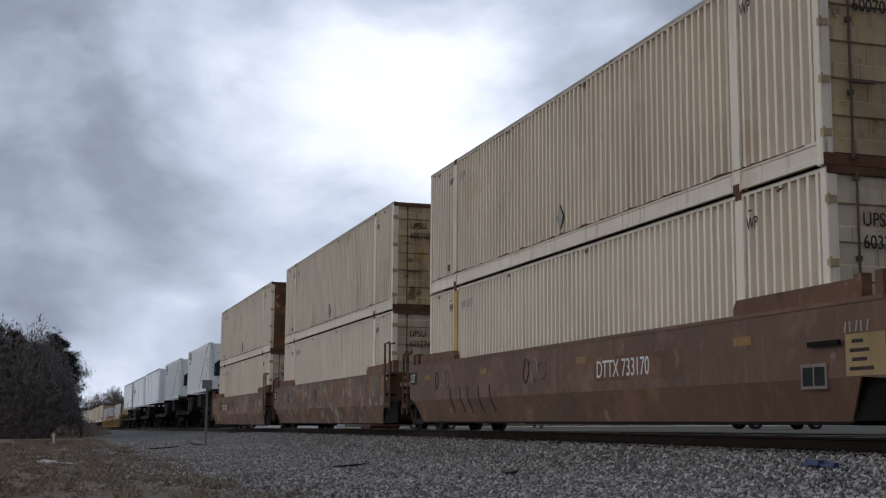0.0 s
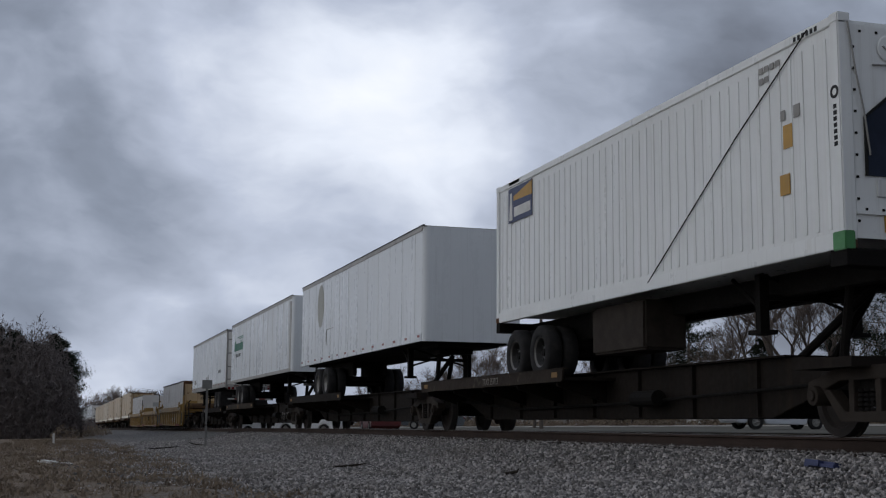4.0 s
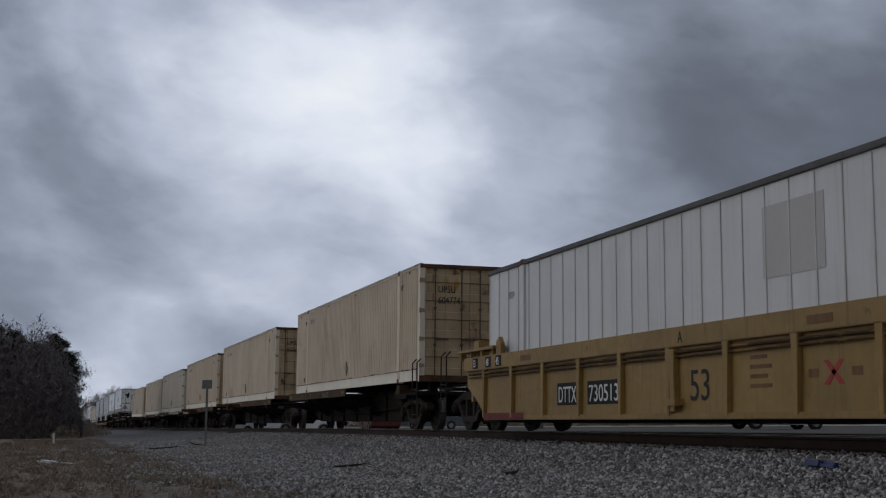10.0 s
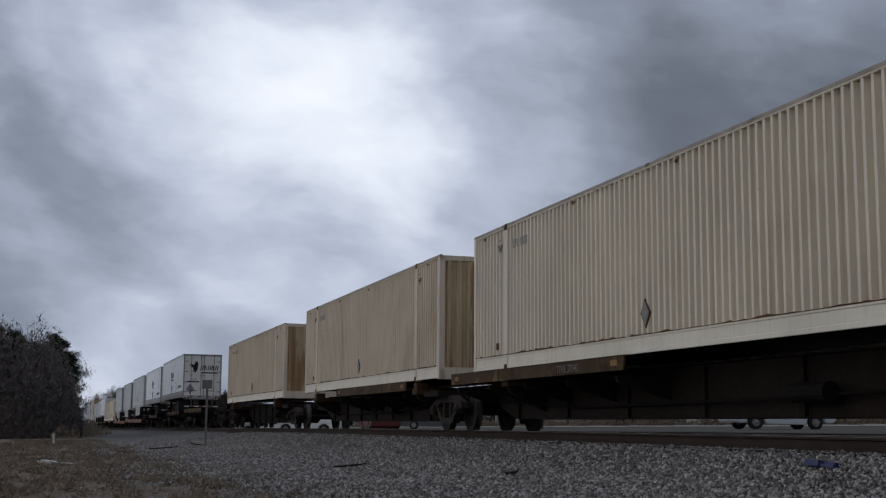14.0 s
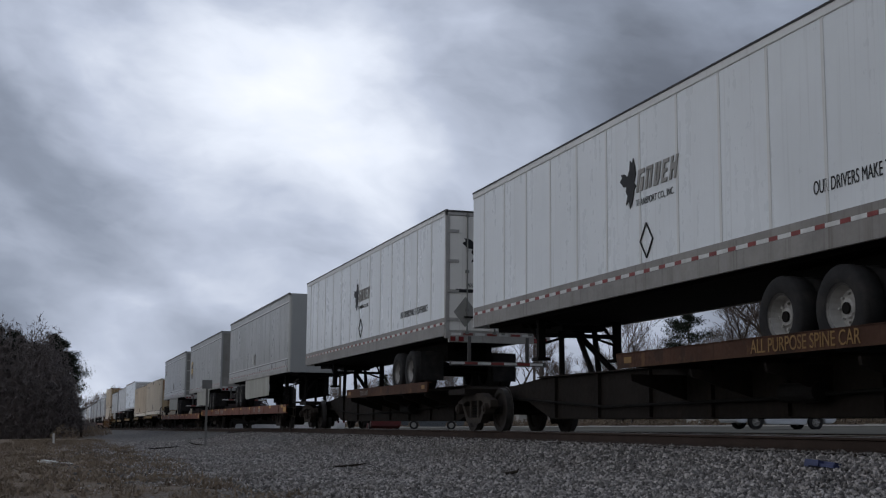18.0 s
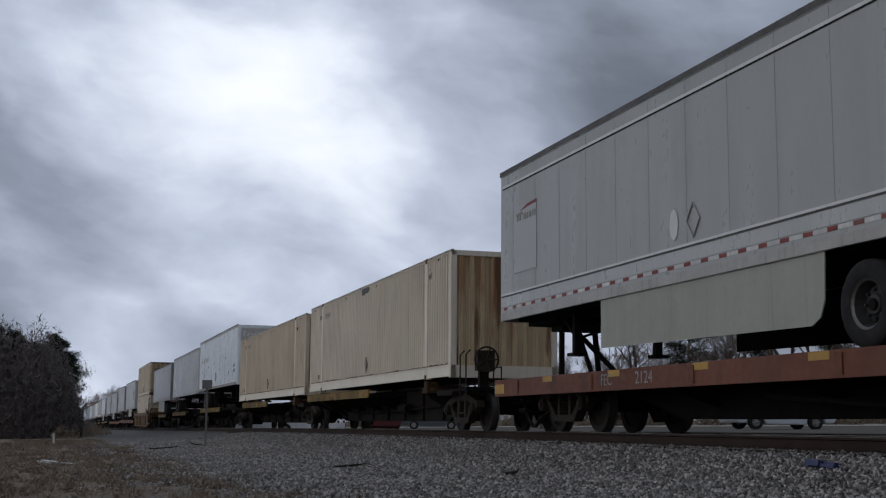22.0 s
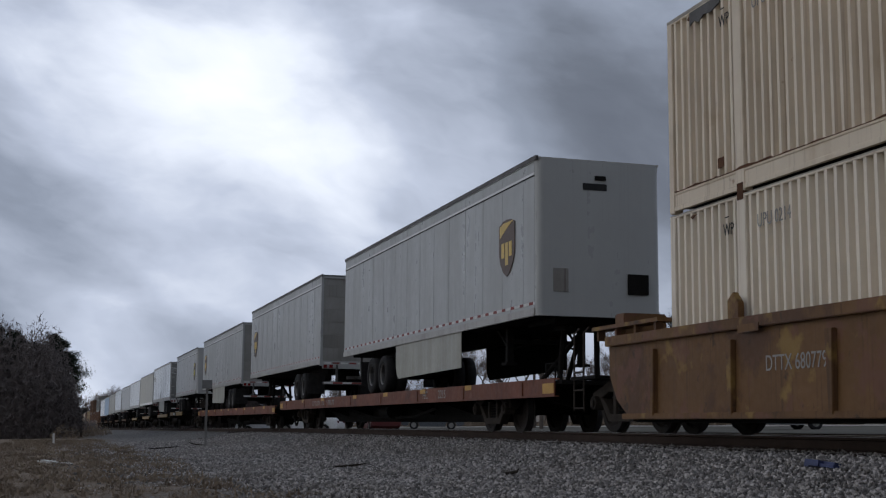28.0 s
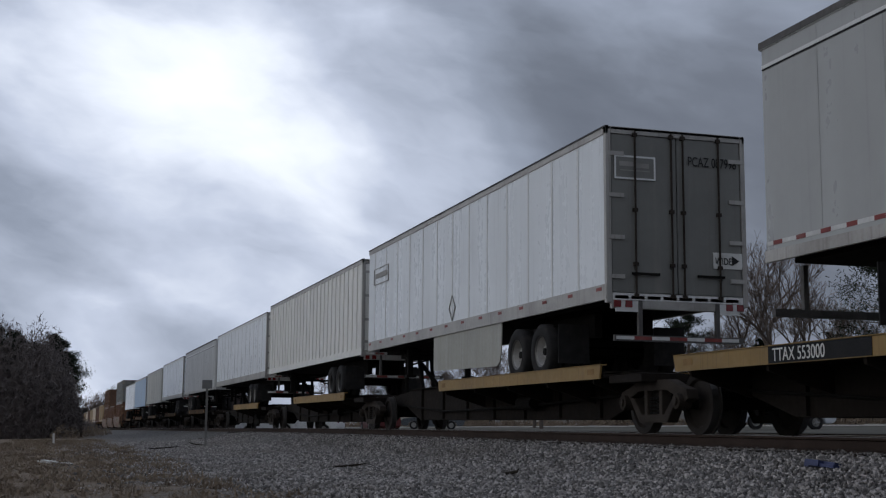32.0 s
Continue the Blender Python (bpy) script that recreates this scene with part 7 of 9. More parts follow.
# dark spine cars with trailers
SP = (-159.81, -143.07, -125.60, -108.23, -90.75, -74.10)
for i, (lab, hx) in enumerate((("end platform of a grimy spine car carrying a white trailer", 1), ("grimy spine car platform with pale scrawl, trailer nose on a hitch", 1), ("grimy spine car platform with dull yellow deck edge", 1), ("grimy spine car platform under a refrigerated container", 1), ("leading platform of a grimy spine car", 1))):
    xr, xf = SP[i], SP[i + 1]
    if i == 0:
        pl, hi = (xf - 9.6, xf - 0.9), (xr + 1.6, -1)
    else:
        pl, hi = (xr + 0.9, xr + 9.6), (xf - 1.2, 1)
    spine_platform(lab, xr, xf, pl, "spine" if i in (0, 2, 4) else "deckgrime", i == 0, hi, (), "TTAX 553713" if i in (0, 3) else "", i == 4, 0.0, -151.6 if i == 0 else None)
scrawl = random.Random(8)
for car in [ob for ob, *_ in MOVERS if ob["label"].endswith("nose on a hitch")]:
    for i in range(5):
        o = [(-131.67 + 143.07 + 0.34 * i + u, AX - 0.472, 0.48 + w) for u, w in ((0, 0), (0.05 + 0.1 * (i % 2), 0.3), (0.22, 0.28 - 0.2 * (i % 3 == 1)), (0.2, 0.05), (0.3, scrawl.uniform(0.0, 0.25)))]
        part("graffiti", B().path([(a - 0, b_, c_) for a, b_, c_ in o], 0.014, 4), M["faded"], car, "pale sprayed scrawl")
for car in [ob for ob, *_ in MOVERS if ob["label"].endswith("nose on a hitch")]:
    u = -132.32 + 143.07
    part("graffiti", B().path([(u, AX - 0.472, 0.63), (u + 0.08, AX - 0.472, 0.68), (u + 0.15, AX - 0.472, 0.62), (u + 0.23, AX - 0.472, 0.67), (u + 0.3, AX - 0.472, 0.62), (u + 0.5, AX - 0.472, 0.63)], 0.012, 4).path([(u + 0.4, AX - 0.472, 0.7), (u + 0.52, AX - 0.472, 0.63), (u + 0.42, AX - 0.472, 0.55)], 0.012, 4), M["faded"], car, "pale sprayed arrow")
put(reefer("white refrigerated container on a road chassis, navy machinery end"), -85.20, 1.02, 0.075)
put(reefer("white refrigerated container with blue owner's panel, on a chassis"), -102.67, 1.02, 0.075)
t6 = put(trailer("white trailer with dark roof rail and a faded round patch", "white", True, "flat", L=15.6, top=3.97, rim="rim", tape=2), -123.42, 1.03)
disc = B().turned([(0.0, -0.003), (1.0, -0.003), (1.0, 0.003)], 24)
disc.v = [(x * 0.5 + 3.3, y + 0.012, z * 0.72 + 3.1) for x, y, z in disc.v]
part("faded_emblem", disc, M["skirt"], t6, "pale yellowed oval where an emblem was")
strokes(t6, 4.3, 1.75, 1.0, 0.5, "faded", [(0, 0.03, 0, 1), (0, 1, 0.97, 1.0)], "scratch")
t7 = put(trailer("white plate trailer with a green painted name and grey seams", "white", True, "plate", L=16.6, top=4.0, tape=0, rail=0.13, seams="skirt", bogie=2.7), -142.05, 1.03)
strokes(t7, 1.1, 2.72, 2.8, 0.5, "green", [(0, 0.14, 0, 1), (0.17, 0.27, 0, 0.7), (0.3, 0.42, 0, 0.72), (0.45, 0.68, 0, 0.7), (0.71, 0.76, 0, 0.95), (0.79, 0.9, 0, 0.72), (0.92, 1.0, 0, 0.7), (0.3, 0.95, 1.25, 1.33), (0.5, 1.0, 1.1, 1.15)], lean=0.2)
part("nose_corner", B().box(16.12, 16.47, 0.006, 0.02, 1.34, 3.86), M["alu"], t7, "dull metal corner strip")
lettering("TRAILER LEASING", 0.16, M["ink"], t7, 1.45, 0.01, 2.42, squeeze=1.0)
for a, b_, lo, hi in ((1.5, 2.3, 3.0, 3.25), (1.55, 2.25, 2.85, 2.91)):
    part("brand_bar", B().box(16.605, 16.616, a, b_, lo, hi), M["green"] if lo > 2.9 else M["ink"], t7)
t8 = put(trailer("white trailer with rust-edged door frame and grey bottom rail", "white", False, "plate", L=16.17, top=4.07, rim="rimrust", seams="white", tape=2), -160.04, 1.03)
diamond(t8, 7.77, 1.75, "alu", 0.2)
diamond(t8, 8.4, 1.85, "faded", 0.16)
part("faded_label", B().box(1.35, 2.2, 0.0, 0.012, 1.66, 1.92), M["faded"], t8)
lettering("53", 0.14, M["ink"], t8, 1.4, 0.01, 1.46)
lettering("MEBZ 064969", 0.17, M["ink"], t8, 12.9, 0.01, 2.0)

# yellow three-unit well car
YW = ((-183.49, -163.97), (-203.24, -183.49), (-222.68, -203.24))
well_ribbed("yellow ribbed well car with black number panels, carrying a white container", *YW[0], True, False, "yellow", (("53", 10.6), ("panel DTTX", 12.05), ("panel 730513", 13.45), ("notice", 7.9), ("cross", 6.2), ("letter B", 8.55)))
well_ribbed("empty yellow ribbed well car with a red emblem and black scrawl", *YW[1], False, False, "yellow", (("53", 10.7), ("emblem", 12.2), ("vee", 8.6), ("notice", 7.4)))
well_ribbed("yellow ribbed well car ending its set, white container inside", *YW[2], False, True, "yellow", (("53", 10.63), ("panel DTTX", 5.91), ("panel 730513", 7.2), ("cross", 13.98), ("notice", 12.2), ("letter A", 10.45)))
put(post_container("white container with upright side posts and a rusty end frame", "postwhite", 0.5, "XFE 484", patches=((4.5, 5.2, 1.65, 2.55), (5.3, 5.9, 1.75, 2.62))), -181.73, 0.33)
put(post_container("white container with side posts and a small end hatch", "postwhite", 0.55, "", doors=False), -220.88, 0.33)

# containers on spine cars
CS = ((-244.53, -227.07), (-263.44, -244.53), (-280.90, -263.44), (-302.98, -280.90), (-320.84, -302.98), (-338.85, -322.23))
CX = (-242.09, -262.89, -281.44, -300.40, -319.06, -339.54)
CT = ("UPU 0174", "UPU 0171", "UPU 0142", "UPU 0020", "UPU 0020", "UPU 0330")
CN = ("604774", "602621", "600955", "602784", "", "")
for i, (xr, xf) in enumerate(CS):
    x = CX[i]
    deck = ((-242.6, -233.3), (-255.28, -246.7), (-273.03, -265.5), (-301.5, -292.7), (xf - 10.2, xf - 2.2), None)[i]
    spine_platform("grimy spine car platform under a beige container", xr, xf, deck, "yellowdirty", i == 5, None, (x + POSTS[0], x + POSTS[1]), ("TTHX 552373", "", "TTHX 552373", "TTHX 370943", "", "")[i], i == 0, 0.1, (-236.65, None, -270.5, -295.39, None, None)[i], "spinebrown")
    put(container("beige ribbed steel container low on a spine car" + (", rust-stained end forward" if i > 3 else ", rusty doors forward"), "beige" if i != 3 else "cream", i < 4, CT[i], CN[i], "containers on spine cars"), x, 1.245)
spine_platform("empty spine car platform with a bare yellow-brown wheel deck", -361.07, -343.23, (-359.38, -349.76), "yellowdirty", False, None, (), "", True, 0.11, None, "spinebrown")

# trailers on spine cars
spine_platform("spine car platform with pale lettering under a white trailer", -379.61, -361.07, (-371.6, -363.16), "deckrust", False, (-376.44, -1), (), "ALL PURPOSE SPINE CAR", False, 0.12, -367.62)
spine_platform("rear platform of a spine car under a white trailer", -398.15, -379.61, (-390.36, -381.89), "deckrust", True, (-395.47, -1), (), "TTAX 310451", False, 0.03, -388.6)
for x, last in ((-379.12, 0), (-397.70, 1)):
    t = put(trailer("white plate trailer with black bird emblem and striped bottom rail", "white", False, "plate", L=16.65, top=4.04, seams="alu", tape=1, rail=0.42, bogie=3.0 if last else 3.53), x, 1.03)
    bird = [(0.0, 0.62), (0.1, 0.7), (0.05, 0.8), (0.2, 0.78), (0.34, 0.66), (0.44, 0.86), (0.46, 1.08), (0.56, 0.98), (0.6, 1.12), (0.66, 0.92), (0.7, 0.66), (0.62, 0.46), (0.72, 0.34), (0.64, 0.3), (0.6, 0.12), (0.52, -0.1), (0.44, -0.2), (0.4, 0.02), (0.26, -0.06), (0.34, 0.16), (0.26, 0.3), (0.3, 0.42), (0.16, 0.44)]
    part("bird_emblem", B().prism([(7.4 + a * 0.8, 2.64 + b_ * 0.6) for a, b_ in bird], -0.002, 0.012), M["ink"], t, "black spread-winged bird emblem")
    strokes(t, 7.98, 2.74, 1.3, 0.34, "faded", [(0, 0.06, 0, 0.8), (0.0, 0.16, 0.8, 1), (0.1, 0.16, 0.0, 0.62), (0.22, 0.28, 0, 0.9), (0.22, 0.38, 0.82, 1), (0.33, 0.38, 0, 0.8), (0.45, 0.5, 0.2, 1), (0.45, 0.56, 0, 0.2), (0.53, 0.58, 0.2, 1), (0.64, 0.69, 0, 1), (0.69, 0.78, 0.82, 1), (0.69, 0.78, 0.0, 0.18), (0.69, 0.76, 0.42, 0.58), (0.84, 0.89, 0, 1), (0.89, 0.95, 0.4, 0.7), (0.95, 1.0, 0, 1)], lean=0.25)
    lettering("TRANSPORT CO., INC.", 0.11, M["ink"], t, 7.95, 0.01, 2.52)
    diamond(t, 8.3, 1.95, "ink", 0.27)
    lettering("OUR DRIVERS MAKE THE DIFFERENCE", 0.17, M["ink"], t, 12.7, 0.01, 1.88, squeeze=0.62)
    xe = 16.656
    part("bird_emblem", B().prism([(0.4 + a * 0.85, 2.95 + b_ * 0.65) for a, b_ in bird], xe - 0.02, xe - 0.008, "x"), M["ink"], t)
    for i in range(5):
        u = 1.12 + 0.25 * i
        part("brand_bar", B().prism([(u, 3.04), (u + 0.06, 3.04), (u + 0.13, 3.36), (u + 0.07, 3.36)], xe - 0.02, xe - 0.008, "x"), M["spray_dark"], t)
        part("brand_bar", B().prism([(u + 0.13, 3.04), (u + 0.19, 3.04), (u + 0.26 - 0.1 * (i % 2), 3.36), (u + 0.2 - 0.1 * (i % 2), 3.36)], xe - 0.0195, xe - 0.0085, "x"), M["spray_dark"], t)
    part("brand_bar", B().box(xe - 0.02, xe - 0.008, 1.2, 2.3, 2.82, 2.9), M["ink"], t)
    lettering("Apply At", 0.1, M["ink"], t, xe - 0.008, 0.5, 2.35, True)
    part("web_bar", B().box(xe - 0.02, xe - 0.008, 0.25, 1.1, 2.2, 2.28), M["ink"], t)
    part("placard", B().prism([(0.2, 1.75), (0.48, 2.1), (0.76, 1.75), (0.48, 1.4)], xe - 0.02, xe - 0.008, "x"), M["faded"], t, "grey diamond placard")

# red-brown flatcars
flatcar("long red-brown flatcar with yellow reflectors, carrying grey trailers", -428.61, -400.22, (-424.76, -404.11), "FEC   2224", 20.32, name_at=6.9)
flatcar("long red-brown flatcar with worn yellow markings", -456.36, -429.00, (-453.20, -432.96), "FEC   2124", 5.58, (3.31, 2.76))
flatcar("long red-brown flatcar with pale painted name on the sill", -598.70, -570.43, (-595.03, -574.91), "FEC   2215", 19.9, (5.1, 8.37, 12.92, 16.42, 19.9, 23.3), 6.8)
flatcar("long red-brown flatcar with yellow squares along the sill", -626.67, -599.20, (-623.20, -603.06), "")
GREYS = ((-417.80, 16.62, True, (5.6, 12.2), "rimrust", "", 0), (-436.86, 15.7, False, (5.0, 11.2), "rimrust", "rear", 0), (-455.97, 16.1, False, (5.0, 11.3), "rimrust", "panel", 0),
         (-588.09, 16.2, True, (6.1, 11.6), "rimrust", "front", 3.5), (-607.13, 15.5, False, None, "rimrust", "rear", 0), (-625.98, 16.1, False, (6.2, 11.2), "rimrust", "rear", 0))
for x, L, nose, sk, rim, em, bogie in GREYS:
    t = put(trailer("smooth grey trailer with " + ("a brown shield emblem" if em in ("rear", "front") else "faded painted panels") + (", nose forward" if nose else ", doors forward"), "grey", nose, "smooth", L=L, top=3.99 if x < -620 else 4.14, skirt=sk, rim=rim, tape=1, mark="greydoor" if em == "panel" else None, bogie=bogie or 3.0), x, 1.03)
    hitch_on_deck(x + L - 0.95 if nose else x + 0.95, 1 if nose else -1)
    if em == "rear":
        shield(t, 1.35, 2.66, 1.15)
    elif em == "front":
        shield(t, L - 1.6, 2.66, 1.15)
        part("number_bar", B().box(L + 0.012, L + 0.02, 0.95, 1.45, 3.62, 3.75), M["ink"], t)
        part("vent_frame", B().box(L + 0.012, L + 0.025, 0.34, 0.64, 1.65, 2.09), M["railgrime"], t, "pale framed hatch on the nose")
        part("connector_box", B().box(L + 0.012, L + 0.06, 1.87, 2.29, 1.64, 2.03), M["dark"], t, "dark connector box")
        part("marker_lamp", B().box(L + 0.01, L + 0.05, 1.2, 1.42, 3.82, 3.9), M["dark"], t)
    else:
        part("lower_moulding", B().box(0.06, L - 0.12, -0.004, 0.02, 1.69, 1.725), M["trimwhite"], t, "pale moulding above the bottom band")
        # flat dark strip that paints the shadow line below the moulding
        part("moulding_shadow_gap", B().box(0.06, L - 0.12, 0.004, 0.02, 1.66, 1.69), M["roofedge"], t, "dark strip painted as the shadow under the moulding")
        part("lower_band", B().box(0.06, L - 0.12, 0.008, 0.02, 1.47, 1.66), M["alugrey"], t, "dull metal band along the bottom")
        pu = 7.44 if em else 7.85
        diamond(t, pu + 0.57, 2.04, "alu", 0.25)
        part("round_placard", B().prism([(pu + 0.13 * math.cos(a), 2.05 + 0.24 * math.sin(a)) for a in [i * math.pi / 4 for i in range(8)]], 0.0, 0.012), M["chalk"], t)
        part("faded_panel", B().box(0.96, 3.62, 0.006, 0.016, 2.37, 2.79) if not em else B().box(0.82, 1.98, 0.006, 0.016, 2.08, 3.36), M["greypatch"], t, "faded overpainted panel")
        if em:
            part("brand_swoosh", B().prism([(1.1, 3.27), (1.5, 3.36), (1.98, 3.38), (1.98, 3.32), (1.5, 3.3)], 0.002, 0.012), M["redtape"], t, "faded red swoosh")
            strokes(t, 0.9, 3.08, 1.05, 0.16, "faded", [(0.0, 0.16, 0.7, 1.0), (0.06, 0.11, 0.0, 0.7), (0.2, 0.25, 0, 1), (0.25, 0.34, 0.7, 1), (0.4, 0.52, 0.0, 0.7), (0.57, 0.62, 0, 0.7), (0.68, 0.78, 0, 0.7), (0.84, 0.98, 0, 0.7)])

# yellow-edged spine car with containers and trailers
YS = (-546.33, -529.03, -510.90, -493.47, -476.28, -459.09)
YP = ((-537.38, -530.72), (-524.94, -515.91), (-507.41, -498.45), (-490.28, -483.43), (-474.99, -466.24))
for i in range(5):
    xr, xf = YS[i], YS[i + 1]
    pads = {3: (-492.47 + POSTS[0], -492.47 + POSTS[1]), 4: (-475.38 + POSTS[0], -475.38 + POSTS[1])}.get(i, ())
    spine_platform("spine car platform with worn yellow deck edges", xr, xf, YP[i], "deckyellow", i == 0, {0: (xr + 1.4, -1), 1: (xf - 1.3, 1), 2: (xf - 1.3, 1)}.get(i), pads, "TTAX 355012" if i == 3 else "", i == 4)
put(container("beige ribbed container with a rust-streaked corrugated end", "cream", False, "UPU 0214", "", "containers on spine cars", patch=7.5), -475.38, 1.255)
put(container("beige ribbed container with a scraped top rail", "beige", False, "UPU 0213", "", "containers on spine cars"), -492.47, 1.255)
t = put(trailer("pale blue-white trailer with peeling paint and rusty rims", "bluewhite", True, "plate", L=16.0, top=4.03, rim="rimbrown", seams="bluewhite", tape=2, rail=0.12), -509.85, 1.03)
lettering("MECZ", 0.17, M["ink"], t, 14.93, 0.008, 2.07, squeeze=0.9)
lettering("466675", 0.17, M["ink"], t, 14.93, 0.008, 1.83, squeeze=0.9)
diamond(t, 7.9, 1.81, "alu", 0.24)
flake = random.Random(5)
for i in range(16):
    fx, fw, fh, fl = 1.0 + 0.24 * i + flake.uniform(-0.05, 0.05), flake.uniform(0.04, 0.09), flake.uniform(0.16, 0.34), flake.uniform(-0.07, 0.1)
    if i % 5 != 3:
        part("peeled_mark", B().prism([(fx, 2.8), (fx + fw, 2.79), (fx + fw * 0.8 + fl, 2.8 + fh), (fx + fl, 2.82 + fh * 0.9)], 0.008, 0.018), M["skirt"], t, "torn remnant of an old decal")
for fx, fz in ((1.4, 2.2), (2.6, 2.0), (4.4, 2.4), (6.9, 2.5), (9.5, 2.1), (11.8, 2.6), (13.1, 1.8)):
    part("rivet_scar", B().prism([(fx, fz), (fx + 0.06, fz + 0.02), (fx + 0.07, fz + 0.11), (fx + 0.01, fz + 0.12)], 0.004, 0.018), M["roofedge"], t, "dark torn scar")
# bare nose metal, its grey also holding the shade of the end face
part("nose_panel", B().box(16.0, 16.014, 0.19, 2.34, 1.36, 3.95), M["nosegrey"], t, "dull grey nose panel between pale corners, darkened partly for shade")
for u, w, lo, hi in ((0.25, 0.2, 3.73, 3.79), (0.32, 0.06, 3.54, 3.73), (0.5, 0.05, 3.54, 3.7), (0.56, 0.08, 3.65, 3.7), (0.7, 0.05, 3.54, 3.7), (0.8, 0.05, 3.47, 3.7), (0.86, 0.09, 3.54, 3.7), (1.02, 0.05, 3.54, 3.79), (1.14, 0.16, 3.54, 3.7), (1.38, 0.16, 3.54, 3.7), (1.62, 0.05, 3.54, 3.79), (1.75, 0.16, 3.54, 3.7)):
    part("brand_bar", B().box(16.012, 16.019, u, u + w, lo, hi), M["chalk"], t)
lettering("MECZ", 0.17, M["ink"], t, 16.02, 0.3, 2.19, True, squeeze=0.95)
lettering("466675", 0.17, M["ink"], t, 16.02, 0.3, 1.98, True, squeeze=0.95)
t = put(trailer("grey aluminium trailer with a polished corner and long side rail", "alugrey", True, "flat", L=16.3, top=3.92, rim="rim", tape=2), -527.04, 1.03)
part("polished_corner", B().box(15.86, 16.17, -0.002, 0.018, 1.35, 3.8), M["shiny"], t, "bright polished metal corner strip")
put(trailer("grey trailer with roll-up door, shield at its end", "grey", False, "smooth", L=16.3, top=3.9, skirt=(5.0, 10.5), rim="rimrust"), -545.63, 1.03)

# ochre well car with a double stack
well_ribbed("ochre-brown ribbed well car under two stacked containers", -568.74, -548.72, True, True, "tanwell", (("pale_emblem", 12.85), ("scrawl", 8.4), ("53", 15.7), ("text DTTX 680779", 4.9)), "ochre well car")
put(container("cream ribbed container sitting in an ochre well car", "cream", True, "UPU 0214", "601188", "ochre stack"), -566.54, 0.33)
put(container("beige ribbed container stacked on a cream one", "beige", True, "UPU 0244", "602210", "ochre stack", patch=0.7), -566.54, 0.33 + 2.91)

# yellow-edged spine cars behind
ZS = [-629.72, -646.21, -663.93, -680.96, -698.20] + [-698.20 - 17.6 * i for i in range(1, 6)]
ZP = {0: (-644.82, -636.17), 1: (-656.17, -647.30), 2: (-674.06, -665.79), 3: (-689.73, -682.34)}
for i, (xf, xr) in enumerate(zip(ZS, ZS[1:])):
    pl = ZP.get(i, (xr + 5.5, xr + 14.0))
    spine_platform("spine car platform with bright yellow deck edges", xr, xf, pl, "yellow" if i < 4 else "yellowdirty", i == len(ZS) - 2, (xf - 1.2, 1) if i == 0 else (xr + 1.2, -1), (), "TTAX 553000" if i in (0,) else "", i == 0, 0.0, -642.24)
t = put(trailer("short smooth grey trailer with a bright shield emblem", "grey", True, "smooth", L=13.3, top=3.97, rim="rimrust", tape=1), -642.63, 1.03)
shield(t, 11.97, 2.58, 1.15, "shieldbright")
part("vent_frame", B().box(13.3, 13.33, 0.4, 0.75, 1.6, 2.1), M["skirt"], t)
lettering("UPSZ 8700", 0.2, M["ink"], t, 13.318, 0.9, 3.55, True)
t = put(trailer("white plate trailer with dark grey doors and a framed sign", "white", False, "plate", L=16.22, top=4.0, seams="grey", skirt=(5.1, 9.8), mark="greydoor", tape=2), -663.58, 1.03)
diamond(t, 7.9, 1.76, "faded", 0.28)
strokes(t, 0.6, 3.0, 1.6, 0.45, "faded", [(0, 1, 0.0, 0.06), (0, 1, 1.0, 1.03), (0.1, 0.9, 0.4, 0.7), (0, 0.03, 0, 1), (0.97, 1, 0, 1)], "faded_name_frame")
sign = part("framed_sign", B().box(16.21, 16.222, 0.15, 0.9, 3.2, 3.6), M["darkgrey"], t, "dark sign with a pale frame on the door")
for lo, hi, a, b_ in ((3.2, 3.23, 0.15, 0.9), (3.57, 3.6, 0.15, 0.9), (3.23, 3.57, 0.15, 0.18), (3.23, 3.57, 0.87, 0.9)):
    part("sign_frame", B().box(16.22, 16.227, a, b_, lo, hi), M["trimwhite"], sign)
for a, b_, lo, hi in ((0.24, 0.5, 3.42, 3.5), (0.52, 0.78, 3.4, 3.48), (0.26, 0.8, 3.34, 3.36)):
    part("sign_bar", B().box(16.22, 16.226, a, b_, lo, hi), M["faded"], sign)
for y in (0.15, 2.0):
    part("tail_lamp_panel", B().box(16.205, 16.226, y, y + 0.42, 1.0, 1.18), M["trimwhite"], t, "white lamp panel under the doors")
part("bumper", B().box(16.2, 16.224, 0.1, 2.49, 1.19, 1.3), M["trimwhite"], t, "pale bumper under the doors")
lettering("PCAZ 087998", 0.17, M["ink"], t, 16.222, 1.5, 3.5, True, squeeze=0.68)
part("wide_sign", B().box(16.21, 16.222, 1.95, 2.5, 1.78, 2.05), M["chalk"], t, "white clearance sign with an arrow")
lettering("WIDE", 0.12, M["ink"], t, 16.228, 1.98, 1.85, True, squeeze=0.75)
part("sign_arrow", B().prism([(2.3, 1.84), (2.3, 2.0), (2.44, 1.92)], 16.222, 16.23, "x"), M["ink"], t)
put(trailer("cream-white trailer with close upright side posts", "ribbed", False, "ribbed", L=16.3, top=3.92, rim="rimrust", tape=0), -680.62, 1.03)
put(trailer("white plate trailer far back in the train", "white", False, "plate", L=16.4, top=3.85, tape=0), -697.90, 1.03)
TAIL = (("dark grey trailer with a ribbed nose", "grey", "smooth"), ("pale trailer with a grey roof edge", "bluewhite", "plate"), ("grey trailer with dull paint", "skirt", "flat"), ("blue trailer among white ones", "blue", "flat"), ("white trailer near the rear of the view", "white", "flat"))
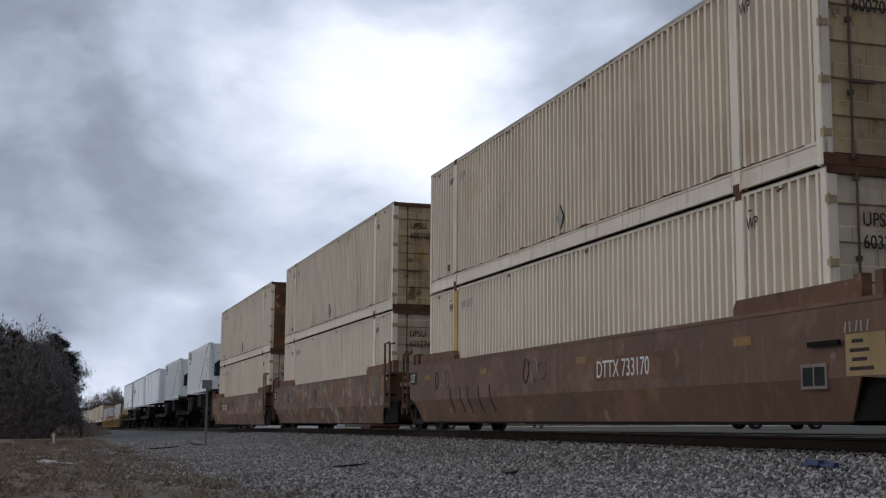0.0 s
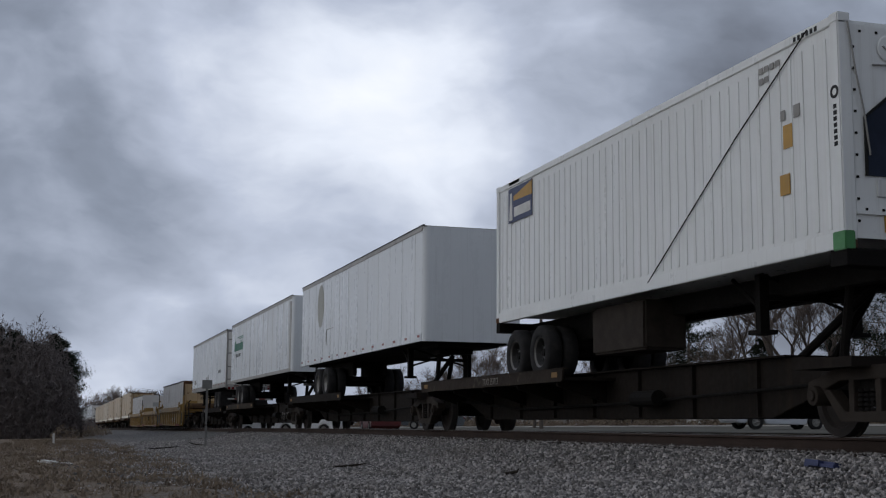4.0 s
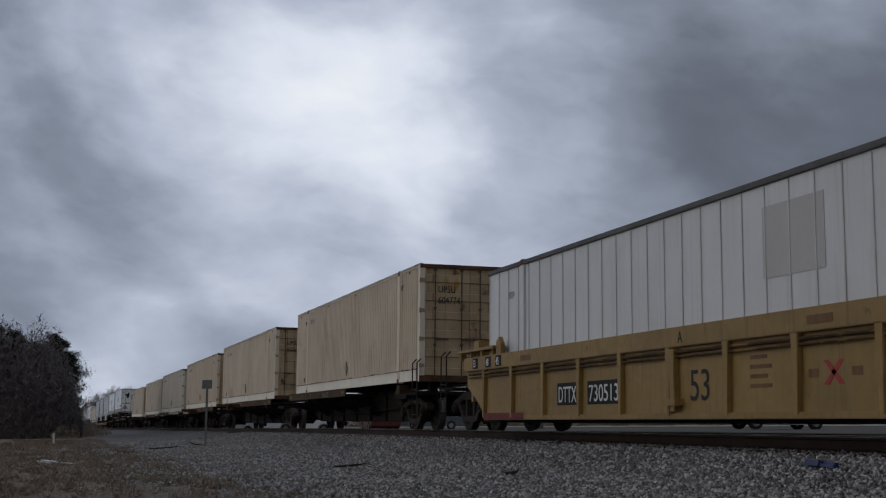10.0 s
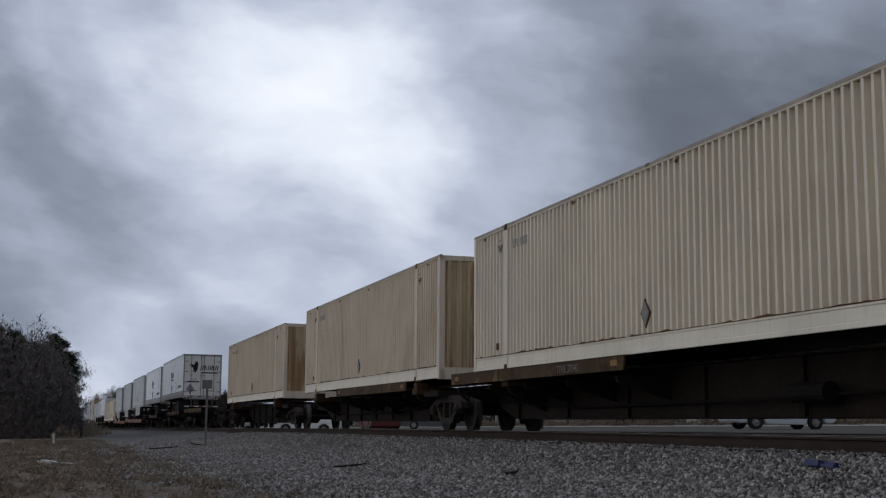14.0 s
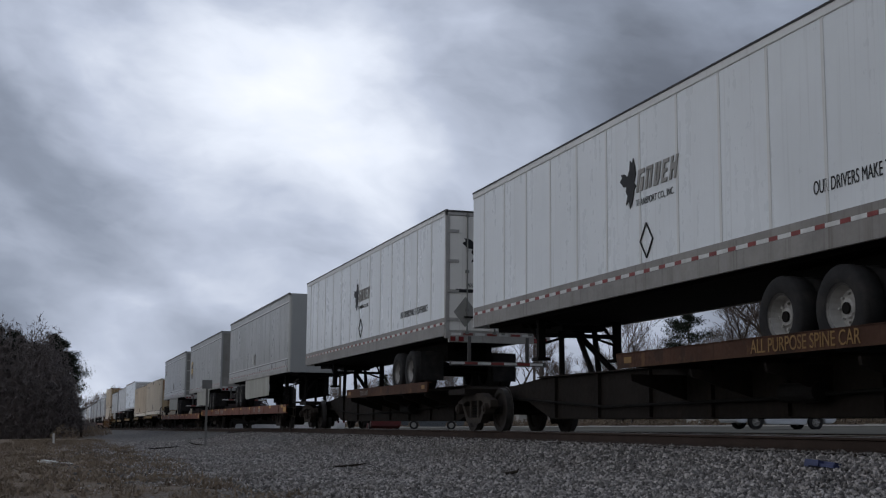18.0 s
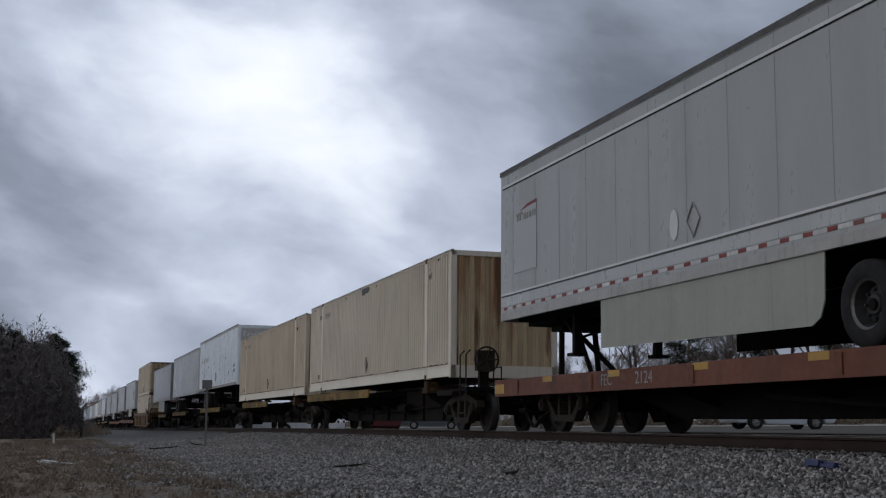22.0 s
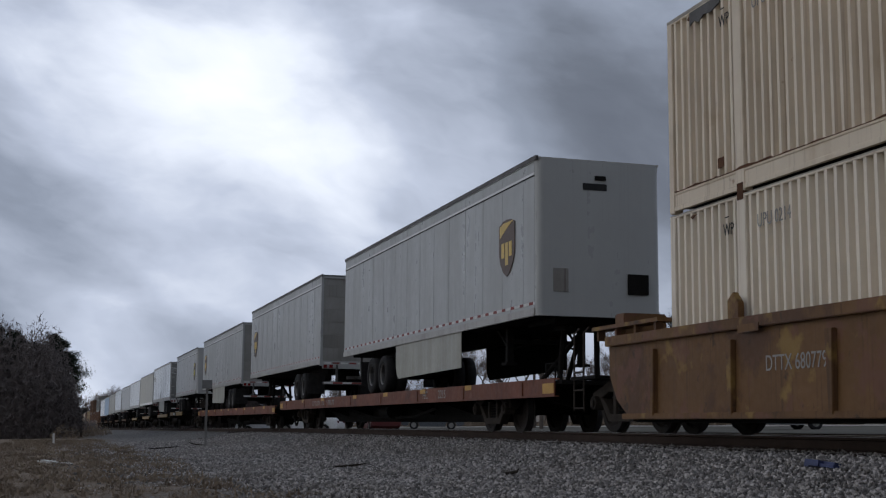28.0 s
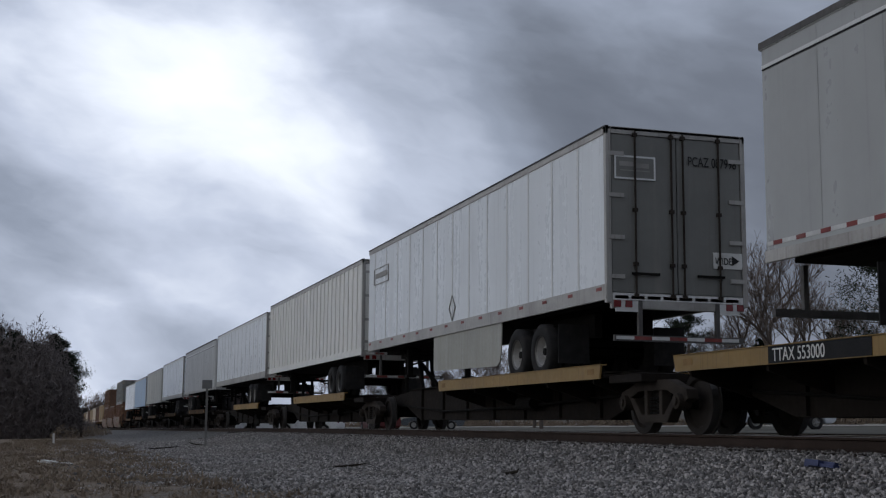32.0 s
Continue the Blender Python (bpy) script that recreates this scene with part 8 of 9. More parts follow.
for i, (lab, col, st) in enumerate(TAIL):
    put(trailer(lab, col, i % 2 == 0, st, L=16.2, top=3.9, tape=0), ZS[4 + i] - 16.9, 1.03)

# the far rear: brown wells with stacked containers, then more beige containers on spine cars
FX = ZS[-1] - 4.0
for i in range(3):
    xf = FX - 19.8 * i
    well_brown("brown well car far back with stacked containers", xf - 19.8, xf, i == 0, i == 2, "", 20 + i)
    put(container("weathered dark brown container far back in the train", "brownwell2", True, "", "", "far double stacks"), xf - 18.1, 0.33)
    if i != 1:
        put(container("weathered container stacked far back in the train", "darkgrey" if i == 0 else "brownwell", True, "", "", "far double stacks"), xf - 18.1, 3.24)
FX2 = FX - 19.8 * 3 - 3.5
for i in range(8):
    xf = FX2 - 18.2 * i
    spine_platform("grimy spine car platform far back in the train", xf - 18.2, xf, None, "yellowdirty", i == 7, None, (xf - 17.3 + POSTS[0], xf - 17.3 + POSTS[1]), "", i == 0)
    put(container("beige container far back in the train", ("door_tan", "brownwell", "beige")[i % 3], i % 2 == 0, "", "", "far containers"), xf - 17.3, 1.245)


# ---------------------------------------------------------------- trees
def bare_tree_mesh(seed, height, spread=0.5, twigs=3):
    """Tapered trunk and limbs in one mesh, fine twigs in another."""
    rng = random.Random(seed)
    wood, fine = B(), B()

    def grow(p, d, length, r, depth):
        n = 3 if depth < 3 else 2
        q = p
        for i in range(n):
            e = q + d * (length / n)
            rr = r * (1 - 0.32 * (i + 1) / n)
            (wood if depth < 3 else fine).tube(q, e, r * (1 - 0.32 * i / n), rr, n=6 if depth < 2 else (4 if depth < 4 else 3), caps=False)
            q = e
            d = (d + Vector((rng.uniform(-1, 1), rng.uniform(-1, 1), rng.uniform(-0.2, 0.5))) * 0.16).normalized()
            if depth and depth < 6 and rng.random() < 0.5:
                side(q, d, length * 0.55, rr * 0.5, depth + 1)
        if depth < 6:
            for _ in range(rng.choice((2, 3, 3)) if depth < 3 else rng.choice((2, 3, 3))):
                side(q, d, length * rng.uniform(0.58, 0.82), r * 0.6, depth + 1)

    def side(p, d, length, r, depth):
        a = Vector((rng.uniform(-1, 1), rng.uniform(-1, 1), rng.uniform(-0.1, 0.9)))
        nd = (d * (1.0 - 0.25 * spread) + a.normalized() * (0.55 + spread * 0.45)).normalized()
        if nd.z < -0.1:
            nd.z = 0.1
        grow(p, nd.normalized(), max(length, 0.3), max(r, 0.008), depth)

    grow(Vector((0, 0, -0.3)), Vector((0, 0, 1)), height * 0.27, height * 0.017, 0)
    top = max(v[2] for v in fine.v)
    k = height / top
    wood.v = [(x * k, y * k, z * k) for x, y, z in wood.v]
    fine.v = [(x * k, y * k, z * k) for x, y, z in fine.v]
    out = []
    for b, nm in ((wood, "trunk"), (fine, "crown")):
        me = bpy.data.meshes.new(nm)
        me.from_pydata(b.v, [], b.f)
        me.materials.append(M["bark"] if nm == "trunk" else M["twig"])
        out.append(me)
    return out


def pine_mesh(seed, height, base=0.35, width=0.22):
    """Trunk with boughs, and needles in thousands of small blades gathered in uneven tufts."""
    rng = np.random.default_rng(seed)
    pr = random.Random(seed)
    t = B()
    t.tube((0, 0, -0.3), (0, 0, height * 0.6), height * 0.018, height * 0.011, n=8)
    t.tube((0, 0, height * 0.6), (0, 0, height * 0.97), height * 0.011, 0.02, n=6)
    tips = []
    for i in range(46):
        h = height * (base + (1 - base) * (i + pr.random()) / 46)
        u = (h / height - base) / (1 - base)
        reach = height * width * (0.35 + 0.85 * math.sin(math.pi * min(1, 0.25 + u * 0.8))) * pr.uniform(0.55, 1.1) * (1.0 if u < 0.8 else 0.75)
        a = pr.uniform(0, 2 * math.pi)
        e = Vector((math.cos(a) * reach, math.sin(a) * reach, h + reach * pr.uniform(0.05, 0.45)))
        t.tube((0, 0, h), e, 0.05, 0.015, n=4, caps=False)
        for s in (0.45, 0.7, 0.88, 1.0):
            tips.append((Vector((0, 0, h)).lerp(e, s), reach * 0.26 + 0.2))
    v, f = [], []
    for p, r in tips:
        n = 84
        c = rng.normal(size=(n, 3)) * np.array([r, r, r * 0.6]) * 0.55 + np.array(p)
        d1 = rng.normal(size=(n, 3))
        d1 /= np.linalg.norm(d1, axis=1)[:, None]
        d2 = rng.normal(size=(n, 3))
        d2 -= d1 * (d1 * d2).sum(1)[:, None]
        d2 /= np.linalg.norm(d2, axis=1)[:, None]
        L = rng.uniform(0.09, 0.2, (n, 1))
        k = len(v)
        for q in range(n):
            v += [tuple(c[q] - d1[q] * L[q] + d2[q] * 0.03), tuple(c[q] - d1[q] * L[q] - d2[q] * 0.03), tuple(c[q] + d1[q] * L[q])]
            f.append((k + 3 * q, k + 3 * q + 1, k + 3 * q + 2))
    me = bpy.data.meshes.new("crown")
    me.from_pydata(v, [], f)
    me.materials.append(M["needle"])
    tm = t.mesh("trunk")
    tm.materials.append(M["bark"])
    return tm, me


BARE = [bare_tree_mesh(s, 12.0, sp) for s, sp in ((3, 0.7), (11, 0.5), (23, 0.9), (37, 0.6))]
PINE = [pine_mesh(s, 12.0, b_, w) for s, b_, w in ((2, 0.3, 0.2), (9, 0.18, 0.24), (17, 0.4, 0.18))]


def tree(kind, i, x, y, height, turn, label, group):
    meshes = (BARE if kind == "bare" else PINE)[i % (len(BARE) if kind == "bare" else len(PINE))]
    k = height / 12.0
    z = ground_at(x, y)
    o = thing("tree", label, "tree", group, pose(x, y, z - 0.05, 0, 0, turn))
    for nm, me in zip(("trunk", "crown"), meshes):
        part(nm, me, None, o, at=Matrix.Diagonal((k, k, k, 1)))
    return o


def bearing(px):
    """Direction of the line of sight that leaves the lens at px metres aside per metre ahead, in the plan."""
    a = radians(17.209) + math.atan(px)
    return -math.cos(a), math.sin(a)


def at_bearing(px, dist):
    bx_, by_ = bearing(px)
    return EYE[0] + bx_ * dist, EYE[1] + by_ * dist


# bare trees and pines across the road
ROW = (("bare", 3, 0.262, 78, 12.3), ("bare", 1, 0.282, 80, 11.4), ("bare", 2, 0.245, 82, 9.8), ("bare", 1, 0.305, 84, 10.2), ("pine", 0, 0.197, 88, 8.6), ("bare", 3, 0.149, 96, 9.1), ("bare", 1, 0.128, 104, 8.0),
       ("bare", 0, 0.083, 112, 8.2), ("bare", 2, 0.062, 116, 9.6), ("bare", 1, 0.034, 120, 10.2), ("bare", 3, 0.02, 128, 8.0), ("bare", 0, -0.012, 136, 6.6), ("bare", 2, -0.03, 140, 7.2), ("pine", 1, 0.366, 72, 11.4), ("bare", 3, 0.335, 88, 9.0),
       ("bare", 0, 0.22, 112, 8.4), ("bare", 1, 0.17, 118, 8.0), ("bare", 2, 0.11, 124, 7.4), ("pine", 2, 0.255, 120, 8.0), ("pine", 0, 0.31, 118, 8.4), ("bare", 3, 0.05, 134, 7.6), ("bare", 1, -0.06, 150, 7.0), ("bare", 2, -0.09, 170, 7.2), ("pine", 1, -0.045, 160, 6.6), ("bare", 0, 0.0, 150, 7.8), ("bare", 3, 0.185, 96, 6.4), ("bare", 1, 0.225, 92, 7.0), ("bare", 2, 0.16, 100, 7.4), ("bare", 0, 0.1, 110, 6.6), ("bare", 3, 0.135, 108, 6.0), ("bare", 1, 0.35, 84, 8.0))
for kind, i, px, dist, h in ROW:
    back = max(1.0, 64.0 / (bearing(px)[1] * dist))
    dist, h = dist * back, h * back
    x, y = at_bearing(px, dist)
    tree(kind, i, x, y, h, 37 * i + 140 * px * 10, "leafless grey-brown winter tree beyond the road" if kind == "bare" else "dark green pine beyond the road", "trees beyond the road")

# the dark wood on the camera's side of the track
WOOD = (("pine", 1, -0.352, 92, 8.2), ("pine", 0, -0.34, 99, 8.4), ("bare", 1, -0.337, 96, 9.2), ("bare", 3, -0.347, 100, 9.0), ("pine", 1, -0.322, 97, 7.4), ("pine", 2, -0.311, 101, 8.4), ("pine", 1, -0.303, 100, 7.9), ("pine", 0, -0.297, 104, 7.0), ("bare", 0, -0.318, 106, 8.6), ("bare", 2, -0.329, 92, 7.0),
        ("pine", 1, -0.37, 95, 9.0), ("pine", 0, -0.39, 96, 9.2), ("bare", 1, -0.375, 90, 8.6), ("pine", 1, -0.315, 112, 8.0), ("pine", 1, -0.335, 112, 8.8), ("pine", 1, -0.36, 110, 9.0))
for kind, i, px, dist, h in WOOD:
    x, y = at_bearing(px, dist)
    tree(kind, i, x, y, h * 0.93, 53 * i + 900 * px, "dark pine at the edge of a wood by the track" if kind == "pine" else "leafless tree rising from a dark wood", "wood beside the track")


FARW = [("bare", i, -0.2895 + 0.0068 * i, 760 - 44 * i) for i in range(10)]
FARTOP = (44, 46, 48, 52, 58, 60, 58, 56, 54, 52)
for (kind, i, px, dist), up in zip(FARW, FARTOP):
    x, y = at_bearing(px, dist)
    tree(kind, i, x, y, dist * up / 2214 - grade(x) + 1.0, 61 * i + 700 * px, "tree far down the line beyond the train", "far trees down the line")


def thicket(name, spots, count, seed, material, label, size=0.35, wide=0.16):
    """Undergrowth: many thin upright stems and blades, joined."""
    rng = np.random.default_rng(seed)
    v, f = [], []
    for x0, y0, rx, ry, h in spots:
        zg = ground_at(x0, y0)
        n = int(count)
        ang = rng.uniform(0, 2 * np.pi, n)
        rad = np.sqrt(rng.uniform(0, 1, n))
        xs, ys = x0 + rx * rad * np.cos(ang), y0 + ry * rad * np.sin(ang)
        zs = zg + h * (1 - 0.6 * rad ** 2) * rng.uniform(0.0, 1.0, n)
        d = rng.normal(size=(n, 3)) * np.array([0.6, 0.6, 1.0])
        d /= np.linalg.norm(d, axis=1)[:, None]
        e = rng.normal(size=(n, 3))
        e -= d * (d * e).sum(1)[:, None]
        e /= np.linalg.norm(e, axis=1)[:, None]
        L = rng.uniform(0.4, 1.0, n) * size
        for q in range(n):
            c = np.array((xs[q], ys[q], zs[q]))
            k = len(v)
            v += [tuple(c - e[q] * L[q] * wide), tuple(c + e[q] * L[q] * wide), tuple(c + d[q] * L[q])]
            f.append((k, k + 1, k + 2))
    me = bpy.data.meshes.new(name)
    me.from_pydata(v, [], f)
    me.materials.append(material)
    return tagged(new(name, me), label, "undergrowth", kind="stuff")


spots = []
for i in range(20):
    u = i / 19.0
    px = -0.38 + 0.077 * u
    top = 8.1 - 0.9 * math.exp(-((u - 0.6) / 0.07) ** 2) - 2.2 * max(0.0, u - 0.86) / 0.14 + 0.35 * math.sin(i * 2.3)
    x, y = at_bearing(px, 93 + 4 * math.sin(i * 1.7))
    spots.append((x, y, 2.1, 1.7, top))
    spots.append((x, y, 2.0, 1.6, top * 0.6))
thicket("undergrowth", spots, 3300, 8, M["brush"], "dense brown winter thicket under the wood", 0.5, 0.085)
edge = []
for i in range(7):
    x, y = at_bearing(-0.301 + 0.0036 * i, 112 + 6 * i)
    edge.append((x, y, 2.2, 1.6, 2.6 - 0.16 * i))
thicket("undergrowth", edge, 700, 9, M["brush"], "low dark brush at the end of the wood", 0.34)
far = []
for i in range(60):
    px = -0.2895 + 0.0024 * i
    d = 780 - 9 * i if i < 40 else 420
    x, y = at_bearing(px, d)
    up = 24 + 26 * min(1.0, i / 16) + 6 * math.sin(i * 1.9)
    far.append((x, y, 9.0, 6.0, d * up / 2214 - grade(x)))
thicket("far_wood", far, 1100, 12, M["farbrush"], "hazy line of leafless woods far down the track", 2.0)
low = []
for i in range(70):
    px = -0.10 + 0.0072 * i
    d = 84.0 / bearing(px)[1]
    x, y = at_bearing(px, d)
    low.append((x, y, 3.5, 2.0, d * (48 + 18 * math.sin(i * 1.7) * math.sin(i * 0.6)) / 2214))
thicket("brush_line", low, 640, 19, M["farbrush"], "low leafless scrub behind the trees beyond the road", 0.9)
near = []
for i in range(9):
    x, y = at_bearing(-0.299 + 0.004 * i, 84 + 5 * i)
    near.append((x, y, 1.5, 0.8, 0.9))
thicket("weeds", near, 160, 15, M["grass"], "dry weeds along the gravel edge", 0.3)
tufts = []
rt = random.Random(4)
for i in range(900):
    x = -12.5 - 62 * rt.random() ** 1.3
    tufts.append((x, rt.uniform(-10.5, -5.8 - 0.4 * rt.random()), rt.uniform(0.1, 0.4), rt.uniform(0.1, 0.3), rt.uniform(0.03, 0.09)))
thicket("dead_grass", tufts, 46, 16, M["grass"], "tufts of dead grass on the dirt", 0.1)


# ---------------------------------------------------------------- road vehicles and small things
def sedan(label, paint, m, wheels="rim", suv=False):
    """A parked car; x is its length, nose towards -x, z = 0 the road."""
    c = thing("parked_car", label, "car", "cars parked beyond the track", m)
    L, W = 4.8, 1.82
    hh = 1.12 if not suv else 1.3
    low = [(0.02, 0.42), (0.0, 0.62), (0.08, 0.78), (0.5, 0.86), (1.3, 0.95), (1.45, 0.98), (4.0, 1.0), (4.7, 0.96), (4.8, 0.8), (4.78, 0.4), (4.6, 0.28), (4.25, 0.26), (4.2, 0.45), (4.02, 0.62), (3.8, 0.68), (3.56, 0.62), (3.4, 0.45), (3.36, 0.22), (1.42, 0.22), (1.38, 0.45), (1.2, 0.62), (0.98, 0.68), (0.74, 0.62), (0.58, 0.45), (0.54, 0.28), (0.15, 0.28)]
    part("body", B().prism(low, 0.0, W), M[paint], c, bevel=0.04)
    top = 1.46 if not suv else 1.72
    back = 3.9 if not suv else 4.5
    n = [(1.35, 0.97), (back, 0.99), (back - 0.55, top - 0.04), (back - 1.1, top), (2.5, top), (2.15, top - 0.05)]
    b = B()
    pts = []
    for y0, inset in ((0.06, 0.0), (W - 0.06, 0.0)):
        for x, z in n:
            pts.append((x, y0 + (0.16 if z > 1.2 else 0.0) * (1 if y0 < 1 else -1), z))
    k = len(n)
    b.poly(pts, [tuple(range(k)), tuple(range(2 * k - 1, k - 1, -1))] + [(i, i + k, (i + 1) % k + k, (i + 1) % k) for i in range(k)])
    cab = part("cabin", b, M[paint], c, bevel=0.02)
    for y, s in ((0.06, 1), (W - 0.06, -1)):
        for xs in (((1.75, 1.02), (2.62, 1.02), (2.62, top - 0.1), (2.28, top - 0.1)), ((2.7, 1.02), (3.55, 1.02), (3.3, top - 0.12), (2.7, top - 0.1))):
            q = [(x, y + (0.0 + (z - 0.99) * 0.34) * s - 0.02 * s, z) for x, z in xs]
            part("side_window", B().poly(q + [(x, yy + 0.03 * s, z) for x, yy, z in q], [(0, 1, 2, 3), (7, 6, 5, 4), (0, 4, 5, 1), (1, 5, 6, 2), (2, 6, 7, 3), (3, 7, 4, 0)]), M["glass"], cab)
    part("windscreen", B().poly([(1.36, 0.12, 1.0), (1.36, W - 0.12, 1.0), (2.14, W - 0.26, top - 0.06), (2.14, 0.26, top - 0.06), (1.33, 0.12, 0.99), (1.33, W - 0.12, 0.99), (2.11, W - 0.26, top - 0.05), (2.11, 0.26, top - 0.05)], [(0, 1, 2, 3), (7, 6, 5, 4), (0, 4, 5, 1), (1, 5, 6, 2), (2, 6, 7, 3), (3, 7, 4, 0)]), M["glass"], cab)
    for y in (0.05, W - 0.45):
        part("headlight", B().box(0.06, 0.5, y, y + 0.4, 0.64, 0.8), M["headlight"], c, bevel=0.03)
        part("tail_lamp", B().box(4.6, 4.8, y, y + 0.4, 0.72, 0.92), M["taillight"], c, bevel=0.02)
    part("grille", B().box(-0.01, 0.06, 0.45, W - 0.45, 0.5, 0.68), M["black"], c)
    for y in (-0.14, W - 0.02):
        part("door_mirror", B().box(1.75, 1.92, y, y + 0.16, 0.98, 1.1), M[paint], c, bevel=0.02)
    for x in (0.98, 3.8):
        for y, tn in ((0.1, 0), (W - 0.1, 180)):
            w = part("wheel", TYRE, None, c, at=pose(x, y, 0.33, 0, 0, tn) @ Matrix.Diagonal((0.66, 0.75, 0.66, 1)))
            part("rim", alloy(), M["rim"], w)
    return c


def alloy():
    def make():
        r = B().turned([(0.3, -0.11), (0.27, -0.12), (0.26, -0.02), (0.0, -0.02)], 20)
        for i in range(5):
            a = 2 * math.pi * i / 5
            r.tube((0, -0.08, 0), (0.28 * math.cos(a), -0.1, 0.28 * math.sin(a)), 0.045, n=5)
        return r.mesh("rim")
    return cached(("alloy",), make)


def shed(x0, x1, h, paint):
    """A low building beyond the road with a shallow roof and doors."""
    g = ground_z(55.0) - 0.05 + grade(x0)
    o = thing("storage_shed", "low pale storage shed with a dark roof beyond the road", "shed", "sheds beyond the road", pose(x0, 55.0, g))
    w = x1 - x0
    part("wall", B().box(0, w, 0, 6.0, -0.1, h), M[paint], o)
    part("roof", B().prism([(-0.4, h), (6.4, h), (6.4, h + 0.1), (3.0, h + 0.7), (-0.4, h + 0.1)], -0.3, w + 0.3, "x"), M["roofing"], o)
    for i in range(max(1, int(w / 3.2))):
        part("door", B().box(0.5 + 3.2 * i, 2.3 + 3.2 * i, -0.04, 0.02, 0.0, h - 0.4), M["signback"], o, "dull metal door")


shed(-178, -168, 2.2, "concrete")
shed(-165, -159, 2.2, "brickwall")
shed(-121, -115.5, 2.0, "concrete")
shed(-113.5, -107, 2.0, "brickwall")
shed(-240, -214, 2.3, "brickwall")
kerb = B()
for i in range(36):
    kerb.box(-330 + 10 * i, -320.02 + 10 * i, 49.0, 49.5, 0.35 + max(grade(-325 + 10 * i), -6.0), 0.69 + max(grade(-325 + 10 * i), -6.0))
solid("kerb", kerb, M["concrete"], "long pale concrete kerb at the far edge of the road", "kerb", "structure")
verge = []
for i in range(120):
    verge.append((-330 + 3.0 * i, 51.8 + 1.2 * math.sin(i * 1.3), 2.4, 1.2, 1.15 + 0.5 * math.sin(i * 0.7) * math.sin(i * 0.23)))
thicket("verge_grass", verge, 330, 21, M["grass"], "pale dry grass and brush beyond the road", 0.55)

cx, cy = at_bearing(0.2655, 57.5)
sedan("silver four-door sedan parked facing the far end of the road", "silver", pose(cx, cy, ground_at(cx, cy) + 0.03, 0, 0, 85) @ pose(-2.4, -0.91, 0))
for px, d, paint, turn, lab, suv in ((-0.049, 79, "redcar", -5, "dark red car parked by the road, nose hidden", False), (-0.007, 96, "darkcar", 73, "charcoal car parked by the road", False), (-0.135, 92, "whitecar", 58, "white car parked far along the road", False), (-0.105, 90, "whitecar", 60, "white van-like car parked along the road", True)):
    x, y = at_bearing(px, d)
    sedan(lab, paint, pose(x, y, ground_at(x, y) + 0.02, 0, 0, turn) @ pose(-2.4, -0.91, 0), suv=suv)


def post_sign():
    x, y = -41.5, -3.7
    z = ground_at(x, y)
    o = thing("marker_post", "grey steel post with a small weathered plate beside the track", "post", m=pose(x, y, z - 0.1, 0, 0, 80))
    part("post", B().box(-0.035, 0.035, -0.03, 0.03, 0.0, 2.22), M["galv"], o, bevel=0.006)
    part("plate", B().box(-0.16, 0.16, -0.045, -0.03, 2.0, 2.28), M["signback"], o, "small weathered rectangular plate", bevel=0.004)


post_sign()


def stake():
    o = solid("survey_stake", B().box(-0.04, 0.04, -0.04, 0.04, 0.0, 0.55), M["chalk"], "short white stake in the dirt", "stake", m=pose(-58.8, -8.35, ground_at(-58.8, -8.35) - 0.1, 2, 1, 10), bevel=0.008)


stake()


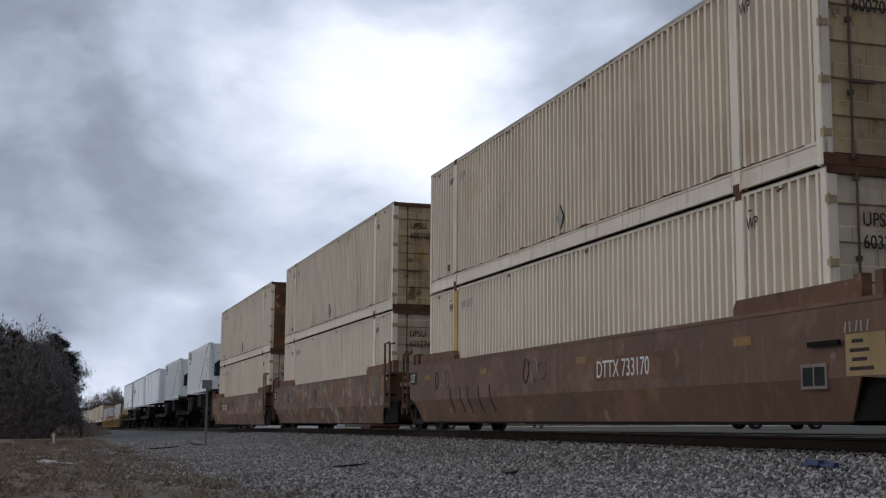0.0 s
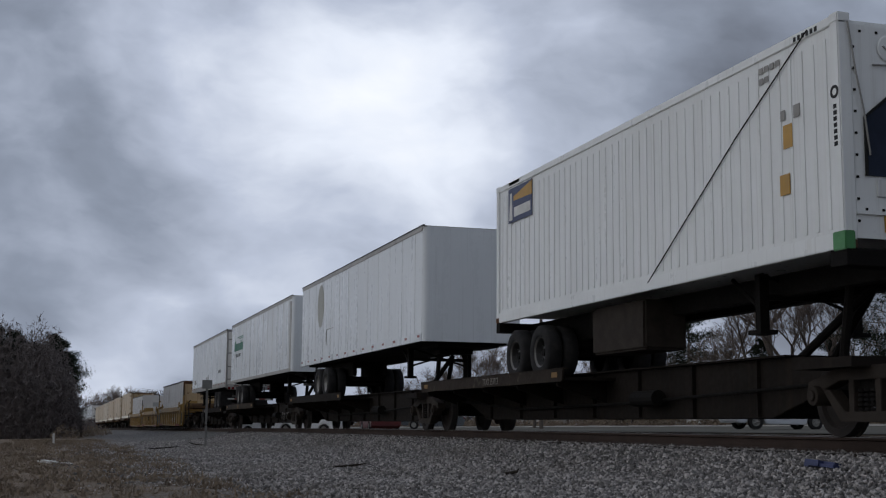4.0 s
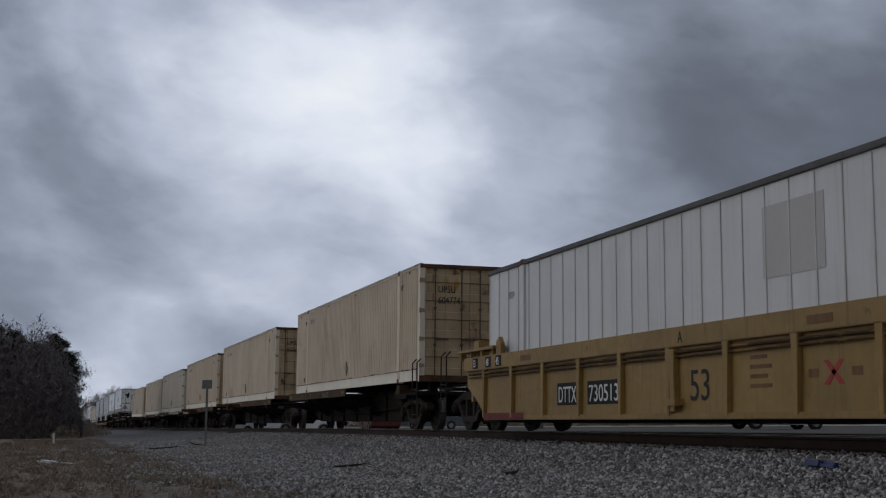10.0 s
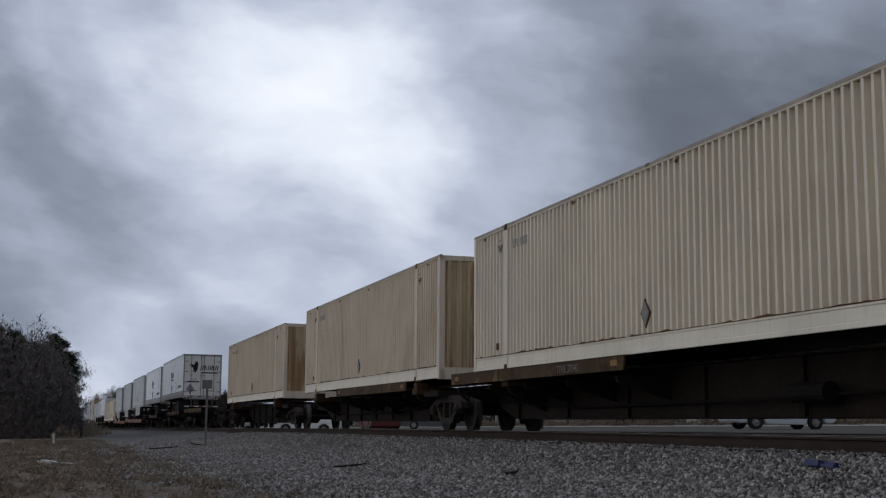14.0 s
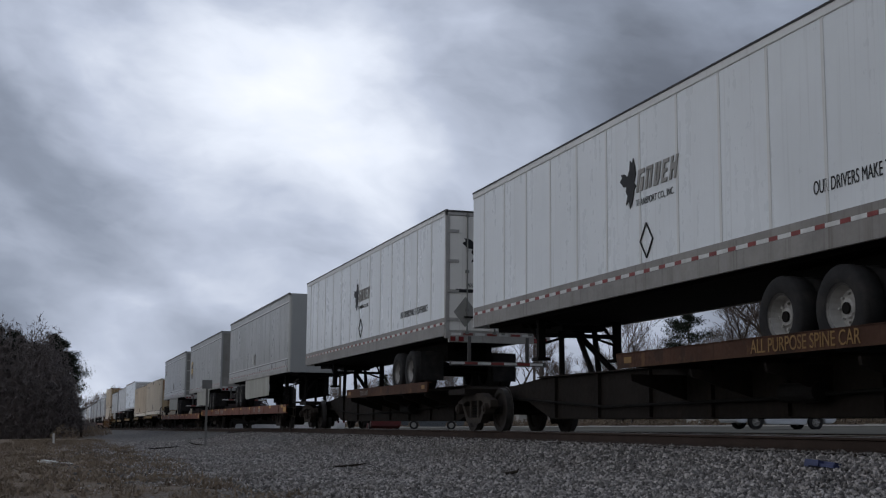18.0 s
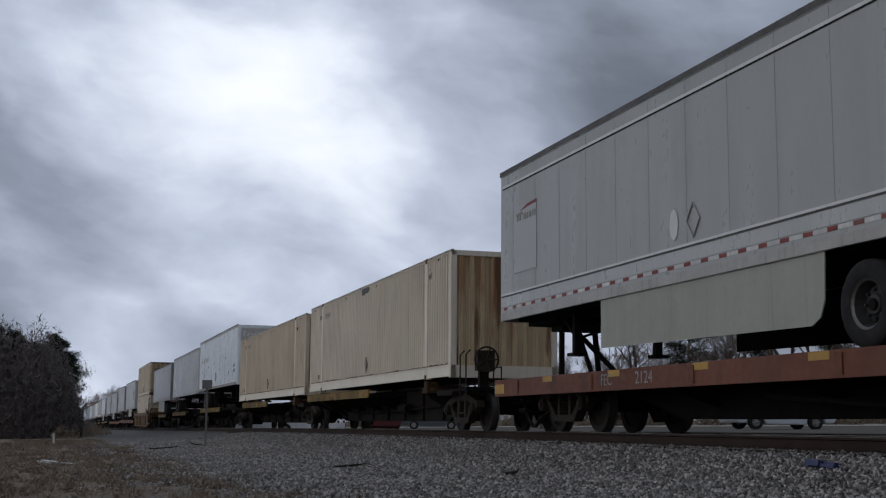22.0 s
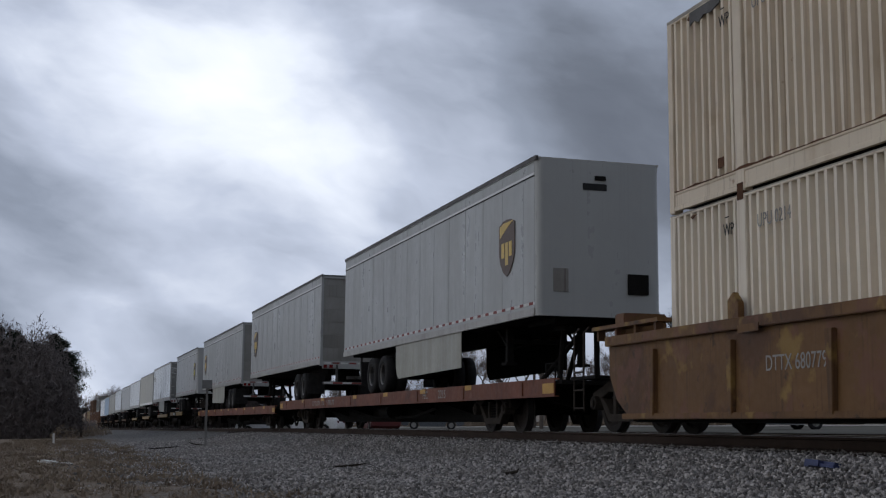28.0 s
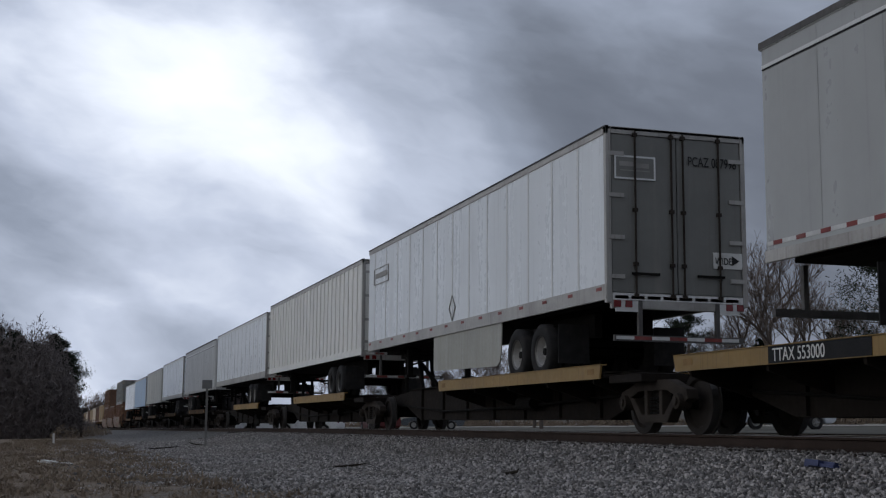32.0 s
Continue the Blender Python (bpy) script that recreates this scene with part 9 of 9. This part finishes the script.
def litter():
    b = B()
    rng = random.Random(3)
    for i in range(6):
        x, y = rng.uniform(-0.25, 0.25), rng.uniform(-0.1, 0.1)
        b.prism([(x - 0.15, y - 0.04), (x + 0.12, y - 0.07), (x + 0.18, y + 0.05), (x - 0.1, y + 0.08)], 0.0, 0.03 + 0.03 * rng.random(), "z")
    solid("crumpled_paper", b, M["chalk"], "crumpled white paper scrap lying on the dirt", "litter", m=pose(-27.4, -8.4, ground_at(-27.4, -8.4) - 0.005, 3, 5, 70))
    b = B()
    for i in range(7):
        x, y = rng.uniform(-0.16, 0.16), rng.uniform(-0.07, 0.07)
        b.prism([(x - 0.1, y - 0.05), (x + 0.08, y - 0.06), (x + 0.1, y + 0.05), (x - 0.06, y + 0.05)], 0.0, 0.03 + 0.04 * rng.random(), "z")
    blue = surface("blue_plastic_scrap", (0.03, 0.042, 0.12), 0.6, 0, 0.4, 6, (0.02, 0.02, 0.04), 0.3, 0, bump=0)
    solid("plastic_scrap", b, blue, "crumpled dark blue plastic scrap on the gravel", "litter", m=pose(-11.6, -0.72, ground_z(-0.72) + 0.012, -12, 4, 20))
    for x, y, L, tn in ((-40.0, -5.6, 1.1, 115), (-43.8, -3.5, 1.2, 200), (-41.3, -1.2, 0.8, 80), (-21.2, -3.9, 0.6, 60), (-16.2, -2.6, 0.35, 15), (-60, -1.9, 2.0, 60)):
        solid("stick", B().tube((0, 0, 0.02), (L * 0.6, 0.03, 0.06), 0.025, 0.02, n=6).tube((L * 0.6, 0.03, 0.06), (L, -0.04, 0.1), 0.02, 0.008, n=5), M["tie"], "broken dark stick lying on the gravel", "stick", m=pose(x, y, ground_at(x, y) + 0.01, 0, 0, tn), group="sticks on the gravel")


litter()


def utility_pole(px, d, h):
    x, y = at_bearing(px, d)
    o = thing("utility_pole", "tall weathered wooden utility pole with one crossarm", "pole", "utility poles", pose(x, y, ground_at(x, y) - 0.3, 0, 0, 148))
    part("pole", B().tube((0, 0, 0), (0, 0, h), 0.16, 0.11, n=10), M["wood"], o)
    part("crossarm", B().box(-0.9, 0.9, -0.06, 0.06, h - 0.75, h - 0.62), M["wood"], o)
    for x2 in (-0.8, 0.8):
        part("insulator", B().tube((x2, 0, h - 0.62), (x2, 0, h - 0.45), 0.05, 0.03, n=8), M["cast"], o)


utility_pole(0.079, 92, 9.6)
utility_pole(0.0735, 120, 9.0)
utility_pole(-0.081, 128, 9.4)


def motions():
    """Everything on the rails runs with the train; the clouds drift."""
    for ob, x, y, z in MOVERS:
        walk(ob, [(2.0 * i, pose(x + SPEED * 2.0 * i, y, z + grade(x + SPEED * 2.0 * i + 8.0))) for i in range(17)])
    walk(CLOUDS, [(t, pose(-0.8 * (4.8 + 0.7 * t), -3.92 * (4.8 + 0.7 * t), 0)) for t in (0.0, 16.0, 32.0)])


motions()
